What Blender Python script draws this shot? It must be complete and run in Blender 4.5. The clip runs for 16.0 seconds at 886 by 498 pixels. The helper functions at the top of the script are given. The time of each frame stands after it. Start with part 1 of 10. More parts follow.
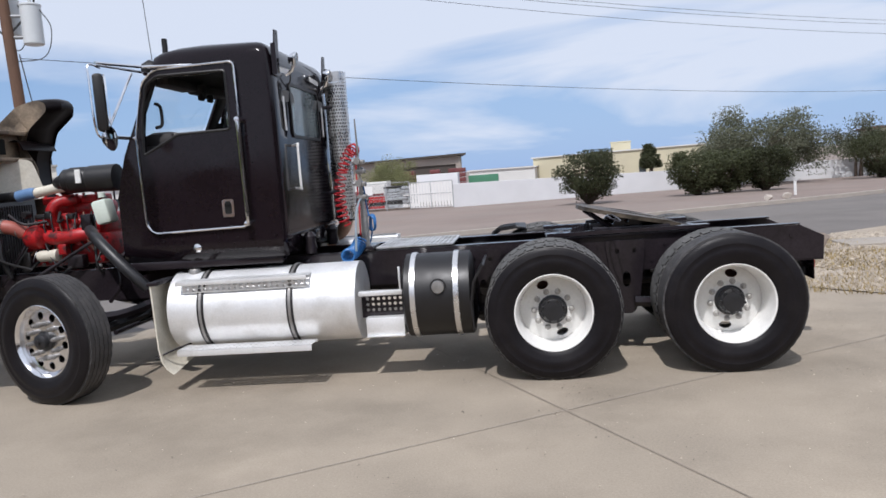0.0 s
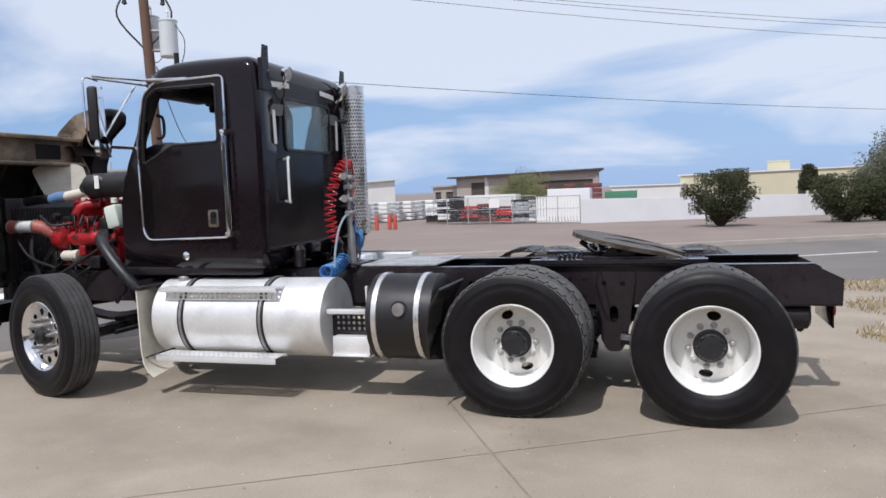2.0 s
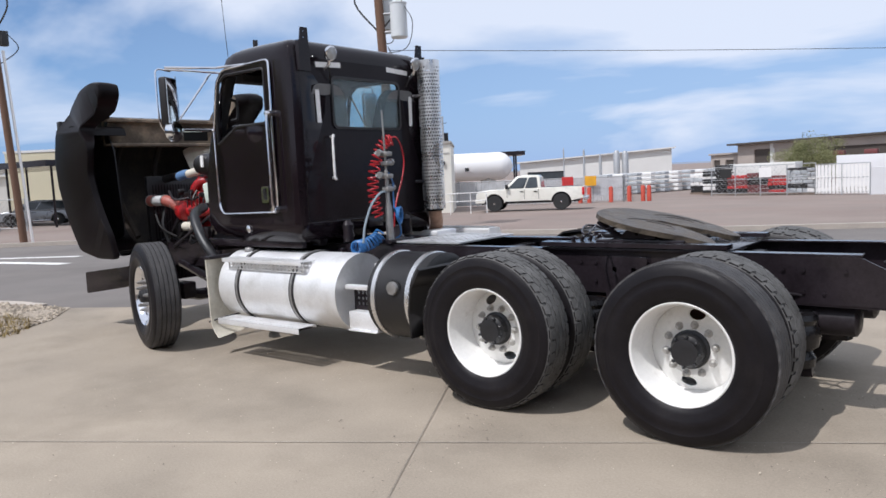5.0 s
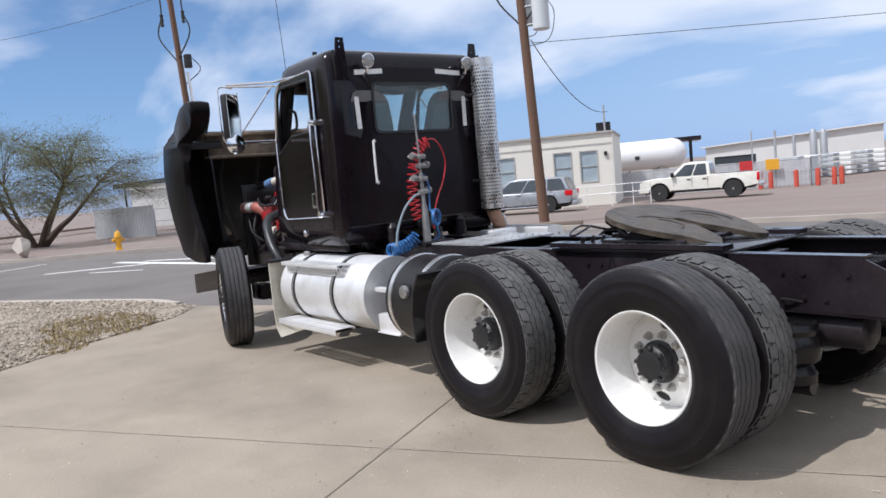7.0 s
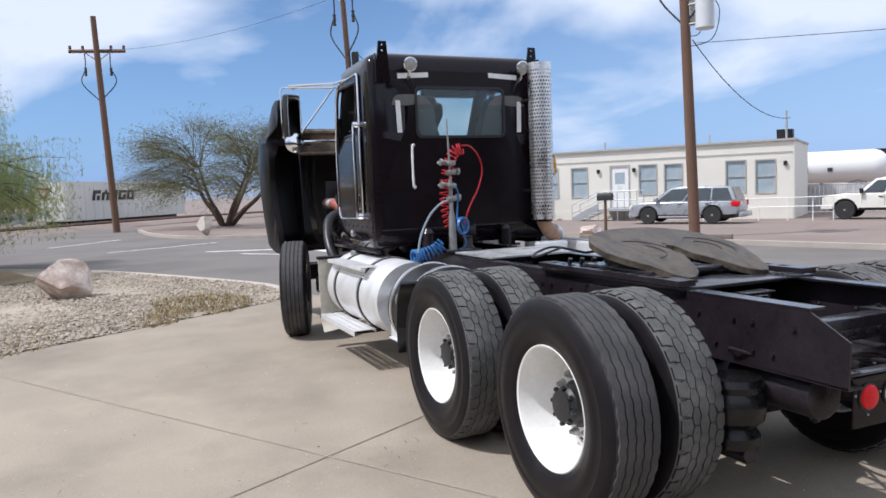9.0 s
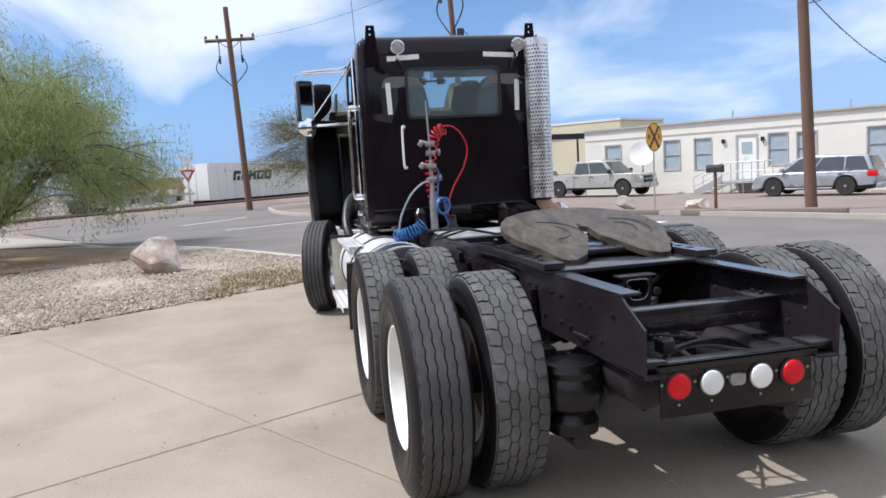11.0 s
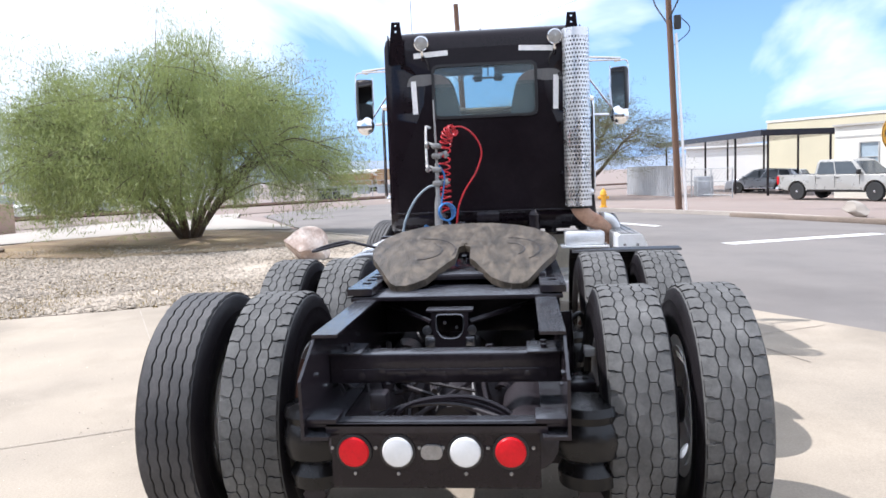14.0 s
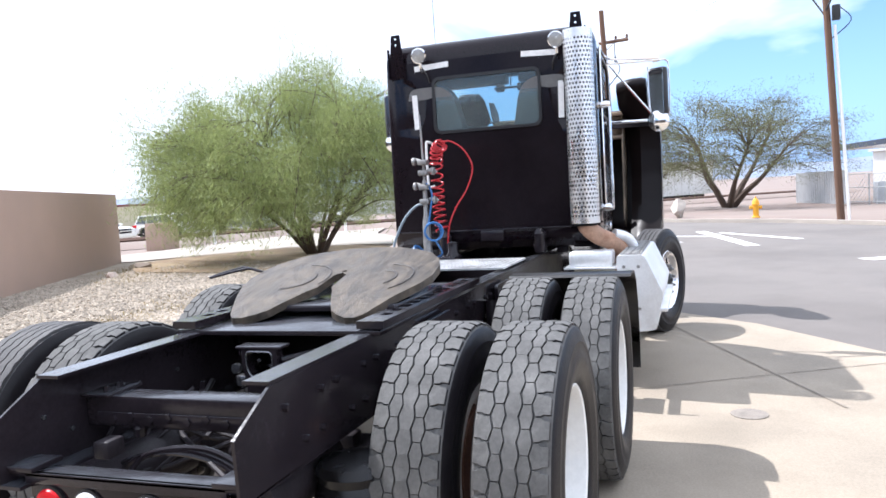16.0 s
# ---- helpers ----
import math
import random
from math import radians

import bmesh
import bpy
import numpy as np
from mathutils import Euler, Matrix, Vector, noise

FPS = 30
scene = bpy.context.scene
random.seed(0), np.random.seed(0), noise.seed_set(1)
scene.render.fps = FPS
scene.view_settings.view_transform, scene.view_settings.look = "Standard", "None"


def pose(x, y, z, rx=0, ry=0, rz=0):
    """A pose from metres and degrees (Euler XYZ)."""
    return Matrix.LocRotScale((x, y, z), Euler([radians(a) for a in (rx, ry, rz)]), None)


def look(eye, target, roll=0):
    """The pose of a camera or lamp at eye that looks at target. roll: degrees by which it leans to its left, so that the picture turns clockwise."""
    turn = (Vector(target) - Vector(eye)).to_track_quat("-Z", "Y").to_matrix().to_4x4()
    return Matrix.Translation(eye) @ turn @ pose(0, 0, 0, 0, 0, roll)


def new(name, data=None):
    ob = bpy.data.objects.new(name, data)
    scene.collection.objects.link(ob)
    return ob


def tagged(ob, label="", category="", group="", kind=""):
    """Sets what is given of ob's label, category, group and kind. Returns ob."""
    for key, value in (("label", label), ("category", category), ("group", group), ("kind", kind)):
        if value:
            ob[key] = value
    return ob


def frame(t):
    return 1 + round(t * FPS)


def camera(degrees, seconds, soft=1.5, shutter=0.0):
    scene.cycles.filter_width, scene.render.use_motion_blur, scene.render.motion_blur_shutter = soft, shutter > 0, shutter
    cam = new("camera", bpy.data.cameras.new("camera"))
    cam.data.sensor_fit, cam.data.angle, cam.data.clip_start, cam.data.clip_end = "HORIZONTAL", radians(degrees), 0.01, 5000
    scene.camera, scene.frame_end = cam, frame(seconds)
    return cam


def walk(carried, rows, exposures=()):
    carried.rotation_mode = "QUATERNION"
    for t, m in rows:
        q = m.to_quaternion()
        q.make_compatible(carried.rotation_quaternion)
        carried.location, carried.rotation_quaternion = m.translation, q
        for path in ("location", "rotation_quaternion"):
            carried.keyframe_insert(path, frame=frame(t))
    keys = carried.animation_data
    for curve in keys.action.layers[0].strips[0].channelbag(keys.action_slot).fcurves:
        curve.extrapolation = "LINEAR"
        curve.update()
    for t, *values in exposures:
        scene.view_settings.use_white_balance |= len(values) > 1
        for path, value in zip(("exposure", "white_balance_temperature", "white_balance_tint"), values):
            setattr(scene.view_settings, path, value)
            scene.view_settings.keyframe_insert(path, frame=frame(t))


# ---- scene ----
cam = camera(61.1, 16.0, soft=1.6)
METRES, EYE, TILT, LEAN, TURN = 11.1, 1.615, 0.0, 0.0, 6.0
ROWS = [
    (0.0, 0.0, 0.0, 0.0, -0.42, -5.78, 4.15),
    (0.5, 0.028, 0.0091, -0.0, 1.85, -5.83, 2.73),
    (1.0, 0.0599, 0.0147, -0.0009, 6.35, -4.67, 3.82),
    (1.5, 0.09, 0.0191, -0.0002, 9.12, -5.9, 4.36),
    (2.0, 0.12, 0.0321, -0.0013, 10.79, -4.28, 2.11),
    (2.5, 0.1475, 0.0422, -0.0021, 14.29, -3.43, 3.84),
    (3.0, 0.1795, 0.0508, -0.0025, 18.88, -6.23, 2.71),
    (3.5, 0.2037, 0.068, -0.0039, 23.03, -5.34, 2.97),
    (6.0, 0.3412, 0.1508, -0.0058, 41.06, -5.94, 3.98),
    (6.5, 0.3593, 0.17, -0.0075, 45.79, -5.16, 5.19),
    (7.0, 0.3751, 0.1962, -0.0063, 46.28, -5.27, 5.1),
    (7.5, 0.3958, 0.2183, -0.0069, 51.03, -4.86, 2.9),
    (8.0, 0.413, 0.2448, -0.0077, 54.31, -5.06, 4.2),
    (8.5, 0.4224, 0.2724, -0.0065, 57.23, -4.6, 2.9),
    (11.0, 0.4952, 0.4062, -0.0078, 70.82, -5.97, 3.36),
    (11.5, 0.4971, 0.4354, -0.0088, 72.41, -6.25, 1.5),
    (12.0, 0.5008, 0.4668, -0.009, 72.86, -4.66, 3.63),
    (12.5, 0.5085, 0.4977, -0.0084, 79.28, -6.41, 2.26),
    (13.0, 0.5052, 0.5296, -0.0095, 82.33, -6.2, 2.15),
    (13.5, 0.498, 0.5588, -0.008, 81.74, -5.16, 3.59),
    (14.0, 0.4917, 0.5929, -0.0082, 89.89, -5.62, 2.15),
    (14.5, 0.4803, 0.6213, -0.0098, 92.39, -4.26, 3.25),
    (15.0, 0.4662, 0.6536, -0.0085, 90.26, -3.68, 5.09),
    (15.5, 0.46, 0.6858, -0.0089, 100.26, -5.09, 4.37),
    (16.0, 0.4478, 0.7161, -0.0104, 102.6, -4.09, 3.35),
]
EXPO = [(0.0, -0.14, 6000, 13), (3.5, -0.08, 6000, 13), (7.0, 0.03, 5950, 13), (8.5, 0.08, 5930, 13), (11.0, 0.28, 5930, 13), (12.5, 0.46, 5930, 13), (13.5, 0.68, 5900, 13), (14.5, 0.97, 5880, 13), (15.2, 1.04, 5880, 13), (16.0, 1.06, 5880, 13)]
walk(cam, [(t, pose(0, 0, EYE, TILT, LEAN, TURN) @ pose(METRES * x, METRES * y, METRES * z, 90 + pitch, roll, yaw)) for t, x, y, z, yaw, pitch, roll in ROWS], EXPO)

# ---- sky and sun ----
SUN_WAY = Vector((0.10, 0.66, -1.0)).normalized()


def make_world():
    w = bpy.data.worlds.new("sky")
    scene.world = w
    w.use_nodes = True
    nt = w.node_tree
    nt.nodes.clear()
    N, L = nt.nodes.new, nt.links.new
    sky = N("ShaderNodeTexSky")
    sky.sky_type = "NISHITA"
    sky.sun_disc = False
    to_sun = -SUN_WAY
    sky.sun_elevation = math.asin(to_sun.z)
    sky.sun_rotation = math.atan2(to_sun.x, to_sun.y)
    sky.air_density, sky.dust_density, sky.ozone_density = 1.0, 0.0, 4.0
    co = N("ShaderNodeTexCoord")
    sep = N("ShaderNodeSeparateXYZ")
    L(co.outputs["Generated"], sep.inputs[0])
    up = N("ShaderNodeMath"); up.operation = "MAXIMUM"; up.inputs[1].default_value = 0.0
    L(sep.outputs["Z"], up.inputs[0])
    lift = N("ShaderNodeMath"); lift.operation = "ADD"; lift.inputs[1].default_value = 0.24
    L(up.outputs[0], lift.inputs[0])
    dx = N("ShaderNodeMath"); dx.operation = "DIVIDE"
    dy = N("ShaderNodeMath"); dy.operation = "DIVIDE"
    L(sep.outputs["X"], dx.inputs[0]); L(lift.outputs[0], dx.inputs[1])
    L(sep.outputs["Y"], dy.inputs[0]); L(lift.outputs[0], dy.inputs[1])
    com = N("ShaderNodeCombineXYZ")
    L(dx.outputs[0], com.inputs["X"]); L(dy.outputs[0], com.inputs["Y"])
    mp = N("ShaderNodeMapping")
    mp.inputs["Rotation"].default_value = (0, 0, radians(35))
    mp.inputs["Scale"].default_value = (0.62, 0.95, 1.0)
    mp.inputs["Location"].default_value = (1.3, 0.4, 0.0)
    L(com.outputs[0], mp.inputs[0])
    big = N("ShaderNodeTexNoise"); big.inputs["Scale"].default_value = 1.0; big.inputs["Detail"].default_value = 6.0
    big.inputs["Roughness"].default_value = 0.50; big.inputs["Distortion"].default_value = 0.45
    L(mp.outputs[0], big.inputs["Vector"])
    ramp = N("ShaderNodeValToRGB")
    ramp.color_ramp.elements[0].position, ramp.color_ramp.elements[1].position = 0.485, 0.615
    L(big.outputs["Fac"], ramp.inputs[0])
    # cloud cover grows across the road and towards the sun's side
    def lean(way, gain, start=0.0):
        d = N("ShaderNodeVectorMath"); d.operation = "DOT_PRODUCT"; d.inputs[1].default_value = way
        L(co.outputs["Generated"], d.inputs[0])
        c = N("ShaderNodeMath"); c.operation = "MAXIMUM"; c.inputs[1].default_value = 0.0
        off = N("ShaderNodeMath"); off.operation = "SUBTRACT"; off.inputs[1].default_value = start
        L(d.outputs["Value"], off.inputs[0])
        L(off.outputs[0], c.inputs[0])
        k = N("ShaderNodeMath"); k.operation = "MULTIPLY"; k.inputs[1].default_value = gain
        L(c.outputs[0], k.inputs[0])
        return k
    addc = N("ShaderNodeMath"); addc.operation = "ADD"
    low = N("ShaderNodeMath"); low.operation = "ADD"
    L(lean((0.25, 0.97, 0.0), 0.140).outputs[0], low.inputs[0])
    tall = N("ShaderNodeMath"); tall.operation = "MULTIPLY_ADD"; tall.inputs[1].default_value = 1.15; tall.inputs[2].default_value = -0.195
    L(up.outputs[0], tall.inputs[0]); thin = N("ShaderNodeMath"); thin.operation = "ADD"
    L(tall.outputs[0], thin.inputs[0]); L(lean((-1.0, 0.0, 0.0), -0.045).outputs[0], thin.inputs[1])
    bank = N("ShaderNodeMath"); bank.operation = "ADD"
    L(thin.outputs[0], bank.inputs[0]); L(lean((-0.766, 0.643, 0.0), 0.38, 0.85).outputs[0], bank.inputs[1])
    L(bank.outputs[0], low.inputs[1])
    L(low.outputs[0], addc.inputs[0]); L(lean((-0.10, -0.99, 0.0), 1.1, 0.34).outputs[0], addc.inputs[1])
    summed = N("ShaderNodeMath"); summed.operation = "ADD"
    L(big.outputs["Fac"], summed.inputs[0]); L(addc.outputs[0], summed.inputs[1])
    nt.links.remove(ramp.inputs[0].links[0])
    L(summed.outputs[0], ramp.inputs[0])
    hazef = N("ShaderNodeMath"); hazef.operation = "MULTIPLY"; hazef.inputs[1].default_value = 0.90
    L(ramp.outputs[0], hazef.inputs[0])
    mix = N("ShaderNodeMix"); mix.data_type = "RGBA"
    L(hazef.outputs[0], mix.inputs["Factor"])
    # pale blue haze low down
    inv = N("ShaderNodeMath"); inv.operation = "SUBTRACT"; inv.inputs[0].default_value = 1.0
    L(up.outputs[0], inv.inputs[1])
    near = N("ShaderNodeMath"); near.operation = "POWER"; near.inputs[1].default_value = 7.0
    L(inv.outputs[0], near.inputs[0])
    part_ = N("ShaderNodeMath"); part_.operation = "MULTIPLY"; part_.inputs[1].default_value = 0.85
    L(near.outputs[0], part_.inputs[0])
    haze = N("ShaderNodeMix"); haze.data_type = "RGBA"
    L(part_.outputs[0], haze.inputs["Factor"])
    L(sky.outputs[0], haze.inputs["A"])
    haze.inputs["B"].default_value = (1.55, 3.4, 7.2, 1)
    veil = N("ShaderNodeMix"); veil.data_type = "RGBA"
    L(lean((0.30, 0.95, 0.0), 0.62).outputs[0], veil.inputs["Factor"])
    L(haze.outputs["Result"], veil.inputs["A"])
    veil.inputs["B"].default_value = (5.0, 6.5, 8.6, 1)
    L(veil.outputs["Result"], mix.inputs["A"])
    mix.inputs["B"].default_value = (8.3, 8.7, 9.3, 1)
    bg = N("ShaderNodeBackground"); bg.inputs["Strength"].default_value = 0.10
    L(mix.outputs["Result"], bg.inputs[0])
    out = N("ShaderNodeOutputWorld")
    L(bg.outputs[0], out.inputs[0])


make_world()
sun_data = bpy.data.lights.new("sun", "SUN")
sun_data.energy, sun_data.angle, sun_data.color = 3.6, radians(0.6), (1.0, 0.95, 0.88)
sun = new("sun", sun_data)
sun.matrix_world = look((0, 0, 40), Vector((0, 0, 40)) + SUN_WAY)


# ---- materials ----
def mat(name, base, rough=0.5, metal=0.0, var=0.18, scale=3.0, fine=40.0, bump=0.0, coat=0.0, second=None, patch=None, spec=0.5, depth=0.01, stretch=(1, 1, 1), rand=0.0, space="Object", warp=0.0):
    """A surface with slow stains and fine grain: base varied by two noises, an optional second colour in patches."""
    m = bpy.data.materials.new(name)
    m.use_nodes = True
    nt = m.node_tree
    N, L = nt.nodes.new, nt.links.new
    b = nt.nodes["Principled BSDF"]
    b.inputs["Roughness"].default_value, b.inputs["Metallic"].default_value = rough, metal
    b.inputs["Coat Weight"].default_value, b.inputs["Specular IOR Level"].default_value = coat, spec
    b.inputs["Coat Roughness"].default_value = 0.08
    co = N("ShaderNodeTexCoord")
    mp = N("ShaderNodeMapping"); mp.inputs["Scale"].default_value = stretch
    if space == "World":
        geo = N("ShaderNodeNewGeometry"); L(geo.outputs["Position"], mp.inputs[0])
    else:
        L(co.outputs["Object"], mp.inputs[0])
    n1 = N("ShaderNodeTexNoise"); n1.inputs["Scale"].default_value = scale; n1.inputs["Detail"].default_value = 5
    n2 = N("ShaderNodeTexNoise"); n2.inputs["Scale"].default_value = fine; n2.inputs["Detail"].default_value = 6; n2.inputs["Roughness"].default_value = 0.7
    L(mp.outputs[0], n1.inputs["Vector"]); L(mp.outputs[0], n2.inputs["Vector"])
    add = N("ShaderNodeMath"); add.operation = "ADD"
    L(n1.outputs["Fac"], add.inputs[0]); L(n2.outputs["Fac"], add.inputs[1])
    rng = N("ShaderNodeMapRange")
    rng.inputs["From Min"].default_value, rng.inputs["From Max"].default_value = 0.65, 1.35
    rng.inputs["To Min"].default_value, rng.inputs["To Max"].default_value = 1 - var, 1 + var
    L(add.outputs[0], rng.inputs["Value"])
    col = N("ShaderNodeVectorMath"); col.operation = "SCALE"
    if second:
        mx = N("ShaderNodeMix"); mx.data_type = "RGBA"
        mx.inputs["A"].default_value, mx.inputs["B"].default_value = (*base, 1), (*second, 1)
        n3 = N("ShaderNodeTexNoise"); n3.inputs["Scale"].default_value = (patch or (scale,))[0]; n3.inputs["Detail"].default_value = 7
        n3.inputs["Roughness"].default_value = 0.62
        n3.inputs["Distortion"].default_value = warp
        L(mp.outputs[0], n3.inputs["Vector"])
        rp = N("ShaderNodeMapRange")
        rp.inputs["From Min"].default_value, rp.inputs["From Max"].default_value = patch[1], patch[2]
        L(n3.outputs["Fac"], rp.inputs["Value"]); L(rp.outputs["Result"], mx.inputs["Factor"])
        L(mx.outputs["Result"], col.inputs[0])
    else:
        col.inputs[0].default_value = base
    fac = rng.outputs["Result"]
    if rand:
        info = N("ShaderNodeObjectInfo")
        rr = N("ShaderNodeMapRange"); rr.inputs["To Min"].default_value, rr.inputs["To Max"].default_value = 1 - rand, 1 + rand
        L(info.outputs["Random"], rr.inputs["Value"])
        gg = N("ShaderNodeNewGeometry")
        ri = N("ShaderNodeMapRange"); ri.inputs["To Min"].default_value, ri.inputs["To Max"].default_value = 1 - rand, 1 + rand
        L(gg.outputs["Random Per Island"], ri.inputs["Value"])
        m1 = N("ShaderNodeMath"); m1.operation = "MULTIPLY"; L(rr.outputs[0], m1.inputs[0]); L(ri.outputs[0], m1.inputs[1])
        m2 = N("ShaderNodeMath"); m2.operation = "MULTIPLY"; L(m1.outputs[0], m2.inputs[0]); L(fac, m2.inputs[1])
        fac = m2.outputs[0]
    L(fac, col.inputs["Scale"])
    L(col.outputs[0], b.inputs["Base Color"])
    rr2 = N("ShaderNodeMapRange")
    rr2.inputs["From Min"].default_value, rr2.inputs["From Max"].default_value = 0.3, 0.7
    rr2.inputs["To Min"].default_value, rr2.inputs["To Max"].default_value = max(0.02, rough - 0.08), min(1, rough + 0.1)
    L(n1.outputs["Fac"], rr2.inputs["Value"]); L(rr2.outputs[0], b.inputs["Roughness"])
    if bump:
        bp = N("ShaderNodeBump"); bp.inputs["Strength"].default_value = bump; bp.inputs["Distance"].default_value = depth
        L(n2.outputs["Fac"], bp.inputs["Height"]); L(bp.outputs[0], b.inputs["Normal"])
    return m


def glass(name, tint, rough=0.02, dust=0.02):
    """A thin window pane: clear glass mixed with a mirror gloss by Fresnel."""
    m = bpy.data.materials.new(name)
    m.use_nodes = True
    nt = m.node_tree
    nt.nodes.clear()
    N, L = nt.nodes.new, nt.links.new
    t = N("ShaderNodeBsdfTransparent"); t.inputs[0].default_value = (*tint, 1)
    gl = N("ShaderNodeBsdfGlossy"); gl.inputs["Roughness"].default_value = rough
    lw = N("ShaderNodeLayerWeight"); lw.inputs["Blend"].default_value = 0.5
    pw = N("ShaderNodeMath"); pw.operation = "POWER"; pw.inputs[1].default_value = 4.0
    L(lw.outputs["Facing"], pw.inputs[0])
    fr = N("ShaderNodeMath"); fr.operation = "MULTIPLY_ADD"; fr.inputs[1].default_value = 0.75; fr.inputs[2].default_value = 0.03
    L(pw.outputs[0], fr.inputs[0])
    mx = N("ShaderNodeMixShader")
    out = N("ShaderNodeOutputMaterial")
    L(fr.outputs[0], mx.inputs[0]); L(t.outputs[0], mx.inputs[1]); L(gl.outputs[0], mx.inputs[2])
    # a film of road dust
    df = N("ShaderNodeBsdfDiffuse"); df.inputs[0].default_value = (0.42, 0.46, 0.47, 1)
    m2 = N("ShaderNodeMixShader"); m2.inputs[0].default_value = dust
    L(mx.outputs[0], m2.inputs[1]); L(df.outputs[0], m2.inputs[2]); L(m2.outputs[0], out.inputs[0])
    return m


def leaf(name, base, rand):
    """Thin leaf: light comes through it as well as off it; each blade a little different."""
    m = mat(name, base, 0.65, var=0.2, rand=rand)
    nt = m.node_tree
    b, out = nt.nodes["Principled BSDF"], nt.nodes["Material Output"]
    t = nt.nodes.new("ShaderNodeBsdfTranslucent")
    nt.links.new(b.inputs["Base Color"].links[0].from_socket, t.inputs[0])
    mx = nt.nodes.new("ShaderNodeMixShader")
    mx.inputs[0].default_value = 0.45
    nt.links.new(b.outputs[0], mx.inputs[1]); nt.links.new(t.outputs[0], mx.inputs[2]); nt.links.new(mx.outputs[0], out.inputs[0])
    return m


def pale_tops(m, dust):
    """A paler blue-grey in uneven patches on the upper faces of a dark paint."""
    nt = m.node_tree
    N, L = nt.nodes.new, nt.links.new
    b = nt.nodes["Principled BSDF"]
    geo = N("ShaderNodeNewGeometry")
    sep = N("ShaderNodeSeparateXYZ"); L(geo.outputs["True Normal"], sep.inputs[0])
    up = N("ShaderNodeMapRange"); up.inputs["From Min"].default_value, up.inputs["From Max"].default_value = 0.70, 0.97
    L(sep.outputs["Z"], up.inputs["Value"])
    n = N("ShaderNodeTexNoise"); n.inputs["Scale"].default_value = 9.0; n.inputs["Detail"].default_value = 7.0
    L(geo.outputs["Position"], n.inputs["Vector"])
    rp = N("ShaderNodeMapRange"); rp.inputs["From Min"].default_value, rp.inputs["From Max"].default_value = 0.34, 0.66
    rp.inputs["To Min"].default_value = 0.35
    L(n.outputs["Fac"], rp.inputs["Value"])
    k = N("ShaderNodeMath"); k.operation = "MULTIPLY"; L(up.outputs[0], k.inputs[0]); L(rp.outputs[0], k.inputs[1])
    mx = N("ShaderNodeMix"); mx.data_type = "RGBA"
    old = b.inputs["Base Color"].links[0].from_socket
    L(k.outputs[0], mx.inputs["Factor"]); L(old, mx.inputs["A"]); mx.inputs["B"].default_value = (*dust, 1)
    L(mx.outputs["Result"], b.inputs["Base Color"])
    return m


BLACK = mat("black_paint", (0.0100, 0.0066, 0.0088), 0.09, var=0.3, scale=1.5, fine=25, coat=0.0, bump=0.012, spec=0.28)
CHASSIS = pale_tops(mat("black_chassis_paint", (0.0190, 0.0150, 0.0180), 0.16, var=0.4, scale=4, fine=50, bump=0.06, spec=0.30), (0.058, 0.062, 0.070))
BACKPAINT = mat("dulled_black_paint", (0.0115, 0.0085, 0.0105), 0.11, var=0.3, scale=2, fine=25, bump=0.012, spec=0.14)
FENDER = mat("black_fender_paint", (0.0065, 0.0042, 0.0045), 0.34, var=0.3, scale=2, fine=25, bump=0.03, spec=0.16)
AIRBAG = mat("oily_air_spring_rubber", (0.007, 0.0065, 0.007), 0.24, var=0.4, scale=8, fine=50, bump=0.15, spec=0.35)
PLASTIC = mat("black_plastic", (0.0095, 0.0085, 0.0092), 0.45, var=0.3, scale=6, fine=80, bump=0.1)
# Darker copy of DUSTY: the shade inside the hood is in its colour.
HOODSHADE = mat("shaded_hood_fibreglass", (0.030, 0.024, 0.020), 0.8, var=0.4, scale=3, fine=30, bump=0.15, second=(0.075, 0.056, 0.042), patch=(2.2, 0.5, 0.7))
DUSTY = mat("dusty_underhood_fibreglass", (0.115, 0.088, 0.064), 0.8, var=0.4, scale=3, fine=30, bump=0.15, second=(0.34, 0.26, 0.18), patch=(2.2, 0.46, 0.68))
RUBBER = mat("tyre_rubber", (0.0085, 0.0072, 0.0088), 0.42, var=0.3, scale=4, fine=60, bump=0.12, spec=0.20, second=(0.014, 0.0122, 0.0128), patch=(5, 0.45, 0.75))
TREAD = mat("worn_tread_rubber", (0.084, 0.082, 0.079), 0.82, var=0.35, scale=7, fine=70, bump=0.35, second=(0.132, 0.129, 0.124), patch=(8, 0.45, 0.72), rand=0.08)
RIB_TREAD = mat("dark_worn_rib_rubber", (0.044, 0.042, 0.043), 0.7, var=0.35, scale=7, fine=70, bump=0.3, second=(0.074, 0.069, 0.067), patch=(8, 0.45, 0.72))
WHITE_RIM = mat("white_painted_steel", (0.80, 0.79, 0.76), 0.38, var=0.08, scale=5, fine=40, bump=0.03, second=(0.55, 0.52, 0.48), patch=(7, 0.62, 0.8))
GREASY = mat("greasy_black_axle", (0.021, 0.017, 0.020), 0.45, var=0.5, scale=8, fine=60, bump=0.3, spec=0.30)
HUB = mat("greasy_black_hub", (0.016, 0.016, 0.018), 0.42, var=0.4, scale=10, fine=60, bump=0.2)
NUT = mat("dull_steel_nuts", (0.30, 0.29, 0.28), 0.5, 0.7, var=0.3, scale=20, fine=90)
RUSTNUT = mat("rusty_steel", (0.20, 0.10, 0.07), 0.65, 0.4, var=0.35, scale=20, fine=90, bump=0.2)
CHROME = mat("chrome", (0.78, 0.78, 0.80), 0.10, 1.0, var=0.05, scale=8, fine=60)
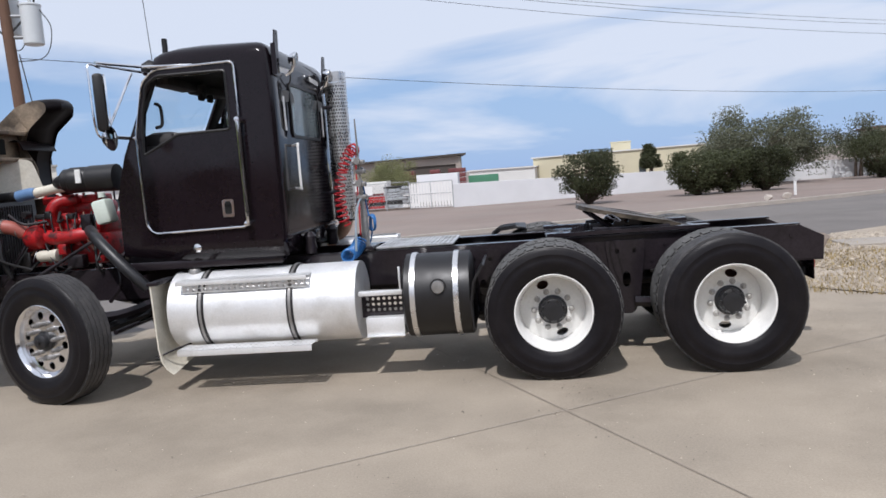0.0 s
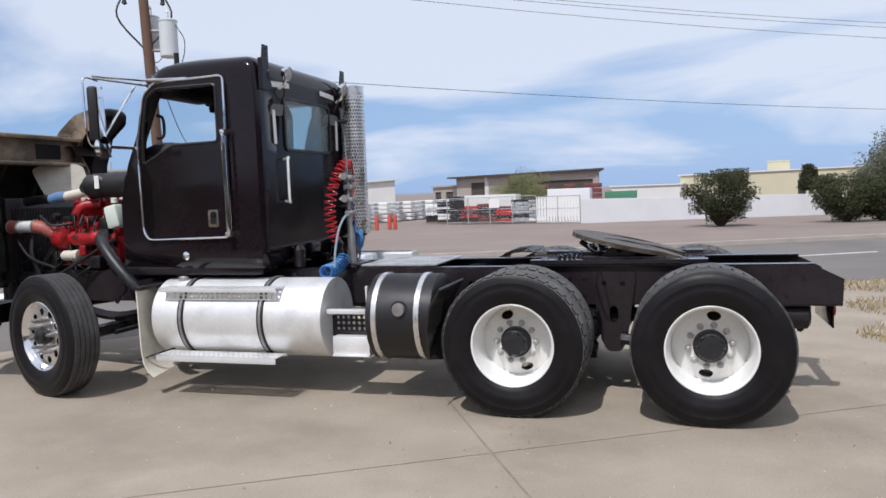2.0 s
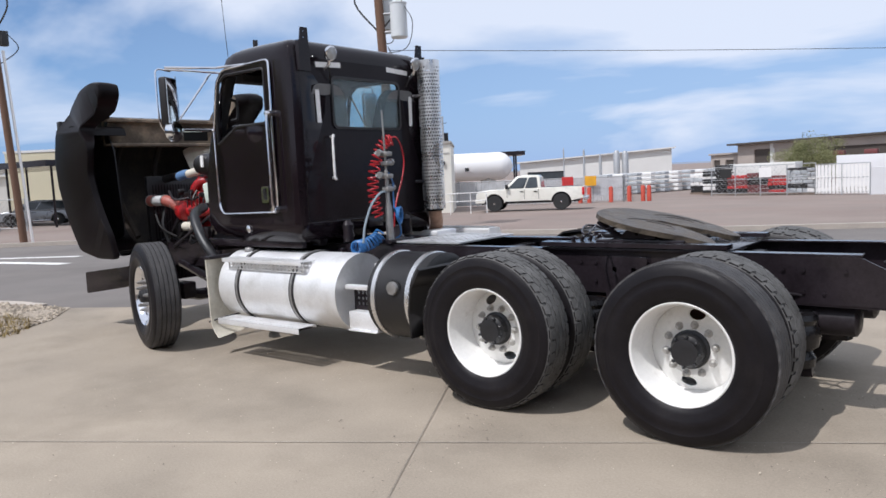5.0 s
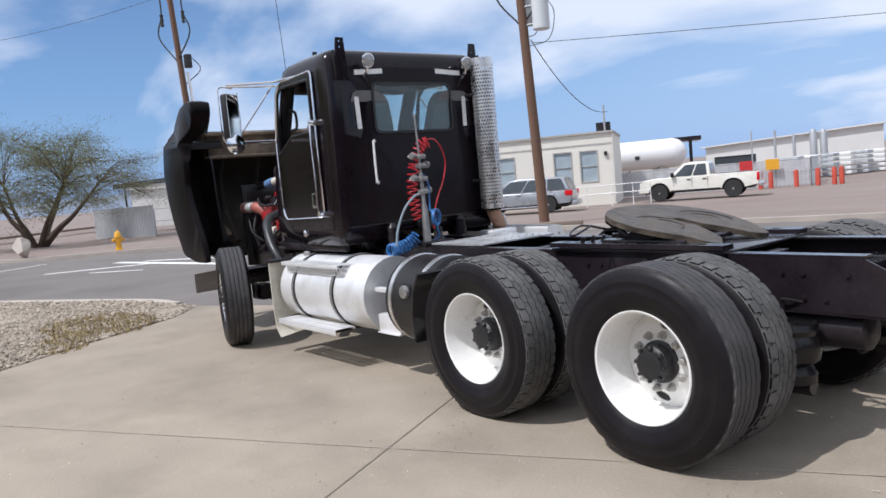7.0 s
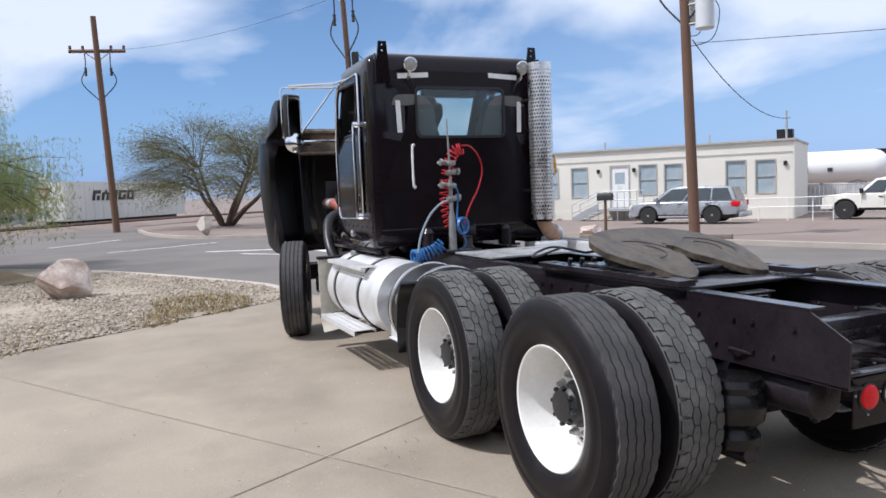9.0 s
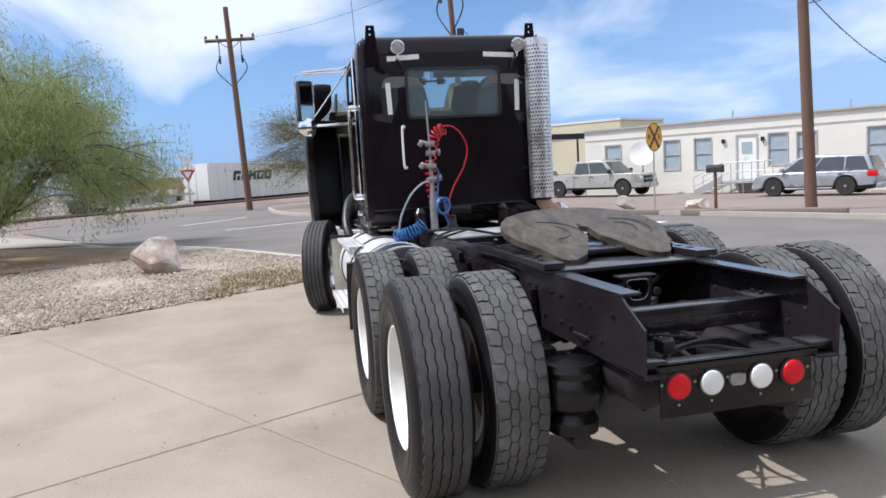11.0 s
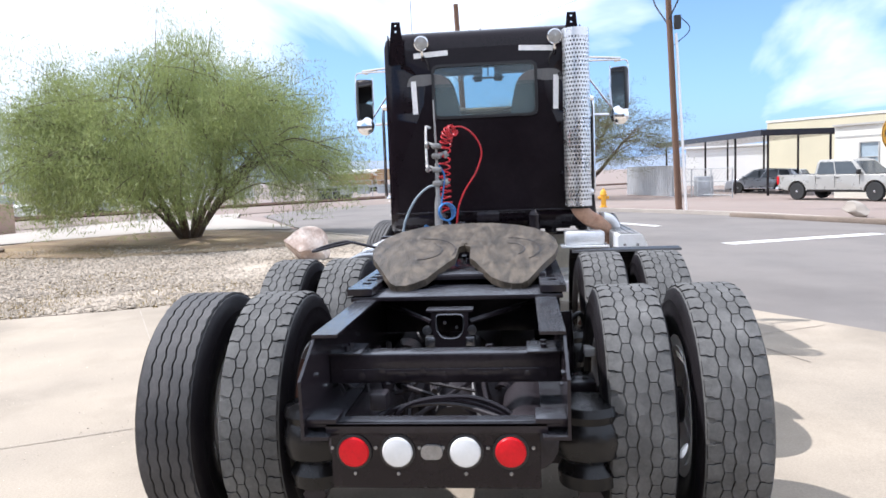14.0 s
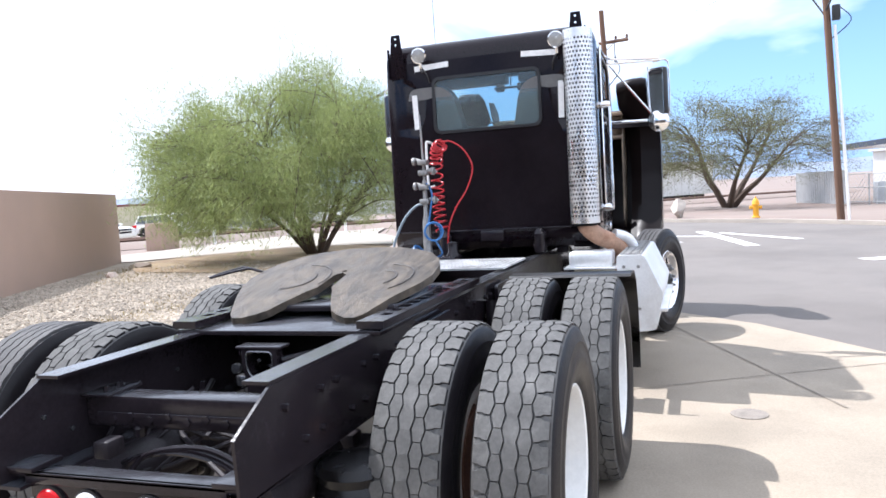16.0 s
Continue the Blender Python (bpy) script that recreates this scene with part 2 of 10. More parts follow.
ALU_WHEEL = mat("polished_aluminium_wheel", (0.80, 0.80, 0.82), 0.16, 1.0, var=0.08, scale=10, fine=60)
ALU = mat("brushed_aluminium", (0.82, 0.82, 0.82), 0.46, 0.5, var=0.10, scale=3, fine=60, bump=0.04, second=(0.66, 0.65, 0.63), patch=(4, 0.5, 0.75))
STAINLESS = mat("perforated_stainless", (0.72, 0.71, 0.70), 0.28, 0.9, var=0.12, scale=6, fine=50)
DECK = mat("worn_tread_plate", (0.60, 0.60, 0.60), 0.40, 0.6, var=0.25, scale=5, fine=50, bump=0.05, second=(0.26, 0.25, 0.24), patch=(4, 0.48, 0.7))
# Near-black colour standing for the shade inside openings.
HOLESHADE = mat("cavity_shade", (0.006, 0.006, 0.006), 0.9)
RED_ENG = mat("red_engine_paint", (0.40, 0.011, 0.014), 0.36, var=0.45, scale=8, fine=50, bump=0.3, second=(0.06, 0.012, 0.012), patch=(11, 0.50, 0.62))
SHINY = mat("oily_dark_steel", (0.17, 0.17, 0.18), 0.2, 0.8, var=0.4, scale=12, fine=60, bump=0.2)
PALEBLUE = mat("faded_blue_silicone", (0.12, 0.22, 0.40), 0.5, var=0.2)
ORANGE_HOSE = mat("orange_silicone_hose", (0.36, 0.10, 0.075), 0.5, var=0.2)
RED_COIL = mat("red_air_hose", (0.42, 0.012, 0.018), 0.35, var=0.15)
BLUE_COIL = mat("blue_air_hose", (0.03, 0.14, 0.36), 0.35, var=0.15)
GREY_HOSE = mat("grey_cable", (0.25, 0.30, 0.34), 0.5)
RED_LENS = mat("red_lens", (0.60, 0.006, 0.012), 0.38, var=0.15, scale=30, fine=120, coat=0.0, spec=0.3)
WHITE_LENS = mat("white_lens", (0.72, 0.72, 0.71), 0.22, var=0.08, coat=0.4)
LAMP_GLASS = mat("work_lamp_glass", (0.42, 0.43, 0.43), 0.18, 0.5, var=0.25, scale=30, fine=90, bump=0.3)
WELL = mat("fender_lining_fibreglass", (0.022, 0.0125, 0.0125), 0.5, var=0.4, scale=3, fine=30, bump=0.15, second=(0.036, 0.022, 0.020), patch=(2.2, 0.5, 0.7), spec=0.25)
WHEEL_NUT = mat("dull_painted_nuts", (0.40, 0.385, 0.36), 0.5, 0.3, var=0.3, scale=20, fine=90)
TAPE = mat("white_reflective_tape", (0.80, 0.79, 0.77), 0.45, var=0.1, scale=20)
CREAM = mat("cream_mud_flap", (0.66, 0.62, 0.52), 0.6, var=0.15, scale=4, second=(0.40, 0.36, 0.28), patch=(4, 0.5, 0.8))
BOTTLE = mat("translucent_bottle", (0.62, 0.68, 0.60), 0.45, var=0.12)
GREASE = mat("greasy_steel_plate", (0.098, 0.078, 0.057), 0.42, 0.0, var=0.6, scale=14, fine=60, bump=0.6, second=(0.040, 0.032, 0.024), patch=(5.5, 0.42, 0.64), stretch=(0.6, 1.5, 1), warp=2.2, spec=0.28)
RUST = mat("rusty_exhaust_pipe", (0.46, 0.28, 0.185), 0.7, 0.1, var=0.3, scale=9, fine=60, bump=0.2, second=(0.32, 0.165, 0.10), patch=(8, 0.45, 0.7))
SEAT = mat("grey_seat_cloth", (0.15, 0.15, 0.15), 0.85, var=0.2, bump=0.2)
INTERIOR = mat("dark_cab_interior", (0.03, 0.026, 0.026), 0.7, var=0.3)
CAB_GLASS = glass("cab_window_glass", (0.74, 0.84, 0.85), dust=0.10)
CLEAR = glass("clear_glass", (0.95, 0.98, 0.98))
MIRROR = mat("mirror_glass", (0.85, 0.86, 0.87), 0.03, 1.0, var=0.02)
CONCRETE = mat("worn_concrete", (0.326, 0.275, 0.213), 0.88, var=0.26, scale=0.9, fine=75, bump=0.25, second=(0.236, 0.198, 0.152), patch=(0.55, 0.47, 0.68), space="World", depth=0.004)
CRUSTY = mat("dusty_cover_iron", (0.235, 0.205, 0.175), 0.9, var=0.3, scale=8, fine=60, bump=0.2)
JOINT = mat("joint_filler", (0.245, 0.208, 0.166), 0.95, var=0.3, space="World")
LIGHTJOINT = mat("pale_joint_filler", (0.37, 0.322, 0.265), 0.95, var=0.3, space="World")
ASPHALT = mat("grey_asphalt", (0.168, 0.150, 0.136), 0.9, var=0.16, scale=0.5, fine=60, bump=0.2, second=(0.132, 0.117, 0.106), patch=(0.35, 0.45, 0.65), space="World", depth=0.006)
DIRT = mat("pinkish_dirt_lot", (0.238, 0.190, 0.162), 0.95, var=0.18, scale=0.35, fine=18, bump=0.25, second=(0.22, 0.165, 0.14), patch=(0.12, 0.45, 0.65), space="World")
GRAVEL = mat("tan_gravel", (0.42, 0.355, 0.28), 0.95, var=0.3, scale=2, fine=38, bump=0.8, second=(0.30, 0.25, 0.19), patch=(0.5, 0.5, 0.68), space="World", depth=0.03)
DARKSTONE = mat("dark_aggregate", (0.19, 0.158, 0.13), 0.9, var=0.3, scale=6)
PEBBLE = mat("pebbles", (0.44, 0.375, 0.295), 0.9, var=0.2, scale=4, rand=0.35)
EARTH = mat("brown_earth", (0.23, 0.16, 0.095), 0.95, var=0.25, scale=1.5, fine=25, bump=0.5, second=(0.30, 0.23, 0.13), patch=(0.8, 0.45, 0.65), space="World")
WALK = mat("pale_sidewalk", (0.335, 0.298, 0.255), 0.9, var=0.1, scale=1, fine=40, bump=0.1, space="World")
KERB = mat("kerb_concrete", (0.42, 0.37, 0.32), 0.9, var=0.15, scale=2, fine=30, bump=0.2, space="World")
PAINT = mat("road_paint", (0.72, 0.71, 0.68), 0.8, var=0.15, scale=2, fine=40, second=(0.45, 0.43, 0.41), patch=(3, 0.55, 0.75), space="World")
STUCCO = mat("tan_stucco", (0.40, 0.285, 0.225), 0.92, var=0.07, scale=1.2, fine=60, bump=0.25)
ROCK = mat("pinkish_rock", (0.48, 0.37, 0.31), 0.9, var=0.25, scale=4, fine=20, bump=0.6, second=(0.62, 0.54, 0.48), patch=(4, 0.45, 0.6))
WHITE_WALL = mat("whitewashed_block", (0.68, 0.68, 0.69), 0.85, var=0.06, scale=1, fine=30, bump=0.1)
SIDING = mat("white_trailer_siding", (0.74, 0.71, 0.63), 0.7, var=0.05, scale=1, fine=20)
TRIMG = mat("grey_trim", (0.42, 0.40, 0.37), 0.7)
DARKGLASS = mat("dark_window_glass", (0.05, 0.06, 0.068), 0.08, var=0.2, coat=0.3)
BLUEGLASS = mat("shaded_window", (0.36, 0.43, 0.47), 0.12, var=0.15)
GALV = mat("galvanised_metal", (0.42, 0.43, 0.44), 0.55, 0.5, var=0.15, scale=4)
SHEET = mat("corrugated_sheet", (0.58, 0.59, 0.60), 0.5, 0.3, var=0.15, scale=3)
POLE = mat("creosoted_pole", (0.15, 0.085, 0.055), 0.9, var=0.3, scale=3, fine=40, stretch=(1, 1, 0.1), bump=0.4)
PORCELAIN = mat("grey_transformer_paint", (0.62, 0.64, 0.64), 0.4, var=0.08)
WIRE = mat("black_wire", (0.03, 0.03, 0.03), 0.6)
WOOD_OLD = mat("weathered_timber", (0.21, 0.165, 0.13), 0.9, var=0.3, scale=2, fine=30, stretch=(0.2, 1, 1), bump=0.4)
LUMBER = mat("stacked_lumber", (0.42, 0.26, 0.13), 0.8, var=0.25, scale=3, fine=20)
BARK = mat("dark_bark", (0.085, 0.06, 0.045), 0.95, var=0.35, scale=5, fine=30, bump=0.6)
LEAF_A = leaf("feathery_green_leaf", (0.235, 0.272, 0.102), 0.32)
LEAF_B = leaf("sparse_olive_leaf", (0.255, 0.26, 0.125), 0.32)
LEAF_C = leaf("dark_shrub_leaf", (0.088, 0.098, 0.044), 0.40)
LEAF_D = leaf("grey_olive_leaf", (0.165, 0.172, 0.112), 0.35)
GRASS = mat("dry_grass", (0.33, 0.25, 0.11), 0.9, var=0.25, rand=0.35)
YELLOW = mat("yellow_paint", (0.72, 0.36, 0.02), 0.5, var=0.12)
SIGNBLACK = mat("sign_black", (0.02, 0.02, 0.02), 0.6)
SIGNRED = mat("sign_red", (0.5, 0.03, 0.03), 0.55)
SILVER = mat("silver_car_paint", (0.34, 0.355, 0.38), 0.30, 0.4, var=0.06, coat=0.6)
GREYCAR = mat("champagne_truck_paint", (0.40, 0.385, 0.35), 0.3, 0.4, var=0.06, coat=0.6)
WHITECAR = mat("cream_white_car_paint", (0.74, 0.72, 0.64), 0.3, var=0.05, coat=0.6)
CARTYRE = mat("car_tyre", (0.025, 0.025, 0.025), 0.8)
BUILD_TAN = mat("tan_metal_building", (0.56, 0.51, 0.36), 0.7, var=0.08, scale=0.4)
BUILD_WHITE = mat("white_metal_building", (0.66, 0.65, 0.62), 0.65, var=0.08, scale=0.4)
BUILD_BROWN = mat("brown_metal_building", (0.38, 0.33, 0.29), 0.75, var=0.15, scale=0.4)
MAROON = mat("maroon_equipment", (0.17, 0.05, 0.05), 0.6, var=0.4, scale=1)
GREENBOX = mat("green_container", (0.06, 0.20, 0.115), 0.6, var=0.12)
ORANGE = mat("orange_plastic", (0.50, 0.075, 0.045), 0.55, var=0.15)
CRATE = mat("grey_stacked_goods", (0.42, 0.44, 0.46), 0.7, var=0.35, scale=3)
DARKPANEL = mat("dark_brown_panel", (0.075, 0.062, 0.052), 0.8, var=0.15, scale=0.5)
# Blue-grey air haze is mixed into the hills' own colour.
HILL = mat("haze_tinted_hills", (0.20, 0.24, 0.31), 1.0, var=0.12, scale=0.004, fine=0.02, space="World")
RAILSTEEL = mat("rusty_rail", (0.13, 0.075, 0.055), 0.7, 0.3, var=0.3)


# ---- building helpers ----
ROOT_INV = {}


def thing(name, at, label, category, group="", kind=""):
    """An Empty at a thing's base; its parts are given in world places."""
    ob = new(name)
    ob.empty_display_size = 0.2
    ob.location = at
    ROOT_INV[ob] = Matrix.Translation(-Vector(at))
    return tagged(ob, label, category, group, kind)


def link(name, bm, material, smooth=True, angle=35):
    me = bpy.data.meshes.new(name)
    bmesh.ops.recalc_face_normals(bm, faces=bm.faces)
    lim = radians(angle)
    for e in bm.edges:
        if len(e.link_faces) == 2:
            e.smooth = e.calc_face_angle(0) < lim
    for f in bm.faces:
        f.smooth = smooth
    bm.to_mesh(me)
    bm.free()
    for m in material if isinstance(material, (list, tuple)) else (material,):
        me.materials.append(m)
    return new(name, me)


def part(name, bm, material, parent, label="", smooth=True):
    ob = link(name, bm, material, smooth)
    ob.parent = parent
    ob.matrix_parent_inverse = ROOT_INV.get(parent, Matrix())
    if label:
        ob["label"] = label
    return ob


def share(name, src, parent, m):
    """Another part on the same mesh as src, moved by m."""
    ob = new(name, src.data)
    ob.parent = parent
    ob.matrix_parent_inverse = ROOT_INV.get(parent, Matrix())
    ob.matrix_basis = m
    return ob


def BM():
    return bmesh.new()


def box(bm, a, b, bevel=0.0, m=None):
    a, b = Vector(a), Vector(b)
    mm = Matrix.Translation((a + b) / 2) @ Matrix.Diagonal((abs(b.x - a.x), abs(b.y - a.y), abs(b.z - a.z), 1))
    r = bmesh.ops.create_cube(bm, size=1, matrix=(m @ mm) if m else mm)
    if bevel:
        vs = set(r["verts"])
        es = [e for e in bm.edges if e.verts[0] in vs and e.verts[1] in vs]
        bmesh.ops.bevel(bm, geom=es, offset=bevel, segments=2, affect="EDGES", profile=0.5)
    return bm


def frame_of(way):
    way = Vector(way).normalized()
    side = way.cross(Vector((0, 0, 1)) if abs(way.z) < 0.95 else Vector((1, 0, 0))).normalized()
    return side, way.cross(side)


def tube(bm, pts, r, seg=8, closed=False, caps=True):
    """A round bar along points; r is one radius or one a point."""
    pts = [Vector(p) for p in pts]
    n = len(pts)
    rad = r if isinstance(r, (list, tuple)) else [r] * n
    rings, prev = [], None
    for i, p in enumerate(pts):
        a = pts[i - 1] if (i or closed) else p
        b = pts[(i + 1) % n] if (i < n - 1 or closed) else p
        way = (b - a)
        if way.length < 1e-9:
            way = Vector((0, 0, 1))
        way.normalize()
        if prev is None:
            s, u = frame_of(way)
        else:
            s = (prev - way * prev.dot(way))
            s = s.normalized() if s.length > 1e-6 else frame_of(way)[0]
            u = way.cross(s)
        prev = s
        rings.append([bm.verts.new(p + rad[i] * (math.cos(k * math.tau / seg) * s + math.sin(k * math.tau / seg) * u)) for k in range(seg)])
    for i in range(n if closed else n - 1):
        A, B = rings[i], rings[(i + 1) % n]
        for k in range(seg):
            bm.faces.new((A[k], A[(k + 1) % seg], B[(k + 1) % seg], B[k]))
    if caps and not closed:
        bm.faces.new(rings[0][::-1]); bm.faces.new(rings[-1])
    return bm


def lathe(bm, prof, centre, axis="y", seg=48, wobble=None, closed=False):
    """Turn a profile of (radius, along) round an axis through centre."""
    c = Vector(centre)
    rings = []
    for i, (r, a) in enumerate(prof):
        ring = []
        for k in range(seg):
            t = k * math.tau / seg
            aa = a + (wobble(i, t) if wobble else 0)
            x, y = r * math.cos(t), r * math.sin(t)
            v = {"y": (x, aa, y), "x": (aa, x, y), "z": (x, y, aa)}[axis]
            ring.append(bm.verts.new(c + Vector(v)))
        rings.append(ring)
    for i in range(len(rings) if closed else len(rings) - 1):
        A, B = rings[i], rings[(i + 1) % len(rings)]
        for k in range(seg):
            bm.faces.new((A[k], A[(k + 1) % seg], B[(k + 1) % seg], B[k]))
    if not closed:
        for ring, rr in ((rings[0], prof[0][0]), (rings[-1], prof[-1][0])):
            if rr > 1e-4:
                try:
                    bm.faces.new(ring)
                except ValueError:
                    pass
    return bm


def plate(bm, outer, holes, place, thick):
    """A flat plate with holes: 2D loops, set into space by place(u, v), given thickness by the vector thick."""
    edges = []
    for loop in [outer] + list(holes):
        vs = [bm.verts.new(place(*p)) for p in loop]
        edges += [bm.edges.new((vs[i], vs[(i + 1) % len(vs)])) for i in range(len(vs))]
    got = bmesh.ops.triangle_fill(bm, use_beauty=True, use_dissolve=False, edges=edges)
    faces = [f for f in got["geom"] if isinstance(f, bmesh.types.BMFace)]
    ext = bmesh.ops.extrude_face_region(bm, geom=faces)
    bmesh.ops.translate(bm, vec=thick, verts=[v for v in ext["geom"] if isinstance(v, bmesh.types.BMVert)])
    return bm


def ring2(cx, cy, rx, ry=None, n=20):
    ry = ry or rx
    return [(cx + rx * math.cos(i * math.tau / n), cy + ry * math.sin(i * math.tau / n)) for i in range(n)]


def rrect(x0, x1, y0, y1, r, k=5):
    out = []
    for cx, cy, a0 in ((x1 - r, y1 - r, 0), (x0 + r, y1 - r, 90), (x0 + r, y0 + r, 180), (x1 - r, y0 + r, 270)):
        out += [(cx + r * math.cos(radians(a0 + 90 * i / k)), cy + r * math.sin(radians(a0 + 90 * i / k))) for i in range(k + 1)]
    return out


def rpoly(pts, r, k=4):
    """Round the corners of a 2D loop."""
    out, n = [], len(pts)
    for i in range(n):
        p, a, b = Vector(pts[i]), Vector(pts[i - 1]), Vector(pts[(i + 1) % n])
        ra = min(r, (a - p).length * 0.45)
        rb = min(r, (b - p).length * 0.45)
        s, e = p + (a - p).normalized() * ra, p + (b - p).normalized() * rb
        for j in range(k + 1):
            t = j / k
            q = (1 - t) ** 2 * s + 2 * t * (1 - t) * p + t * t * e
            out.append((q.x, q.y))
    return out


def arc(c, r, a0, a1, n, place):
    return [place(c[0] + r * math.cos(radians(a0 + (a1 - a0) * i / n)), c[1] + r * math.sin(radians(a0 + (a1 - a0) * i / n))) for i in range(n + 1)]


def smooth_path(pts, n=6):
    """A Catmull-Rom curve through points."""
    P = [Vector(p) for p in pts]
    P = [2 * P[0] - P[1]] + P + [2 * P[-1] - P[-2]]
    out = []
    for i in range(1, len(P) - 2):
        for j in range(n):
            t = j / n
            a, b, c, d = P[i - 1], P[i], P[i + 1], P[i + 2]
            out.append(0.5 * ((2 * b) + (c - a) * t + (2 * a - 5 * b + 4 * c - d) * t * t + (3 * b - a - 3 * c + d) * t ** 3))
    return out + [P[-2]]


# ---- ground ----
def soft(v):
    return (v + math.sqrt(v * v + 9)) / 2


def gz(x, y):
    """The ground's height: it falls gently away across the road."""
    return -0.0155 * min(soft(y - 9), 48) - 0.004 * min(soft(-7 - x), 60)


def sheet(name, loop, material, lift, step=2.5, label="", category="ground", holes=(), rough=0.0, thick=0.0):
    bm = BM()
    plate(bm, loop, holes, lambda u, v: (u, v, 0), (0, 0, 0)) if holes else bm.faces.new([bm.verts.new((u, v, 0)) for u, v in loop])
    if not holes:
        xs, ys = [p[0] for p in loop], [p[1] for p in loop]
        for lo, hi, no in ((min(xs), max(xs), (1, 0, 0)), (min(ys), max(ys), (0, 1, 0))):
            k = math.ceil(lo / step)
            while k * step < hi:
                bmesh.ops.bisect_plane(bm, geom=bm.verts[:] + bm.edges[:] + bm.faces[:], plane_co=Vector(no) * k * step, plane_no=no)
                k += 1
    bmesh.ops.triangulate(bm, faces=[f for f in bm.faces if len(f.verts) > 4])
    for v in bm.verts:
        inner = all(len(e.link_faces) == 2 for e in v.link_edges)
        v.co.z = gz(v.co.x, v.co.y) + lift + (rough * noise.noise((v.co.x * 0.7, v.co.y * 0.7, 3.1)) if rough and inner else 0)
    for f in bm.faces:
        if f.normal.z < 0:
            f.normal_flip()
    me = bpy.data.meshes.new(name)
    bm.to_mesh(me); bm.free()
    me.materials.append(material)
    for p in me.polygons:
        p.use_smooth = True
    return tagged(new(name, me), label, category, kind="structure")


def build_ground():
    bm = BM()
    rings = [0.5, 4, 8, 12, 16, 20, 25, 30, 36, 42, 50, 60, 75, 95, 130, 200, 400, 1000, 2500, 4500]
    seg = 72
    c = bm.verts.new((0, 8, gz(0, 8) - 0.03))
    prev = None
    for r in rings:
        ring = []
        for k in range(seg):
            x, y = r * math.cos(k * math.tau / seg), 8 + r * math.sin(k * math.tau / seg)
            ring.append(bm.verts.new((x, y, gz(x, y) - 0.03)))
        for k in range(seg):
            if prev:
                bm.faces.new((prev[k], ring[k], ring[(k + 1) % seg], prev[(k + 1) % seg]))
            else:
                bm.faces.new((c, ring[k], ring[(k + 1) % seg]))
        prev = ring
    tagged(link("ground", bm, DIRT), "pinkish brown dirt and gravel lot ground", "ground", kind="structure")


ROAD = [(60, 51), (5.94, 15.1), (-1.6, 10.8), (-4.2, 9.0), (-5.96, 7.05), (-7.3, 6.4), (-9.4, 5.9), (-14, 3.6), (-20, -0.5), (-30, -5.2),
        (-46, -5), (-75, -3), (-75, 6), (-46, 5), (-33, 5.6), (-28, 6.9), (-25.2, 9.9), (-23.7, 11.6), (-19.4, 14.8), (-12.7, 17.5),
        (-9.4, 18.7), (-3.26, 20.8), (7.2, 26.3), (13.4, 29.8), (60, 63)]
build_ground()
sheet("road", ROAD, ASPHALT, 0.0, label="worn grey asphalt road and junction", category="road")
sheet("driveway", [(-7.3, 6.4), (-6.5, 5.78), (-5.75, 4.65), (-5.1, 3.72), (-4.0, 2.06), (-3.1, -0.1), (-3.0, -14), (16, -14), (12, 1), (3.84, 8.35), (3.2, 9.1), (5.94, 15.1), (-1.6, 10.8), (-4.2, 9.0), (-5.96, 7.05)],
      CONCRETE, 0.008, step=2.0, label="pale stained concrete driveway slab", category="driveway")


# ---- the truck ----
CY = 6.82            # the truck's middle line
FRONT, AXLE1, AXLE2 = -3.80, 0.21, 1.53
HUBZ = 0.513


def mirror_y(p):
    return (p[0], 2 * CY - p[1], p[2])


truck = thing("semi_truck", (-1.0, CY, 0.0), "black day-cab semi truck tractor with its hood tilted open", "truck")


def tyre_mesh(name, lug):
    """A truck tyre round the y axis, outer face towards -y: carcass, grooved tread."""
    bm = BM()
    R, W = 0.52, 0.138
    prof = [(0.285, -0.098), (0.30, -0.118), (0.33, -0.131), (0.365, -0.139), (0.37, -0.141), (0.40, -0.142), (0.405, -0.140), (0.44, -0.137), (0.445, -0.139), (0.475, -0.131),
            (0.497, -0.121), (0.508, -0.110)]
    ribs = [(0.5085, -0.106)]
    base, top = (0.5115 if lug else 0.507), R
    if not lug:
        for c in (-0.084, -0.042, 0.0, 0.042, 0.084):
            ribs += [(base, c - 0.0186), (top, c - 0.0172), (top + 0.001, c), (top, c + 0.0172), (base, c + 0.0186)]
    else:
        ribs += [(base, -0.1), (base, -0.05), (base, 0.0), (base, 0.05), (base, 0.1)]
    ribs.append((0.5085, 0.106))
    full = prof + ribs + [(r, -a) for r, a in reversed(prof)]
    n0, n1 = len(prof), len(prof) + len(ribs)

    def wob(i, t):
        return 0.0042 * (2 / math.pi) * math.asin(math.sin(t * 44)) if (not lug and n0 < i < n1 - 1) else 0.0
    lathe(bm, full, (0, 0, 0), "y", 264 if not lug else 72, wob)
    inner = [f for f in bm.faces if len(f.verts) > 4]
    bmesh.ops.delete(bm, geom=inner, context="FACES_ONLY")
    for f in bm.faces:
        c = f.calc_center_median()
        f.material_index = 1 if math.hypot(c.x, c.z) > 0.5035 or (lug and math.hypot(c.x, c.z) > 0.5) else 0
    return bm, [RUBBER, TREAD if lug else RIB_TREAD]


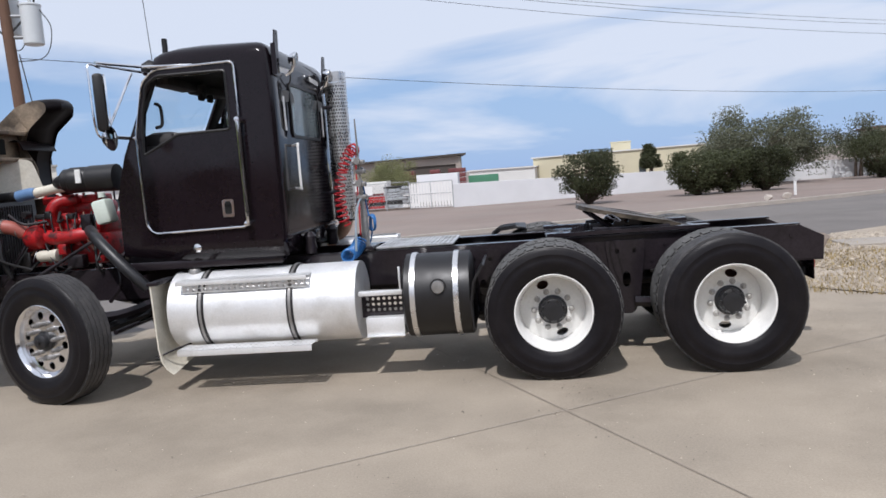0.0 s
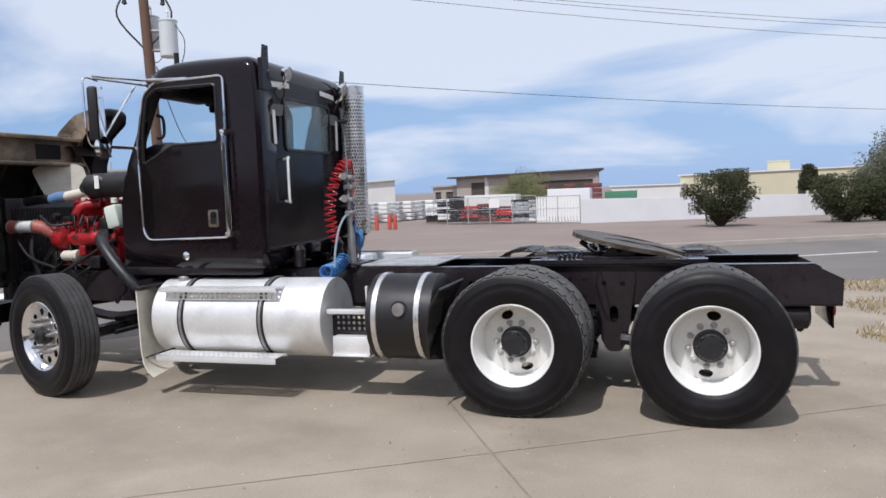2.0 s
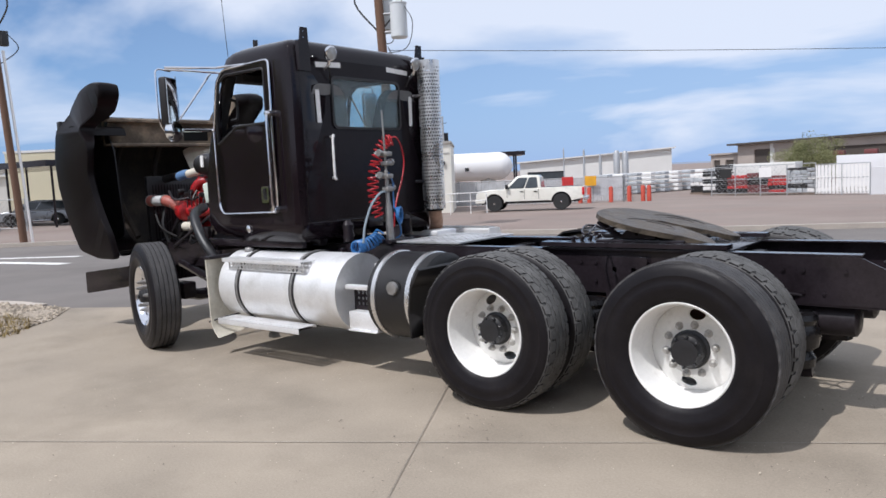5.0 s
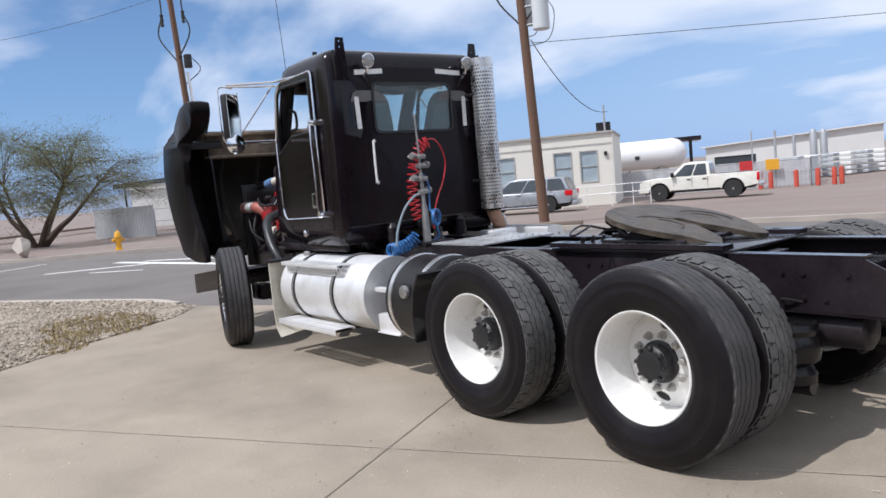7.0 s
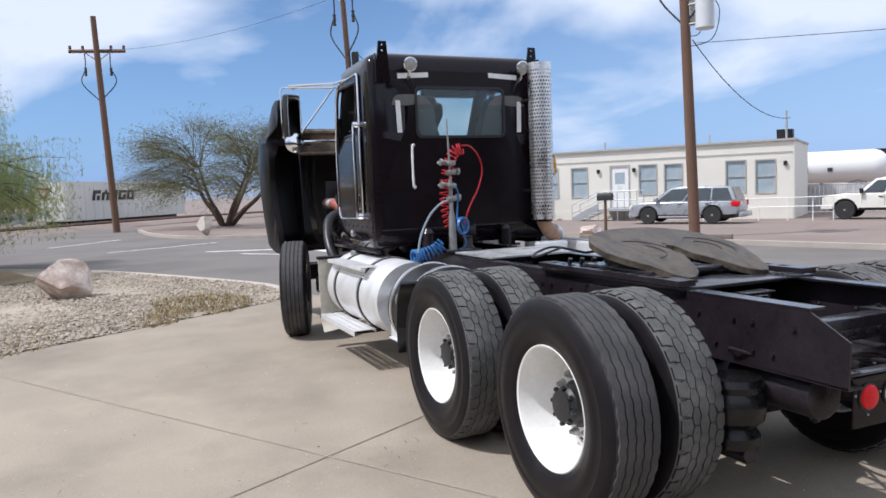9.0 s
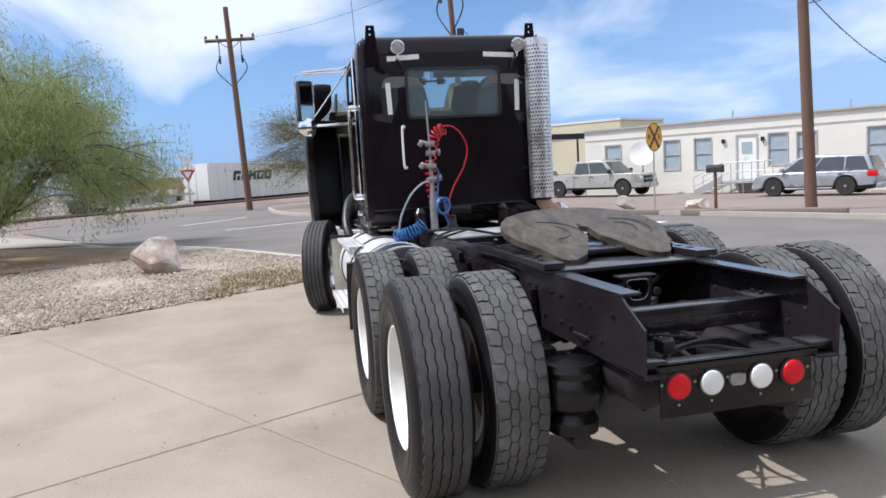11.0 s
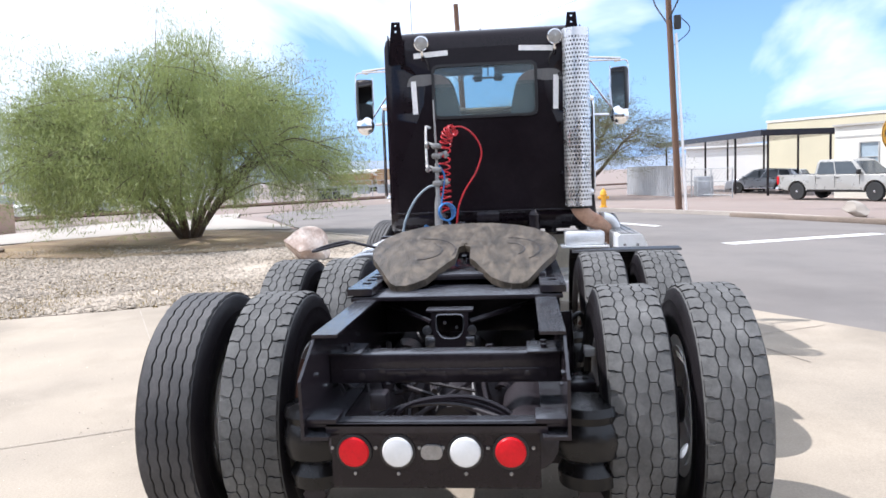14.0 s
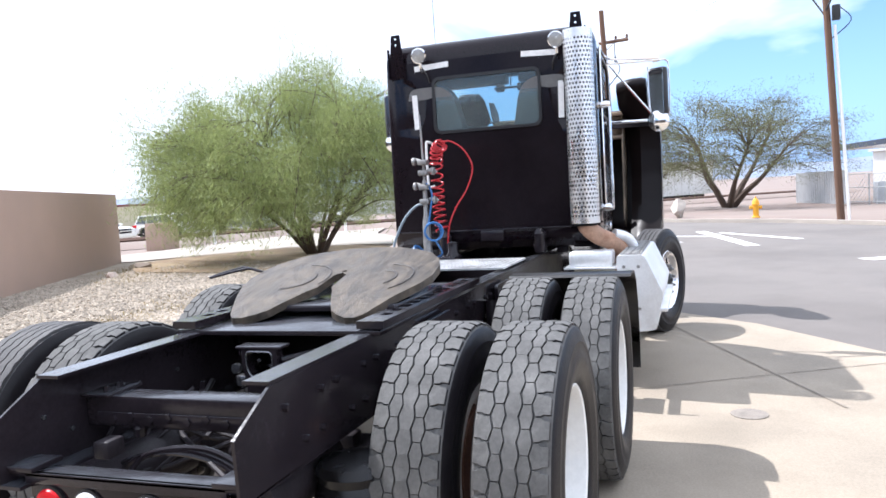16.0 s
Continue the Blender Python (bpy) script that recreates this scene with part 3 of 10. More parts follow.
def tread_blocks():
    """Worn lugs round the tyre, joined: a fused middle rib, slim six-sided lugs beside it, notched shoulder blocks; too many to pick apart."""
    bm = BM()
    R = 0.52
    rng = random.Random(4)
    n = 42
    p = math.tau / n

    def lug(shape, t0, yc, base, low, fuse):
        """shape: (across, along in pitches); low: across beyond which the foot drops down the shoulder."""
        vs = []
        top = R + rng.uniform(-0.0016, 0.0004)
        for rr, sh, sl in ((base, 1.0, 1.0), (R - 0.0026, 0.99, 0.994), (top, 0.935, 0.962)):
            row = []
            for u, v in shape:
                y, q = yc + u * sh, rr - 0.35 * max(0.0, abs(yc + u) - 0.095)
                if rr == base and low and abs(yc + u) > low:
                    q, y = 0.493, yc + u * 1.04
                ang = t0 + v * p * (sl if not fuse else 1.0)
                row.append(bm.verts.new((q * math.cos(ang), y, q * math.sin(ang))))
            vs.append(row)
        m = len(shape)
        bm.faces.new(vs[2]).material_index = 0
        for lo, hi, mi in ((vs[0], vs[1], 1), (vs[1], vs[2], 0)):
            for i in range(m):
                bm.faces.new((lo[i], lo[(i + 1) % m], hi[(i + 1) % m], hi[i])).material_index = mi
    for k in range(n):
        j = lambda q: rng.uniform(-q, q)
        # middle rib: its waist and its bulge alternate, with only a hairline between lugs
        a, b = 0.0165, 0.0255
        lug([(-a, -0.5), (a, -0.5), (b + j(0.001), -0.10), (b + j(0.001), 0.10), (a, 0.5), (-a, 0.5), (-b + j(0.001), 0.10), (-b + j(0.001), -0.10)], k * p, 0.0, 0.5105, 0, True)
        for s_ in (-1, 1):
            a, b = 0.0125, 0.0215
            hexa = [(-a, -0.49), (a, -0.49), (b + j(0.0012), j(0.05)), (a, 0.49), (-a, 0.49), (-b + j(0.0012), j(0.05))]
            lug(hexa, (k + 0.5) * p, 0.0435 * s_, 0.5105, 0, False)
            sh = [(-0.0145, -0.475), (0.002, -0.46), (0.010, -0.39), (0.031, -0.36), (0.031, 0.36), (0.010, 0.39), (0.002, 0.46), (-0.0145, 0.475), (-0.0255 + j(0.001), 0.0)]
            sh = [(u * s_, v + j(0.012)) for u, v in sh]
            lug(sh if s_ > 0 else sh[::-1], k * p, 0.085 * s_, 0.506, 0.108, False)
    return bm


def steel_rim(bm):
    """The dished white disc wheel, outer face towards -y."""
    prof = [(0.298, -0.104), (0.300, -0.112), (0.292, -0.117), (0.283, -0.112), (0.276, -0.095), (0.272, -0.07), (0.264, -0.055), (0.258, 0.09), (0.252, 0.104),
            (0.252, 0.112), (0.264, 0.115), (0.29, 0.119), (0.298, 0.119)]
    lathe(bm, prof, (0, 0, 0), "y", 64)
    caps = [f for f in bm.faces if len(f.verts) > 4]
    bmesh.ops.delete(bm, geom=caps, context="FACES_ONLY")
    return bm


def steel_disc(bm, turn):
    holes = []
    for k in range(2):
        a = radians(turn + 180 * k)
        c = (0.198 * math.cos(a), 0.198 * math.sin(a))
        holes.append([(c[0] + u * math.cos(a) * 0.031 - v * math.sin(a) * 0.046, c[1] + u * math.sin(a) * 0.031 + v * math.cos(a) * 0.046)
                      for u, v in ring2(0, 0, 1, 1, 16)])
    def dish(u, v):
        return (u, 0.040 - 0.055 * max(0.0, min(1.0, (0.235 - math.hypot(u, v)) / 0.10)), v)
    outer, mid = ring2(0, 0, 0.251, n=48), ring2(0, 0, 0.150, n=32)
    plate(bm, outer, holes + [mid], dish, (0, 0.010, 0))
    plate(bm, mid, [ring2(0, 0, 0.085, n=24)], lambda u, v: (u, -0.015, v), (0, 0.010, 0))
    return bm


def hub_mesh(bm):
    lathe(bm, [(0.112, -0.014), (0.112, -0.028), (0.096, -0.034), (0.092, -0.085), (0.080, -0.098), (0.076, -0.104), (0.074, -0.118), (0.030, -0.122), (0.001, -0.122)], (0, 0, 0), "y", 28)
    for k in range(8):
        a = (k + 0.5) * math.tau / 8
        lathe(bm, [(0.011, 0.0), (0.011, -0.018), (0.006, -0.022), (0.0005, -0.022)], (0.086 * math.cos(a), -0.096, 0.086 * math.sin(a)), "y", 6)
    return bm


def nut_mesh(bm, long=0.03):
    lathe(bm, [(0.024, -0.014), (0.024, -0.020), (0.019, -0.022), (0.018, -0.022 - long), (0.012, -0.026 - long), (0.0115, -0.038 - long), (0.0005, -0.038 - long)], (0, 0, 0), "y", 8)
    return bm


def build_wheels():
    lug_bm, mats = tyre_mesh("tyre", True)
    lug = link("tyre", lug_bm, mats, angle=30).data
    blocks = link("tread_block", tread_blocks(), [TREAD, RUBBER], angle=25).data
    rib_bm, mats = tyre_mesh("tyre", False)
    rib = link("tyre", rib_bm, mats, angle=30).data
    front_disc = BM()
    holes = [ring2(0.205 * math.cos(k * math.tau / 10), 0.205 * math.sin(k * math.tau / 10), 0.031, n=14) for k in range(10)]
    plate(front_disc, ring2(0, 0, 0.262, n=56), holes + [ring2(0, 0, 0.165, n=40)], lambda u, v: (u, -0.062 - 0.014 * (1 - (math.hypot(u, v) / 0.262) ** 2), v), (0, 0.022, 0))
    plate(front_disc, ring2(0, 0, 0.166, n=40), [ring2(0, 0, 0.08, n=24)], lambda u, v: (u, -0.072, v), (0, 0.022, 0))
    rims = {"steel": link("rim", steel_rim(BM()), WHITE_RIM).data, "disc": link("disc", steel_disc(BM(), 20), WHITE_RIM).data,
            "hub": link("hub", hub_mesh(BM()), HUB).data, "nut": link("lug_nut", nut_mesh(BM(), 0.016), WHEEL_NUT).data,
            "fnut": link("lug_nut", nut_mesh(BM(), 0.042), NUT).data, "fdisc": link("disc", front_disc, ALU_WHEEL).data}
    fr = BM()
    lathe(fr, [(0.298, -0.104), (0.300, -0.113), (0.292, -0.118), (0.282, -0.110), (0.272, -0.085), (0.262, -0.070), (0.252, -0.055), (0.247, 0.05), (0.29, 0.118), (0.298, 0.118)], (0, 0, 0), "y", 64)
    bmesh.ops.delete(fr, geom=[f for f in fr.faces if len(f.verts) > 4], context="FACES_ONLY")
    rims["frim"] = link("rim", fr, ALU_WHEEL).data
    fh = BM()
    lathe(fh, [(0.082, -0.06), (0.082, -0.085), (0.066, -0.095), (0.062, -0.13), (0.052, -0.138), (0.022, -0.142), (0.020, -0.155), (0.0005, -0.155)], (0, 0, 0), "y", 28)
    rims["fhub"] = link("hub", fh, HUB).data
    # flat near-black disc at the drum's place, shade behind the hand holes
    rims["fshade"] = link("brake_drum", lathe(BM(), [(0.245, 0.0), (0.001, 0.0)], (0, 0, 0), "y", 32), HOLESHADE).data
    for ob in list(scene.collection.objects):
        if ob.data and ob.data in (lug, rib, blocks, *rims.values()):
            bpy.data.objects.remove(ob)

    def child(name, data, parent, m=None):
        ob = new(name, data)
        ob.parent = parent
        ob.matrix_basis = m or Matrix()
        return ob

    def wheel(x, d, side, kind, tyre, steer=0.0, spin=0.0):
        m = Matrix.Translation((x, CY - d * side, HUBZ)) @ Matrix.Rotation((0 if side > 0 else math.pi) + radians(steer), 4, "Z") @ Matrix.Rotation(radians(spin), 4, "Y")
        w = new("wheel", tyre)
        w.parent = truck
        w.matrix_parent_inverse = ROOT_INV[truck]
        w.matrix_basis = m
        if tyre is lug:
            tagged(child("tread_block", blocks, w), "worn grey tread lugs", kind="stuff")
        if kind == "front":
            w["label"] = "black ribbed steer tyre on a polished aluminium wheel"
            child("rim", rims["frim"], w), child("disc", rims["fdisc"], w), child("hub", rims["fhub"], w), child("brake_drum", rims["fshade"], w)
            for k in range(10):
                a = (k + 0.5) * math.tau / 10
                child("lug_nut", rims["fnut"], w, Matrix.Translation((0.143 * math.cos(a), -0.058, 0.143 * math.sin(a))))
        elif kind == "outer":
            w["label"] = "worn black drive tyre on a dished white steel wheel"
            deep = Matrix.Translation((0, 0.07, 0))
            child("rim", rims["steel"], w), child("disc", rims["disc"], w, deep), child("hub", rims["hub"], w, deep)
            for k in range(10):
                a = (k + 0.5) * math.tau / 10
                child("lug_nut", rims["nut"], w, Matrix.Translation((0.143 * math.cos(a), 0.07, 0.143 * math.sin(a))))
        else:
            w["label"] = "worn black block-tread inner drive tyre"
            child("rim", rims["steel"], w, Matrix.Rotation(math.pi, 4, "Z"))
    for side in (1, -1):
        wheel(FRONT, 1.20, side, "front", rib, steer=-17.0, spin=9)
        for x, spin in ((AXLE1, 90), (AXLE2, 118)):
            tuck = 0.0 if side > 0 else (0.025 if x < 1 else 0.060)
            wheel(x, 1.115 - tuck, side, "outer", rib if side > 0 and x > 1 else lug, spin=spin)
            wheel(x, 0.775 - tuck, side, "inner", lug, spin=spin + 11)


build_wheels()


def build_frame():
    # side rails: deep channels whose tail is cut off at a slant
    for side in (1, -1):
        yo = CY - 0.43 * side
        inw = side
        bm = BM()
        loop = [(-5.15, 0.70), (-5.15, 0.96), (2.275, 0.985), (2.465, 0.885), (2.455, 0.695), (1.9, 0.70), (-3.0, 0.70)]
        plate(bm, loop, [], lambda u, v: (u, yo, v), (0, 0.010 * inw, 0))
        # flanges
        def flange(pts):
            for a, b in zip(pts, pts[1:]):
                va = [bm.verts.new((p[0], yo + q, p[1] + h)) for p in (a, b) for q in (0, 0.088 * inw) for h in (0, 0.011)]
                for f in ((0, 1, 3, 2), (4, 6, 7, 5), (0, 4, 5, 1), (2, 3, 7, 6), (1, 5, 7, 3), (0, 2, 6, 4)):
                    bm.faces.new([va[i] for i in f])
        flange([(-5.15, 0.962), (2.28, 0.987)])
        flange([(1.9, 0.69), (2.455, 0.69)])
        flange([(-5.15, 0.69), (1.9, 0.69)])
        rail = part("frame_rail", bm, CHASSIS, truck, smooth=False)
        bolts = BM()
        for i in range(26):
            x = -0.6 + i * 0.112
            for z in (0.77, 0.90):
                if (i * 7 + int(z * 100)) % 3:
                    lathe(bolts, [(0.013, 0), (0.013, -0.012 * side), (0.0005, -0.013 * side)], (x, yo, z), "y", 6)
        tagged(part("bolt", bolts, CHASSIS, rail), kind="stuff")
        # suspension hangers between the axles
        for x0 in (0.86, -0.34):
            bm = BM()
            plate(bm, rpoly([(x0 - 0.17, 0.95), (x0 + 0.17, 0.95), (x0 + 0.10, 0.42), (x0 + 0.05, 0.33), (x0 - 0.05, 0.33), (x0 - 0.10, 0.42)], 0.03),
                  [ring2(x0, 0.62, 0.035, 0.07, 12), ring2(x0 - 0.07, 0.86, 0.02, n=8), ring2(x0 + 0.07, 0.86, 0.02, n=8)], lambda u, v: (u, yo - 0.02 * side, v), (0, -0.02 * side, 0))
            part("suspension_hanger", bm, CHASSIS, truck, smooth=False)
        # air spring, beam and shock by each axle
        for ax in (AXLE1, AXLE2):
            bm = BM()
            xs = ax + 0.42
            yc = CY - 0.52 * side
            lathe(bm, [(0.07, 0.34), (0.11, 0.35), (0.115, 0.40), (0.09, 0.44), (0.13, 0.47), (0.142, 0.53), (0.13, 0.58), (0.12, 0.60), (0.13, 0.63), (0.12, 0.66), (0.06, 0.67), (0.001, 0.67)], (xs, yc, 0.0), "z", 24)
            part("air_spring", bm, AIRBAG, truck, "oily black rubber air spring")
            bm = BM()
            tube(bm, smooth_path([(ax - 0.62, yc, 0.44), (ax - 0.2, yc, 0.41), (ax, yc, 0.40), (ax + 0.25, yc, 0.33), (ax + 0.52, yc, 0.33)]), 0.045, 6)
            box(bm, (ax - 0.09, yc - 0.07, 0.36), (ax + 0.09, yc + 0.07, 0.64), 0.015)
            part("suspension_beam", bm, CHASSIS, truck)
            bm = BM()
            tube(bm, [(ax - 0.16, CY - 0.50 * side, 0.40), (ax - 0.20, CY - 0.48 * side, 0.62)], 0.032, 12)
            tube(bm, [(ax - 0.20, CY - 0.48 * side, 0.62), (ax - 0.24, CY - 0.47 * side, 0.88)], 0.042, 12)
            part("shock_absorber", bm, CHASSIS, truck)
            bm = BM()
            yb = CY - 0.40 * side
            tube(bm, [(ax + 0.13, yb, 0.47), (ax + 0.20, yb, 0.47), (ax + 0.205, yb, 0.47), (ax + 0.33, yb, 0.47)], [0.075, 0.095, 0.105, 0.09], 18)
            part("brake_chamber", bm, GREASY, truck)
    # cross members
    for x, z0, z1, w in ((2.05, 0.775, 0.885, 0.10), (0.87, 0.72, 0.90, 0.16), (-0.4, 0.70, 0.94, 0.12), (-1.6, 0.70, 0.92, 0.12), (-3.0, 0.70, 0.90, 0.12)):
        bm = BM()
        box(bm, (x - w / 2, CY - 0.42, z0), (x + w / 2, CY + 0.42, z1), 0.008)
        if x > 2:
            for yy in (-0.36, 0.36):
                box(bm, (x - 0.10, CY + yy - 0.06, z1 - 0.002), (x + 0.07, CY + yy + 0.06, z1 + 0.008), 0.003)
                for q in (-0.03, 0.03):
                    lathe(bm, [(0.012, 0), (0.012, 0.014), (0.0005, 0.015)], (x - 0.02 + q, CY + yy, z1 + 0.008), "z", 6)
        part("cross_member", bm, CHASSIS, truck)
    bm = BM()
    box(bm, (2.10, CY - 0.37, 0.785), (2.106, CY + 0.37, 0.83), 0.002)
    for i in range(9):
        lathe(bm, [(0.016, 0.0), (0.016, 0.007), (0.001, 0.008)], (2.106, CY - 0.30 + 0.075 * i, 0.806 + 0.012 * (i % 2)), "x", 6)
    part("cross_member", bm, CHASSIS, truck)
    # rear closing channel and the lamp panel under it
    bm = BM()
    box(bm, (2.34, CY - 0.425, 0.72), (2.42, CY + 0.425, 0.735), 0.004)
    box(bm, (2.405, CY - 0.36, 0.70), (2.42, CY + 0.36, 0.735), 0.003)
    for yy in (-0.37, 0.37):
        box(bm, (2.31, CY + yy - 0.05, 0.735), (2.43, CY + yy + 0.05, 0.752), 0.004)
    part("rear_cross_member", bm, CHASSIS, truck)
    panel = BM()
    box(panel, (2.402, CY - 0.345, 0.515), (2.415, CY + 0.335, 0.735), 0.004)
    lp = part("lamp_panel", panel, BLACK, truck)
    for y, m, lab in ((6.552, RED_LENS, "round red tail lamp"), (6.695, WHITE_LENS, "round white reversing lamp"), (6.915, WHITE_LENS, "round white reversing lamp"), (7.06, RED_LENS, "round red tail lamp")):
        bm = BM()
        lathe(bm, [(0.050, 0.0), (0.050, 0.012), (0.046, 0.018), (0.030, 0.023), (0.0005, 0.025)], (2.414, y, 0.640), "x", 32)
        part("tail_lamp", bm, m, lp, lab)
        for dy, dz in ((-0.072, 0.012), (0.072, 0.012), (0.0, -0.074)):
            part("lamp_screw", lathe(BM(), [(0.006, 0.0), (0.006, 0.005), (0.0005, 0.006)], (2.415, y + dy, 0.640 + dz), "x", 6), NUT, lp)
        rim = BM()
        lathe(rim, [(0.058, 0.0), (0.058, 0.008), (0.050, 0.010), (0.049, 0.0)], (2.414, y, 0.640), "x", 32, closed=True)
        part("lamp_gasket", rim, PLASTIC, lp)
    bm = BM()
    plate(bm, rrect(6.772, 6.842, 0.617, 0.663, 0.02), [], lambda u, v: (2.416, u, v), (0.014, 0, 0))
    part("plate_lamp", bm, NUT, lp, "small metal plate lamp")
    # axle housings, differentials and drive shaft
    for ax in (AXLE1, AXLE2):
        bm = BM()
        tube(bm, [(ax, CY - 0.95, HUBZ), (ax, CY - 0.32, HUBZ), (ax, CY - 0.18, HUBZ), (ax, CY + 0.18, HUBZ), (ax, CY + 0.32, HUBZ), (ax, CY + 0.95, HUBZ)], [0.075, 0.085, 0.17, 0.17, 0.085, 0.075], 20)
        lathe(bm, [(0.001, -0.26), (0.10, -0.25), (0.16, -0.18), (0.21, -0.05), (0.21, 0.05), (0.15, 0.2), (0.09, 0.30), (0.001, 0.30)], (ax, CY, HUBZ), "x", 24)
        part("drive_axle", bm, GREASY, truck)
        for side in (1, -1):
            bm = BM()
            lathe(bm, [(0.21, 0.0), (0.215, 0.10 * side), (0.14, 0.16 * side), (0.10, 0.2 * side)], (ax, CY - 0.82 * side, HUBZ), "y", 32)
            part("brake_drum", bm, RUSTNUT, truck)
    bm = BM()
    tube(bm, [(-3.1, CY, 0.72), (-0.1, CY, 0.58)], 0.055, 14)
    tube(bm, [(0.50, CY, 0.56), (1.27, CY, 0.55)], 0.05, 14)
    part("drive_shaft", bm, GREASY, truck)
    # torque-rod bracket standing up between the rails
    bm = BM()
    cast = rpoly([(-0.075, 0.62), (-0.062, 0.80), (-0.078, 0.875), (-0.078, 0.955), (0.078, 0.955), (0.078, 0.875), (0.062, 0.80), (0.075, 0.62), (0.045, 0.62), (0.045, 0.715), (0.025, 0.765), (-0.025, 0.765), (-0.045, 0.715), (-0.045, 0.62)], 0.014, 3)
    eye = rpoly([(-0.058, 0.938), (-0.058, 0.872), (-0.035, 0.835), (0.035, 0.835), (0.058, 0.872), (0.058, 0.938)], 0.02, 3)
    plate(bm, cast, [eye], lambda u, v: (1.58, 6.80 + u, v), (0.05, 0, 0))
    box(bm, (1.56, 6.70, 0.948), (1.64, 6.90, 0.960), 0.004)
    bracket = part("torque_rod_bracket", bm, CHASSIS, truck)
    # thin bright tube drawn in as the highlight along the eye's edge
    bm = BM()
    tube(bm, [(1.632, 6.80 + u, v) for u, v in eye], 0.0045, 6, closed=True)
    for u in (-0.026, 0.026):
        lathe(bm, [(0.008, 0.0), (0.008, 0.010), (0.0005, 0.011)], (1.585, 6.80 + u, 0.895 - 0.02 * (u > 0)), "x", 6)
    part("edge_glint_bolts", bm, SHINY, bracket, "bright bead drawn as the edge's highlight, and bolt heads")
    for side in (1, -1):
        bm = BM()
        tube(bm, [(1.60, 6.80 - 0.08 * side, 0.90), (1.30, CY - 0.36 * side, 0.94)], 0.012, 8)
        part("torque_rod", bm, CHASSIS, truck)
        bm = BM()
        box(bm, (1.60, 6.80 - 0.085 * side - 0.022, 0.80), (1.64, 6.80 - 0.085 * side + 0.022, 0.845), 0.008)
        lathe(bm, [(0.020, 0.0), (0.020, 0.02), (0.001, 0.022)], (1.635, 6.80 - 0.095 * side, 0.875), "x", 10)
        part("valve_block", bm, SHINY, truck)
    # air tanks slung under the rails behind the cab
    for x0, y in ((1.78, CY - 0.30), (1.78, CY + 0.30)):
        bm = BM()
        tube(bm, [(x0 - 0.02, y, 0.60), (x0, y, 0.60), (x0 + 0.46, y, 0.60), (x0 + 0.48, y, 0.60)], [0.07, 0.10, 0.10, 0.07], 20)
        part("air_tank", bm, GREASY, truck)
    # hoses drooping at the tail
    for k, (y0, y1, zz) in enumerate(((-0.30, -0.10, 0.55), (0.05, 0.33, 0.50))):
        bm = BM()
        tube(bm, smooth_path([(1.55, CY + y0, 0.80), (1.85, CY + y0 + 0.05, zz + 0.1), (2.1, CY + (y0 + y1) / 2, zz + 0.07), (2.3, CY + y1, zz + 0.14)]), 0.012, 8)
        part("air_hose", bm, PLASTIC, truck)
    bm = BM()
    tube(bm, smooth_path([(2.26, CY - 0.30, 0.70), (2.25, CY - 0.30, 0.62), (2.21, CY - 0.30, 0.57)]), 0.012, 8)
    tube(bm, [(2.195 + 0.022 * math.cos(a), CY - 0.30, 0.53 + 0.045 * math.sin(a)) for a in [i * math.tau / 12 for i in range(12)]], 0.012, 6, closed=True)
    part("tow_hook", bm, PLASTIC, truck)
    bm = BM()
    tube(bm, smooth_path([(1.30, CY + 0.46, 0.80), (1.25, CY + 0.55, 0.86), (1.2, CY + 0.58, 0.75), (1.22, CY + 0.55, 0.62)]), 0.012, 8)
    part("air_hose", bm, PLASTIC, truck)
    # air lines, valves and fittings tucked between the rails at the tail
    rng = random.Random(8)
    for k in range(3):
        bm = BM()
        tube(bm, smooth_path([(2.16 + 0.03 * k, CY - 0.30 + 0.05 * k, 0.60), (2.15, CY - 0.22 + 0.04 * k, 0.68 + 0.012 * k), (2.14, CY - 0.02 + 0.05 * k, 0.715 + 0.01 * k), (2.15, CY + 0.18 + 0.03 * k, 0.675), (2.18, CY + 0.26 + 0.02 * k, 0.58)], 6), 0.010, 8)
        part("air_hose", bm, CHASSIS, truck)
    for i in range(9):
        y0 = CY + rng.uniform(-0.36, 0.36)
        x0, x1 = rng.uniform(1.2, 1.8), rng.uniform(1.9, 2.3)
        z = rng.uniform(0.58, 0.78)
        pts = [(x0, y0, z + 0.06), (x0 + 0.2, y0 + rng.uniform(-0.1, 0.1), z - 0.05), ((x0 + x1) / 2, y0 + rng.uniform(-0.2, 0.2), z + 0.02), (x1, max(CY - 0.38, min(CY + 0.38, y0 + rng.uniform(-0.3, 0.3))), z - 0.02)]
        part("air_line", tube(BM(), smooth_path(pts, 5), rng.choice((0.007, 0.009, 0.012)), 6), GREASY, truck)
    for i in range(14):
        x, y, z = rng.uniform(1.25, 2.25), CY + rng.uniform(-0.36, 0.36), rng.uniform(0.60, 0.80)
        bm = BM()
        if i % 2:
            lathe(bm, [(0.001, -0.03), (0.02, -0.03), (0.026, 0.0), (0.016, 0.01), (0.016, 0.04), (0.001, 0.042)], (x, y, z), "z", 10)
        else:
            box(bm, (x - 0.04, y - 0.03, z - 0.03), (x + 0.04, y + 0.03, z + 0.03), 0.01)
        part("air_valve", bm, (GREASY, CHASSIS)[i % 2], truck)
    for side in (1, -1):
        for i in range(7):
            x = 1.62 + 0.11 * i
            part("frame_bolt", lathe(BM(), [(0.009, 0.0), (0.009, 0.009 * side), (0.0005, 0.010 * side)], (x, CY - 0.42 * side, 0.86 - 0.07 * (i % 2)), "y", 6), SHINY, truck)
    bm = BM()
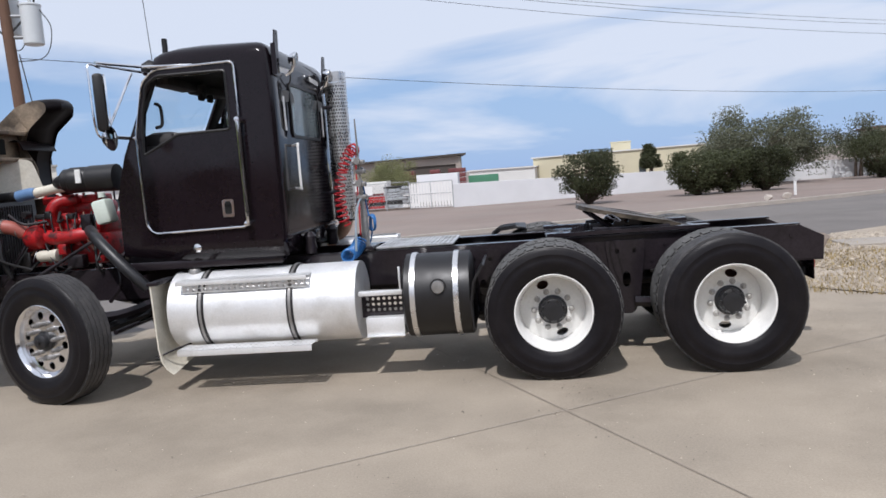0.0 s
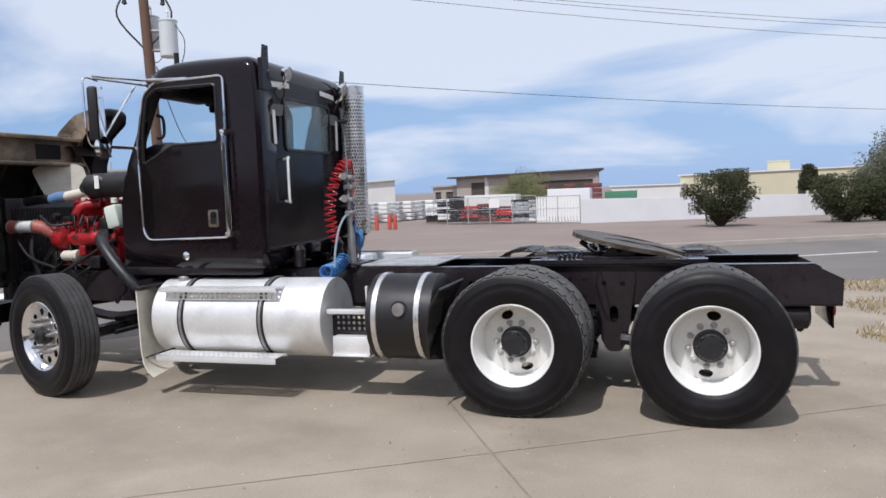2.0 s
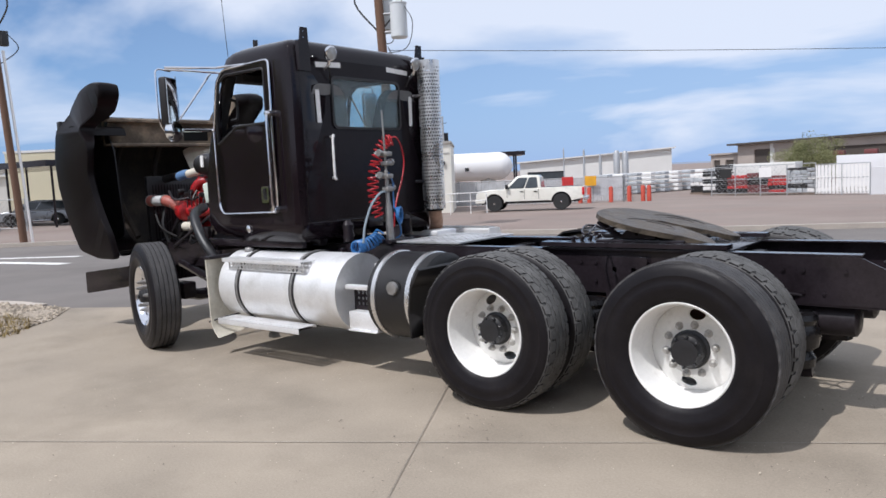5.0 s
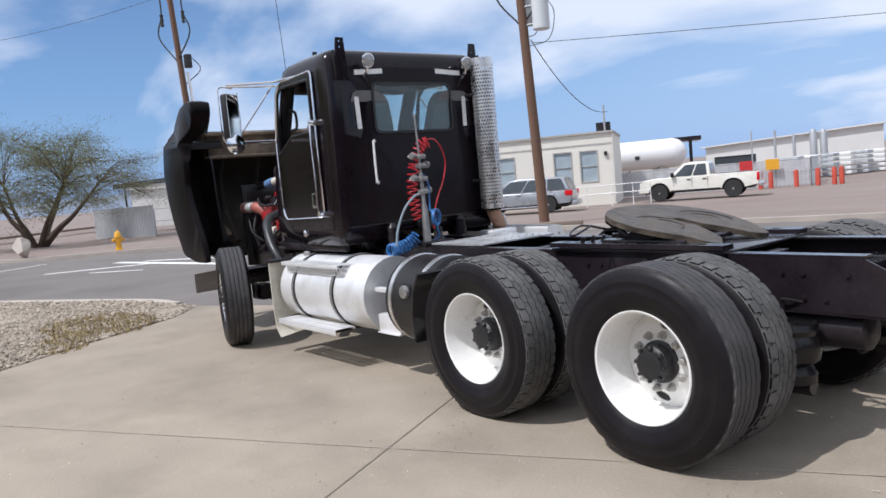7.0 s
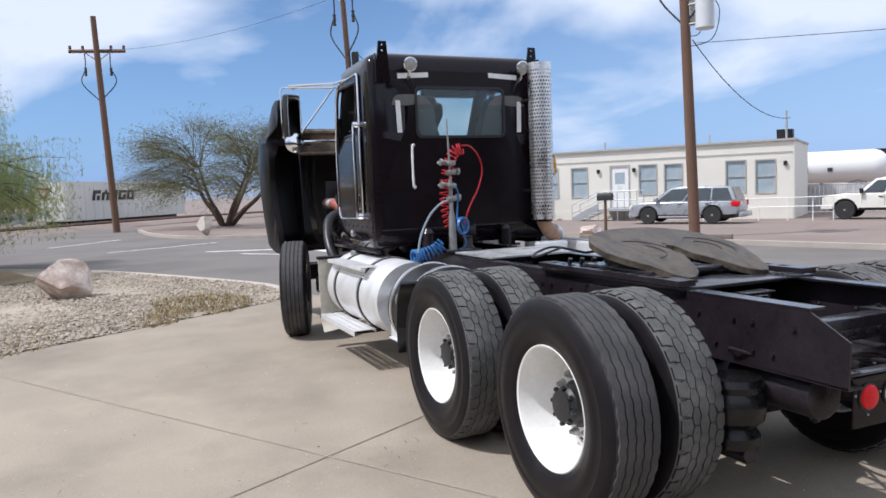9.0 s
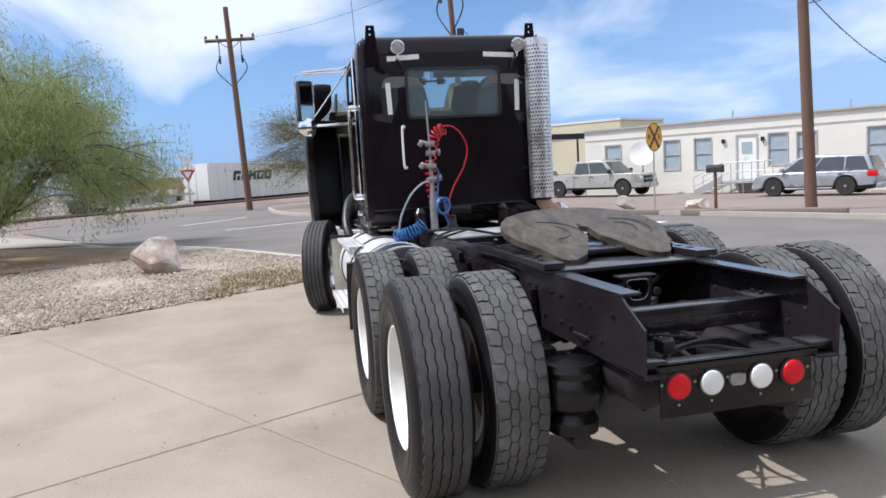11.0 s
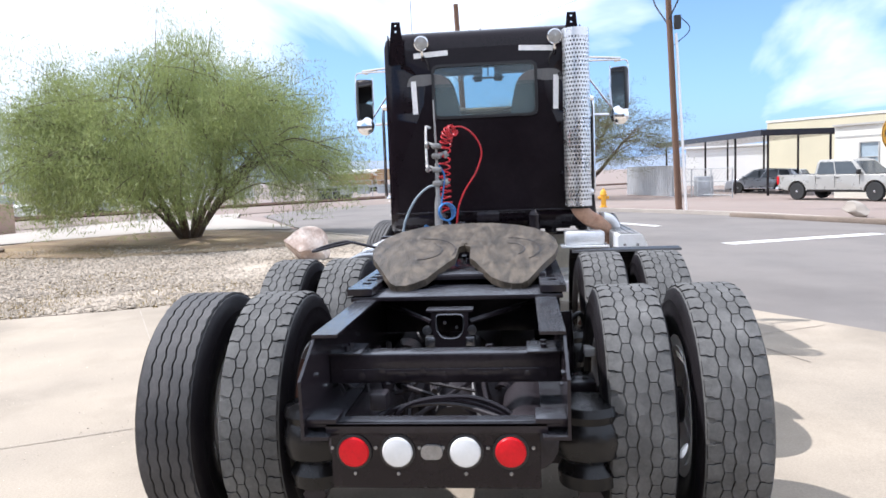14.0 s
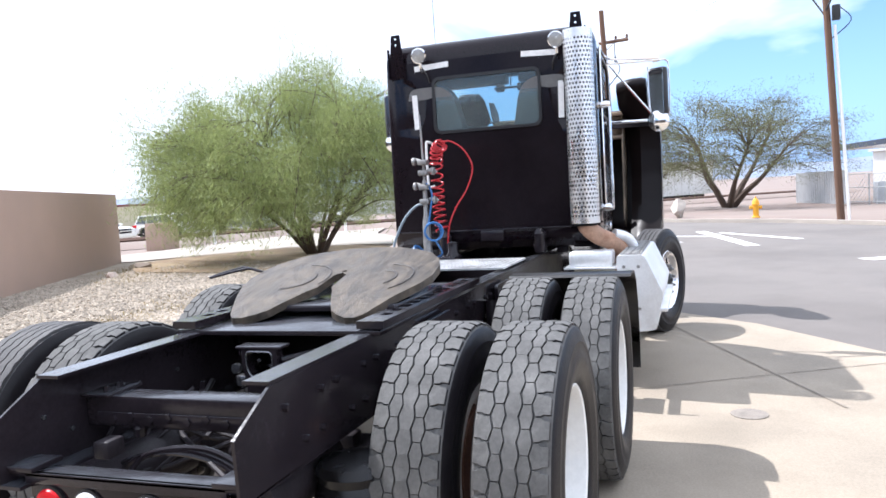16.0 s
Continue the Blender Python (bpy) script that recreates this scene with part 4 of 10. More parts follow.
    box(bm, (1.28, CY + 0.56, 0.68), (1.36, CY + 0.61, 0.72), 0.006, Matrix())
    part("bracket", bm, TAPE, truck, "small white tag on a hose")


build_frame()


def build_fifth_wheel():
    """Tilted coupling plate with the open throat to the rear, on a slotted slide."""
    fw = part("slide_base", box(BM(), (0.22, CY - 0.46, 0.985), (1.55, CY + 0.46, 1.005), 0.004), CHASSIS, truck)
    for side in (1, -1):
        bm = BM()
        holes = [rrect(0.30 + i * 0.105, 0.36 + i * 0.105, -0.022, 0.022, 0.012, 3) for i in range(11)]
        plate(bm, [(0.22, -0.055), (1.55, -0.055), (1.55, 0.055), (0.22, 0.055)], holes, lambda u, v: (u, CY - (0.42 - 0.0) * side + v, 1.012), (0, 0, 0.03))
        part("slide_rail", bm, CHASSIS, fw)
        bm = BM()
        plate(bm, rpoly([(0.74, 1.03), (1.06, 1.03), (0.98, 1.12), (0.90, 1.14), (0.82, 1.12)], 0.02), [ring2(0.90, 1.10, 0.02, n=10)], lambda u, v: (u, CY - 0.33 * side, v), (0, 0.05, 0))
        part("pedestal", bm, CHASSIS, fw)
    # the plate: u runs rearwards, v across
    tilt = radians(12.5)
    def P(u, v, h=0.0):
        return (0.93 + u * math.cos(tilt) + h * math.sin(tilt), CY + v, 1.155 - u * math.sin(tilt) + h * math.cos(tilt))
    loop = [(0.0, 0.030), (0.17, 0.036), (0.23, 0.066), (0.34, 0.112), (0.42, 0.152)]
    right = loop + [(0.455, 0.19), (0.485, 0.24), (0.485, 0.285), (0.455, 0.315), (0.30, 0.385), (0.14, 0.45), (0.03, 0.472), (-0.10, 0.464), (-0.20, 0.43), (-0.30, 0.365), (-0.375, 0.26), (-0.42, 0.14), (-0.432, 0.0)]
    outline = right + [(u, -v) for u, v in reversed(right[:-1])] + [(-0.045, 0.018), (-0.065, 0.0), (-0.045, -0.018)]
    bm = BM()
    plate(bm, outline, [], lambda u, v: P(u, v), tuple(Vector(P(0, 0, -0.034)) - Vector(P(0, 0, 0))))
    for v in bm.verts:
        u = (v.co.x - 0.93) / math.cos(tilt)
        if u > 0.30:
            v.co.z -= 0.10 * (u - 0.30)
    top = part("plate", bm, GREASE, fw, "greasy worn steel fifth wheel plate", smooth=False)
    # curved wear grooves, slightly proud grease ridges
    for side in (1, -1):
        for r in ((0.10, 0.19) if side > 0 else (0.13, 0.21)):
            bm = BM()
            pts = [P(0.06 + r * math.cos(a), side * 0.22 + 0.85 * r * math.sin(a), 0.001) for a in [radians(70 * (r > 0.2) + 40 * (side > 0) + 14 * i) for i in range(11 if r < 0.2 else 9)]]
            tube(bm, pts, 0.003, 5)
            part("grease_ridge", bm, GREASY, top)
    bm = BM()
    box(bm, (0.62, CY - 0.40, 1.03), (1.25, CY + 0.40, 1.06), 0.01)
    for k in range(7):
        tube(bm, [(0.42 + 0.03 * k, CY - 0.38 + 0.07 * k, 1.0), (0.45 + 0.03 * k, CY - 0.38 + 0.07 * k, 1.075)], 0.014, 8)
    for side in (1, -1):
        tube(bm, [P(-0.33, 0.30 * side, -0.05), (0.80, CY + 0.28 * side, 1.03)], 0.022, 8)
        box(bm, (0.60, CY + 0.2 * side - 0.04, 1.04), (1.2, CY + 0.2 * side + 0.04, 1.085), 0.01)
    part("locking_frame", bm, CHASSIS, fw)
    bm = BM()
    tube(bm, [P(-0.16, -0.36, -0.05), (0.73, 6.36, 1.135), (0.725, 6.20, 1.175)], 0.008, 8)
    tube(bm, smooth_path([(0.725, 6.20, 1.175), (0.70, 6.14, 1.18), (0.72, 6.04, 1.16), (0.76, 5.98, 1.14), (0.785, 6.00, 1.14), (0.77, 6.10, 1.162), (0.745, 6.19, 1.178)], 4), 0.007, 8, closed=True)
    part("release_handle", bm, CHASSIS, fw, "dull steel pull handle loop")


build_fifth_wheel()


def build_deck():
    # chequer-plate deck behind the cab and the drive-wheel front fenders
    bm = BM()
    holes = []
    plate(bm, rrect(-1.26, -0.58, CY - 0.41, CY + 0.41, 0.02, 2), holes, lambda u, v: (u, v, 1.0), (0, 0, 0.012))
    deck = part("deck_plate", bm, DECK, truck, "worn aluminium tread-plate deck")
    studs = BM()
    for i in range(16):
        for j in range(20):
            a = 45 if (i + j) % 2 else -45
            m = Matrix.Translation((-1.22 + i * 0.04, CY - 0.38 + j * 0.04, 1.0125)) @ Matrix.Rotation(radians(a), 4, "Z")
            bmesh.ops.create_cube(studs, size=1, matrix=m @ Matrix.Diagonal((0.026, 0.007, 0.004, 1)))
    part("tread_pattern", studs, DECK, deck, smooth=False)
    for side in (1, -1):
        y0, y1 = CY - 1.26 * side, CY - 0.60 * side
        bm = BM()
        pts = [(-0.385, 0.42), (-0.40, 0.60), (-0.37, 0.78), (-0.29, 0.91)] if side > 0 else [(-0.385, 0.42), (-0.40, 0.60), (-0.37, 0.80), (-0.29, 0.94), (-0.19, 1.005), (-0.04, 1.02), (0.06, 1.015)]
        th = 0.012
        for (ax_, az), (bx, bz) in zip(pts, pts[1:]):
            vs = [bm.verts.new(p) for p in ((ax_, y0, az), (bx, y0, bz), (bx, y1, bz), (ax_, y1, az), (ax_ - th, y0, az + th), (bx - th, y0, bz + th), (bx - th, y1, bz + th), (ax_ - th, y1, az + th))]
            for f in ((0, 1, 2, 3), (4, 7, 6, 5), (0, 4, 5, 1), (2, 6, 7, 3), (1, 5, 6, 2), (0, 3, 7, 4)):
                bm.faces.new([vs[i] for i in f])
        bmesh.ops.remove_doubles(bm, verts=bm.verts, dist=0.001)
        part("quarter_fender", bm, PLASTIC, truck)
    # aluminium step on the far side by the deck
    bm = BM()
    box(bm, (-1.88, CY + 0.655, 0.885), (-1.66, CY + 0.985, 1.006), 0.02)
    box(bm, (-1.90, CY + 0.62, 0.872), (-1.62, CY + 1.02, 0.888), 0.004)
    lathe(bm, [(0.016, 0.0), (0.016, 0.008), (0.0005, 0.008)], (-1.66, CY + 0.82, 0.955), "x", 8)
    part("step_box", bm, ALU, truck, "pale aluminium battery box bracket")


build_deck()


def perforated(bm, a, b, nx, nz, place, r):
    """A strip with rows of round holes."""
    holes = []
    for i in range(nx):
        for j in range(nz):
            u = a[0] + (i + 0.5 + 0.0 * j) * (b[0] - a[0]) / nx
            v = a[1] + (j + 0.5) * (b[1] - a[1]) / nz
            holes.append(ring2(u, v, r, n=8))
    plate(bm, [(a[0], a[1]), (b[0], a[1]), (b[0], b[1]), (a[0], b[1])], holes, place, (0, 0, 0.004))


def build_tanks():
    for side in (1, -1):
        def Y(d):
            return CY - d * side
        if side > 0:
            yc, zc, r = Y(0.765), 0.625, 0.322
            bm = BM()
            x0, x1 = -2.88, -1.33
            lathe(bm, [(0.001, x0 + 0.012), (r - 0.05, x0 + 0.010), (r - 0.012, x0 + 0.003), (r, x0), (r, x0 + 0.02), (r, x1 - 0.02), (r, x1), (r - 0.012, x1 - 0.003), (r - 0.05, x1 - 0.010), (0.001, x1 - 0.012)], (0, yc, zc), "x", 64)
            tank = part("fuel_tank", bm, ALU, truck, "brushed aluminium cylindrical fuel tank")
            for xs in (-2.60, -1.86):
                bm = BM()
                lathe(bm, [(r + 0.001, xs - 0.028), (r + 0.010, xs - 0.026), (r + 0.010, xs + 0.026), (r + 0.001, xs + 0.028)], (0, yc, zc), "x", 64, closed=True)
                s = part("strap", bm, PLASTIC, tank, "black rubber-lined steel strap")
                bm = BM()
                lathe(bm, [(r + 0.010, xs - 0.012), (r + 0.014, xs - 0.010), (r + 0.014, xs + 0.010), (r + 0.010, xs + 0.012)], (0, yc, zc), "x", 64, closed=True)
                part("band", bm, NUT, s)
            # two folded steps with punched grips
            for zs, d0, d1, xa, xb, nm in ((0.895, 0.93, 1.10, -2.78, -1.70, "upper_step"), (0.355, 0.99, 1.19, -2.78, -1.68, "lower_step")):
                bm = BM()
                perforated(bm, (xa, d0), (xb, d1), 24, 3, lambda u, v, z=zs: (u, Y(v), z), 0.013)
                box(bm, (xa, Y(d1), zs - 0.045 if zs < 0.5 else zs - 0.03), (xb, Y(d1 - 0.006), zs + 0.004), 0.002)
                box(bm, (xa, Y(d0), zs - 0.02), (xb, Y(d0 + 0.006), zs + 0.004))
                part(nm, bm, ALU, tank, "punched aluminium step")
            if True:
                bm = BM()
                zz = [(-2.74, 0.80), (-1.72, 0.80), (-1.72, 0.872), (-2.74, 0.872)]
                holes = [ring2(-2.70 + 0.05 * i + 0.0, 0.82 + 0.034 * j + 0.0, 0.017, 0.0145, 8) for i in range(20) for j in range(2)]
                plate(bm, zz, holes, lambda u, v: (u, Y(1.06), v), (0, 0.004 * side, 0))
                part("step_riser", bm, ALU, tank, "punched aluminium step riser")
            for xs in (-2.60, -1.86):
                bm = BM()
                box(bm, (xs - 0.03, Y(0.50), 0.30), (xs + 0.03, Y(0.44), 0.95), 0.006)
                box(bm, (xs - 0.03, Y(1.12), 0.30), (xs + 0.03, Y(0.44), 0.335), 0.006)
                part("tank_bracket", bm, CHASSIS, tank)
            bm = BM()
            lathe(bm, [(0.055, 0.30), (0.055, 0.335), (0.048, 0.345), (0.001, 0.347)], (-2.72, Y(0.82), zc), "z", 20)
            part("filler_cap", bm, NUT, tank)
        else:
            prof = rpoly([(1.05, 1.00), (1.24, 1.00), (1.36, 0.73), (1.31, 0.47), (1.05, 0.44)], 0.02, 2)
            bm = BM()
            plate(bm, prof, [], lambda u, v: (-2.62, CY + u, v), (1.32, 0, 0))
            box(bm, (-2.5, CY + 0.44, 0.5), (-2.2, CY + 1.06, 0.6), 0.01)
            box(bm, (-1.9, CY + 0.44, 0.5), (-1.6, CY + 1.06, 0.6), 0.01)
            bb = part("battery_box", bm, ALU, truck, "pale aluminium battery box with stepped side", smooth=False)
            bm = BM()
            perforated(bm, (-2.58, 1.07), (-1.33, 1.22), 26, 3, lambda u, v: (u, CY + v, 1.006), 0.013)
            part("tread_pad", bm, NUT, bb, "punched grey tread pad")
            bm = BM()
            box(bm, (-2.58, CY + 1.335, 0.60), (-1.29, CY + 1.39, 0.625), 0.006)
            part("lower_step", bm, ALU, bb)
            for yy, zz in ((1.10, 0.92), (1.2, 0.92), (1.2, 0.62), (1.12, 0.55)):
                part("bolt", lathe(BM(), [(0.012, 0.0), (0.012, 0.008), (0.0005, 0.008)], (-1.30, CY + yy, zz), "x", 8), NUT, bb)
        # black tank with steel straps behind it, near side
        if side > 0:
            yb, zb, rb = Y(0.80), 0.645, 0.335
            bm = BM()
            lathe(bm, [(0.001, -0.955), (rb - 0.04, -0.95), (rb, -0.93), (rb, -0.42), (rb - 0.04, -0.40), (0.001, -0.395)], (0, yb, zb), "x", 56)
            tk = part("hydraulic_tank", bm, PLASTIC, truck, "black round tank with bright steel straps")
            for xs in (-0.865, -0.525):
                bm = BM()
                lathe(bm, [(rb, xs - 0.022), (rb + 0.009, xs - 0.02), (rb + 0.009, xs + 0.02), (rb, xs + 0.022)], (0, yb, zb), "x", 56, closed=True)
                part("strap", bm, STAINLESS, tk)
            bm = BM()
            lathe(bm, [(0.052, 0.0), (0.052, -0.02 * side), (0.046, -0.035 * side), (0.001, -0.04 * side)], (-0.66, Y(0.80 + 0.318), 0.745), "y", 20)
            part("filler_cap", bm, NUT, tk, "dull metal filler cap")
            bm = BM()
            lathe(bm, [(0.065, 0.0), (0.065, -0.012 * side), (0.001, -0.013 * side)], (-0.66, Y(0.80 + 0.315), 0.745), "y", 20)
            part("filler_neck", bm, HUB, tk)
        # bracket and step between the tanks
        bm = BM()
        box(bm, (-1.27, Y(1.00), 0.365), (-0.96, Y(0.90), 0.505), 0.004)
        box(bm, (-1.27, Y(1.02), 0.352), (-0.96, Y(0.80), 0.364), 0.002)
        part("lower_cover", bm, ALU, truck, "aluminium cover between the tanks")
        bm = BM()
        box(bm, (-1.325, Y(0.98), 0.68), (-0.96, Y(0.92), 0.715), 0.004)
        box(bm, (-0.99, Y(0.97), 0.70), (-0.975, Y(0.94), 0.90), 0.003)
        part("bracket", bm, ALU, truck, "aluminium bracket")
        bm = BM()
        plate(bm, [(-1.32, 0.49), (-0.96, 0.49), (-0.96, 0.70), (-1.32, 0.70)], [ring2(-1.27 + 0.045 * i, 0.55 + 0.045 * j, 0.014, n=8) for i in range(7) for j in range(3)], lambda u, v: (u, Y(0.88), v), (0, 0.005 * side, 0))
        part("mesh_panel", bm, CHASSIS, truck, "black punched panel")
        # mud flap ahead of the tank
        bm = BM()
        prof = [(0.90, -2.96), (0.75, -2.955), (0.55, -2.95), (0.38, -2.945), (0.27, -2.93), (0.20, -2.89), (0.16, -2.84)]
        prev = None
        for z, x in prof:
            w = 0.0 if z > 0.3 else (0.3 - z) * 0.8
            row = [bm.verts.new((x - 0.07 * (1 - abs(k - 2) / 2) * 0.0 + 0.02 * k * 0 , Y(1.15 - 0.165 * k), z + (0.02 * k if z < 0.3 else 0))) for k in range(5)]
            if prev:
                for k in range(4):
                    bm.faces.new((prev[k], prev[k + 1], row[k + 1], row[k]))
            prev = row
        ext = bmesh.ops.extrude_face_region(bm, geom=bm.faces[:])
        bmesh.ops.translate(bm, vec=(-0.012, 0, 0), verts=[v for v in ext["geom"] if isinstance(v, bmesh.types.BMVert)])
        part("mud_flap", bm, CREAM, truck, "dirty cream plastic mud flap")
        bm = BM()
        box(bm, (-2.99, Y(1.16), 0.885), (-2.90, Y(0.46), 0.915), 0.006)
        part("flap_bar", bm, CHASSIS, truck)
        bm = BM()
        tube(bm, smooth_path([(-2.98, Y(1.15), 0.30), (-2.8, Y(1.0), 0.36), (-2.5, Y(0.6), 0.42)]), 0.008, 6)
        part("flap_bar", bm, CHASSIS, truck)


build_tanks()


# ---- the cab ----
def half_width(x):
    return 0.885 - 0.045 * max(0.0, min(1.0, (-1.95 - x) / 1.4))


def front_x(z):
    if z <= 1.86:
        return -3.36
    return -3.30 + (z - 1.86) * 0.36 / 0.78


def side_y(x, side=1):
    return CY - side * half_width(x)


def build_cab():
    cab = part("cab_shell_base", box(BM(), (-3.34, CY - 0.80, 1.05), (-1.93, CY + 0.80, 1.09), 0.01), INTERIOR, truck)
    cab.name = "cab_floor"
    rear = -1.90
    zs = [1.04, 1.19, 1.30, 1.60, 1.94, 2.02, 2.08, 2.30, 2.47, 2.55, 2.60, 2.66]
    cap = [(2.715, 0.012), (2.752, 0.045), (2.776, 0.10), (2.79, 0.20), (2.80, 0.40)]
    # the loop round the cab as (fraction along, kind)
    side_x = [-1.99, -2.14, -2.27, -2.52, -2.74, -2.90, -3.04]

    def loop(z, inset):
        xf = front_x(min(z, 2.66)) + inset * 1.6
        pts = []
        rr = 0.09
        xr = rear - inset * 0.8 - max(0, z - 2.4) * 0.06

        def side(s):
            row = []
            for x in side_x:
                xx = max(x, xf + 0.09)
                if inset > 0:
                    t = (x - side_x[-1]) / (side_x[0] - side_x[-1])
                    xx = (xf + 0.09) + t * (xr - 0.09 - xf - 0.09)
                row.append((xx, CY - s * (half_width(xx) - inset)))
            return row
        left, rgt = side(1), side(-1)
        hw_r = half_width(rear) - inset
        hw_f = half_width(xf) - inset - 0.03
        # rear face, from right to left
        pts += [(xr - 0.028, CY + hw_r - 0.012), (xr - 0.006, CY + hw_r - 0.04), (xr, CY + hw_r - 0.09)]
        for y in (0.46, 0.15, -0.15, -0.44):
            pts.append((xr, CY + y * (hw_r / 0.885)))
        pts += [(xr, CY - hw_r + 0.09), (xr - 0.006, CY - hw_r + 0.04), (xr - 0.028, CY - hw_r + 0.012)]
        pts += left
        pts += [(xf + 0.03, CY - hw_f - 0.005), (xf, CY - hw_f + 0.06)]
        for y in (-0.66, -0.03, 0.03, 0.66):
            pts.append((xf - 0.05 * (1 - abs(y) / 0.8), CY + y * (hw_f / 0.80)))
        pts += [(xf, CY + hw_f - 0.06), (xf + 0.03, CY + hw_f + 0.005)]
        pts += rgt[::-1]
        return pts
    bm = BM()
    rows = []
    for z in zs:
        rows.append([bm.verts.new((x, y, z)) for x, y in loop(z, 0.0)])
    for z, ins in cap:
        rows.append([bm.verts.new((x, y, z + 0.03 * max(0, 1 - abs(x + 2.5) / 0.6) * min(1, ins * 4))) for x, y in loop(z, ins)])
    n = len(rows[0])

    def hole(i, j):
        za, zb = zs[i], zs[i + 1] if i + 1 < len(zs) else 9
        zm = (za + zb) / 2
        a, b = rows[i][j].co, rows[i][(j + 1) % n].co
        cx, cy = (a.x + b.x) / 2, (a.y + b.y) / 2
        if cx > rear - 0.02 and 2.02 < zm < 2.47 and abs(cy - CY) < 0.46:
            return True
        on_side = abs(cy - CY) > 0.80 and -3.045 < cx < -2.26
        if on_side and (2.08 < zm < 2.55 or (cx < -2.74 and 1.94 < zm < 2.55)):
            return True
        if cx < -2.8 and abs(cy - CY) < 0.66 and 1.94 < zm < 2.60 and min(abs(a.y - CY), abs(b.y - CY)) < 0.6:
            return True
        return False
    for i in range(len(rows) - 1):
        for j in range(n):
            if i < len(zs) - 1 and hole(i, j):
                continue
            bm.faces.new((rows[i][j], rows[i][(j + 1) % n], rows[i + 1][(j + 1) % n], rows[i + 1][j]))
    bm.faces.new(rows[-1])
    bmesh.ops.remove_doubles(bm, verts=bm.verts, dist=0.0005)
    shell = part("cab_shell", bm, [BLACK, INTERIOR], truck, "glossy black painted cab")
    sol = shell.modifiers.new("skin", "SOLIDIFY")
    sol.thickness, sol.offset, sol.material_offset = 0.035, -1.0, 1
    # rear window in its rubber frame
    bm = BM()
    plate(bm, rrect(6.362, 7.278, 2.012, 2.482, 0.06), [rrect(6.385, 7.255, 2.035, 2.458, 0.05)], lambda u, v: (-1.905 - max(0, v - 2.4) * 0.06, u, v), (0.022, 0, 0))
    f = part("rear_window", bm, PLASTIC, truck, "black rubber rear window frame")
    bm = BM()
    plate(bm, rrect(6.385, 7.255, 2.025, 2.465, 0.05), [], lambda u, v: (-1.903, u, v), (0.004, 0, 0))
    part("pane", bm, CAB_GLASS, f).visible_shadow = False
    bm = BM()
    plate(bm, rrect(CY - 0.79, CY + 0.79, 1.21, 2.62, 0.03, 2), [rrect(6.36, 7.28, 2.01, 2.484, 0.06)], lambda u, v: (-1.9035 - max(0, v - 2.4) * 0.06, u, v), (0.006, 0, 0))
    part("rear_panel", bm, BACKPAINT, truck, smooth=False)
    # doors with trim, handles, window
    for side in (1, -1):
        def S(u, v, out=0.0):
            return (u, side_y(u, side) - out * side, v)
        wl = rpoly([(-2.275, 2.56), (-2.275, 2.09), (-2.72, 2.085), (-3.035, 1.935), (-3.02, 2.20), (-2.96, 2.50), (-2.86, 2.565)], 0.035)
        dl = rpoly([(-2.195, 2.625), (-2.195, 1.30), (-3.02, 1.285), (-3.075, 1.36), (-3.085, 2.10), (-2.99, 2.52), (-2.88, 2.615)], 0.05)
        bm = BM()
        plate(bm, dl, [wl], lambda u, v: S(u, v, 0.002), (0, -0.012 * side, 0))
        door = part("door", bm, BLACK, truck, "black cab door with chrome edge trim, window down" if side > 0 else "black cab door with chrome edge trim", smooth=False)
        bm = BM()
        tube(bm, [S(u, v, 0.016) for u, v in dl], 0.011, 8, closed=True)
        part("chrome_trim", bm, CHROME, door, "bright chrome door edge moulding")
        bm = BM()
        tube(bm, [S(u, v, 0.012) for u, v in wl], 0.012, 6, closed=True)
        part("window_seal", bm, PLASTIC, door)
        bm = BM()
        plate(bm, wl, [], lambda u, v: S(u, v, -0.004), (0, 0.004 * side, 0))
        if side < 0:
            part("pane", bm, CLEAR, door).visible_shadow = False
        else:
            bm.free()
        bm = BM()
        plate(bm, rrect(-2.405, -2.305, 1.385, 1.53, 0.02), [rrect(-2.385, -2.325, 1.41, 1.505, 0.015)], lambda u, v: S(u, v, 0.014), (0, -0.010 * side, 0))
        hd = part("handle", bm, CHROME, door, "chrome door handle")
        bm = BM()
        box(bm, S(-2.385, 1.40, 0.012), S(-2.325, 1.51, 0.017))
        box(bm, S(-2.375, 1.485, 0.014), S(-2.335, 1.515, 0.032), 0.004)
        # near-black plate colours in the shade of the handle's recess
        part("recess", bm, HOLESHADE, hd)
        # long chrome grab bar
        bm = BM()
        tube(bm, smooth_path([S(-2.20, 2.16, 0.01), S(-2.195, 2.165, 0.06), S(-2.19, 2.13, 0.075), S(-2.185, 1.75, 0.075), S(-2.18, 1.36, 0.075), S(-2.18, 1.325, 0.06), S(-2.185, 1.325, 0.0)], 4), 0.014, 10)
        for v in (2.16, 1.325):
            c = S(-2.19, v, 0.03)
            lathe(bm, [(0.03, 0.03 * side), (0.03, -0.03 * side), (0.02, -0.055 * side), (0.001, -0.058 * side)], c, "y", 16)
        part("grab_handle", bm, CHROME, truck, "chrome grab bar")
        # small hand-hold inside the window
        bm = BM()
        tube(bm, smooth_path([(-2.96, side_y(-2.9, side) + 0.10 * side, 2.16), (-2.93, side_y(-2.9, side) + 0.15 * side, 2.19), (-2.93, side_y(-2.9, side) + 0.15 * side, 2.33), (-2.95, side_y(-2.9, side) + 0.10 * side, 2.36)]), 0.014, 8)
        part("hand_hold", bm, PLASTIC, truck)
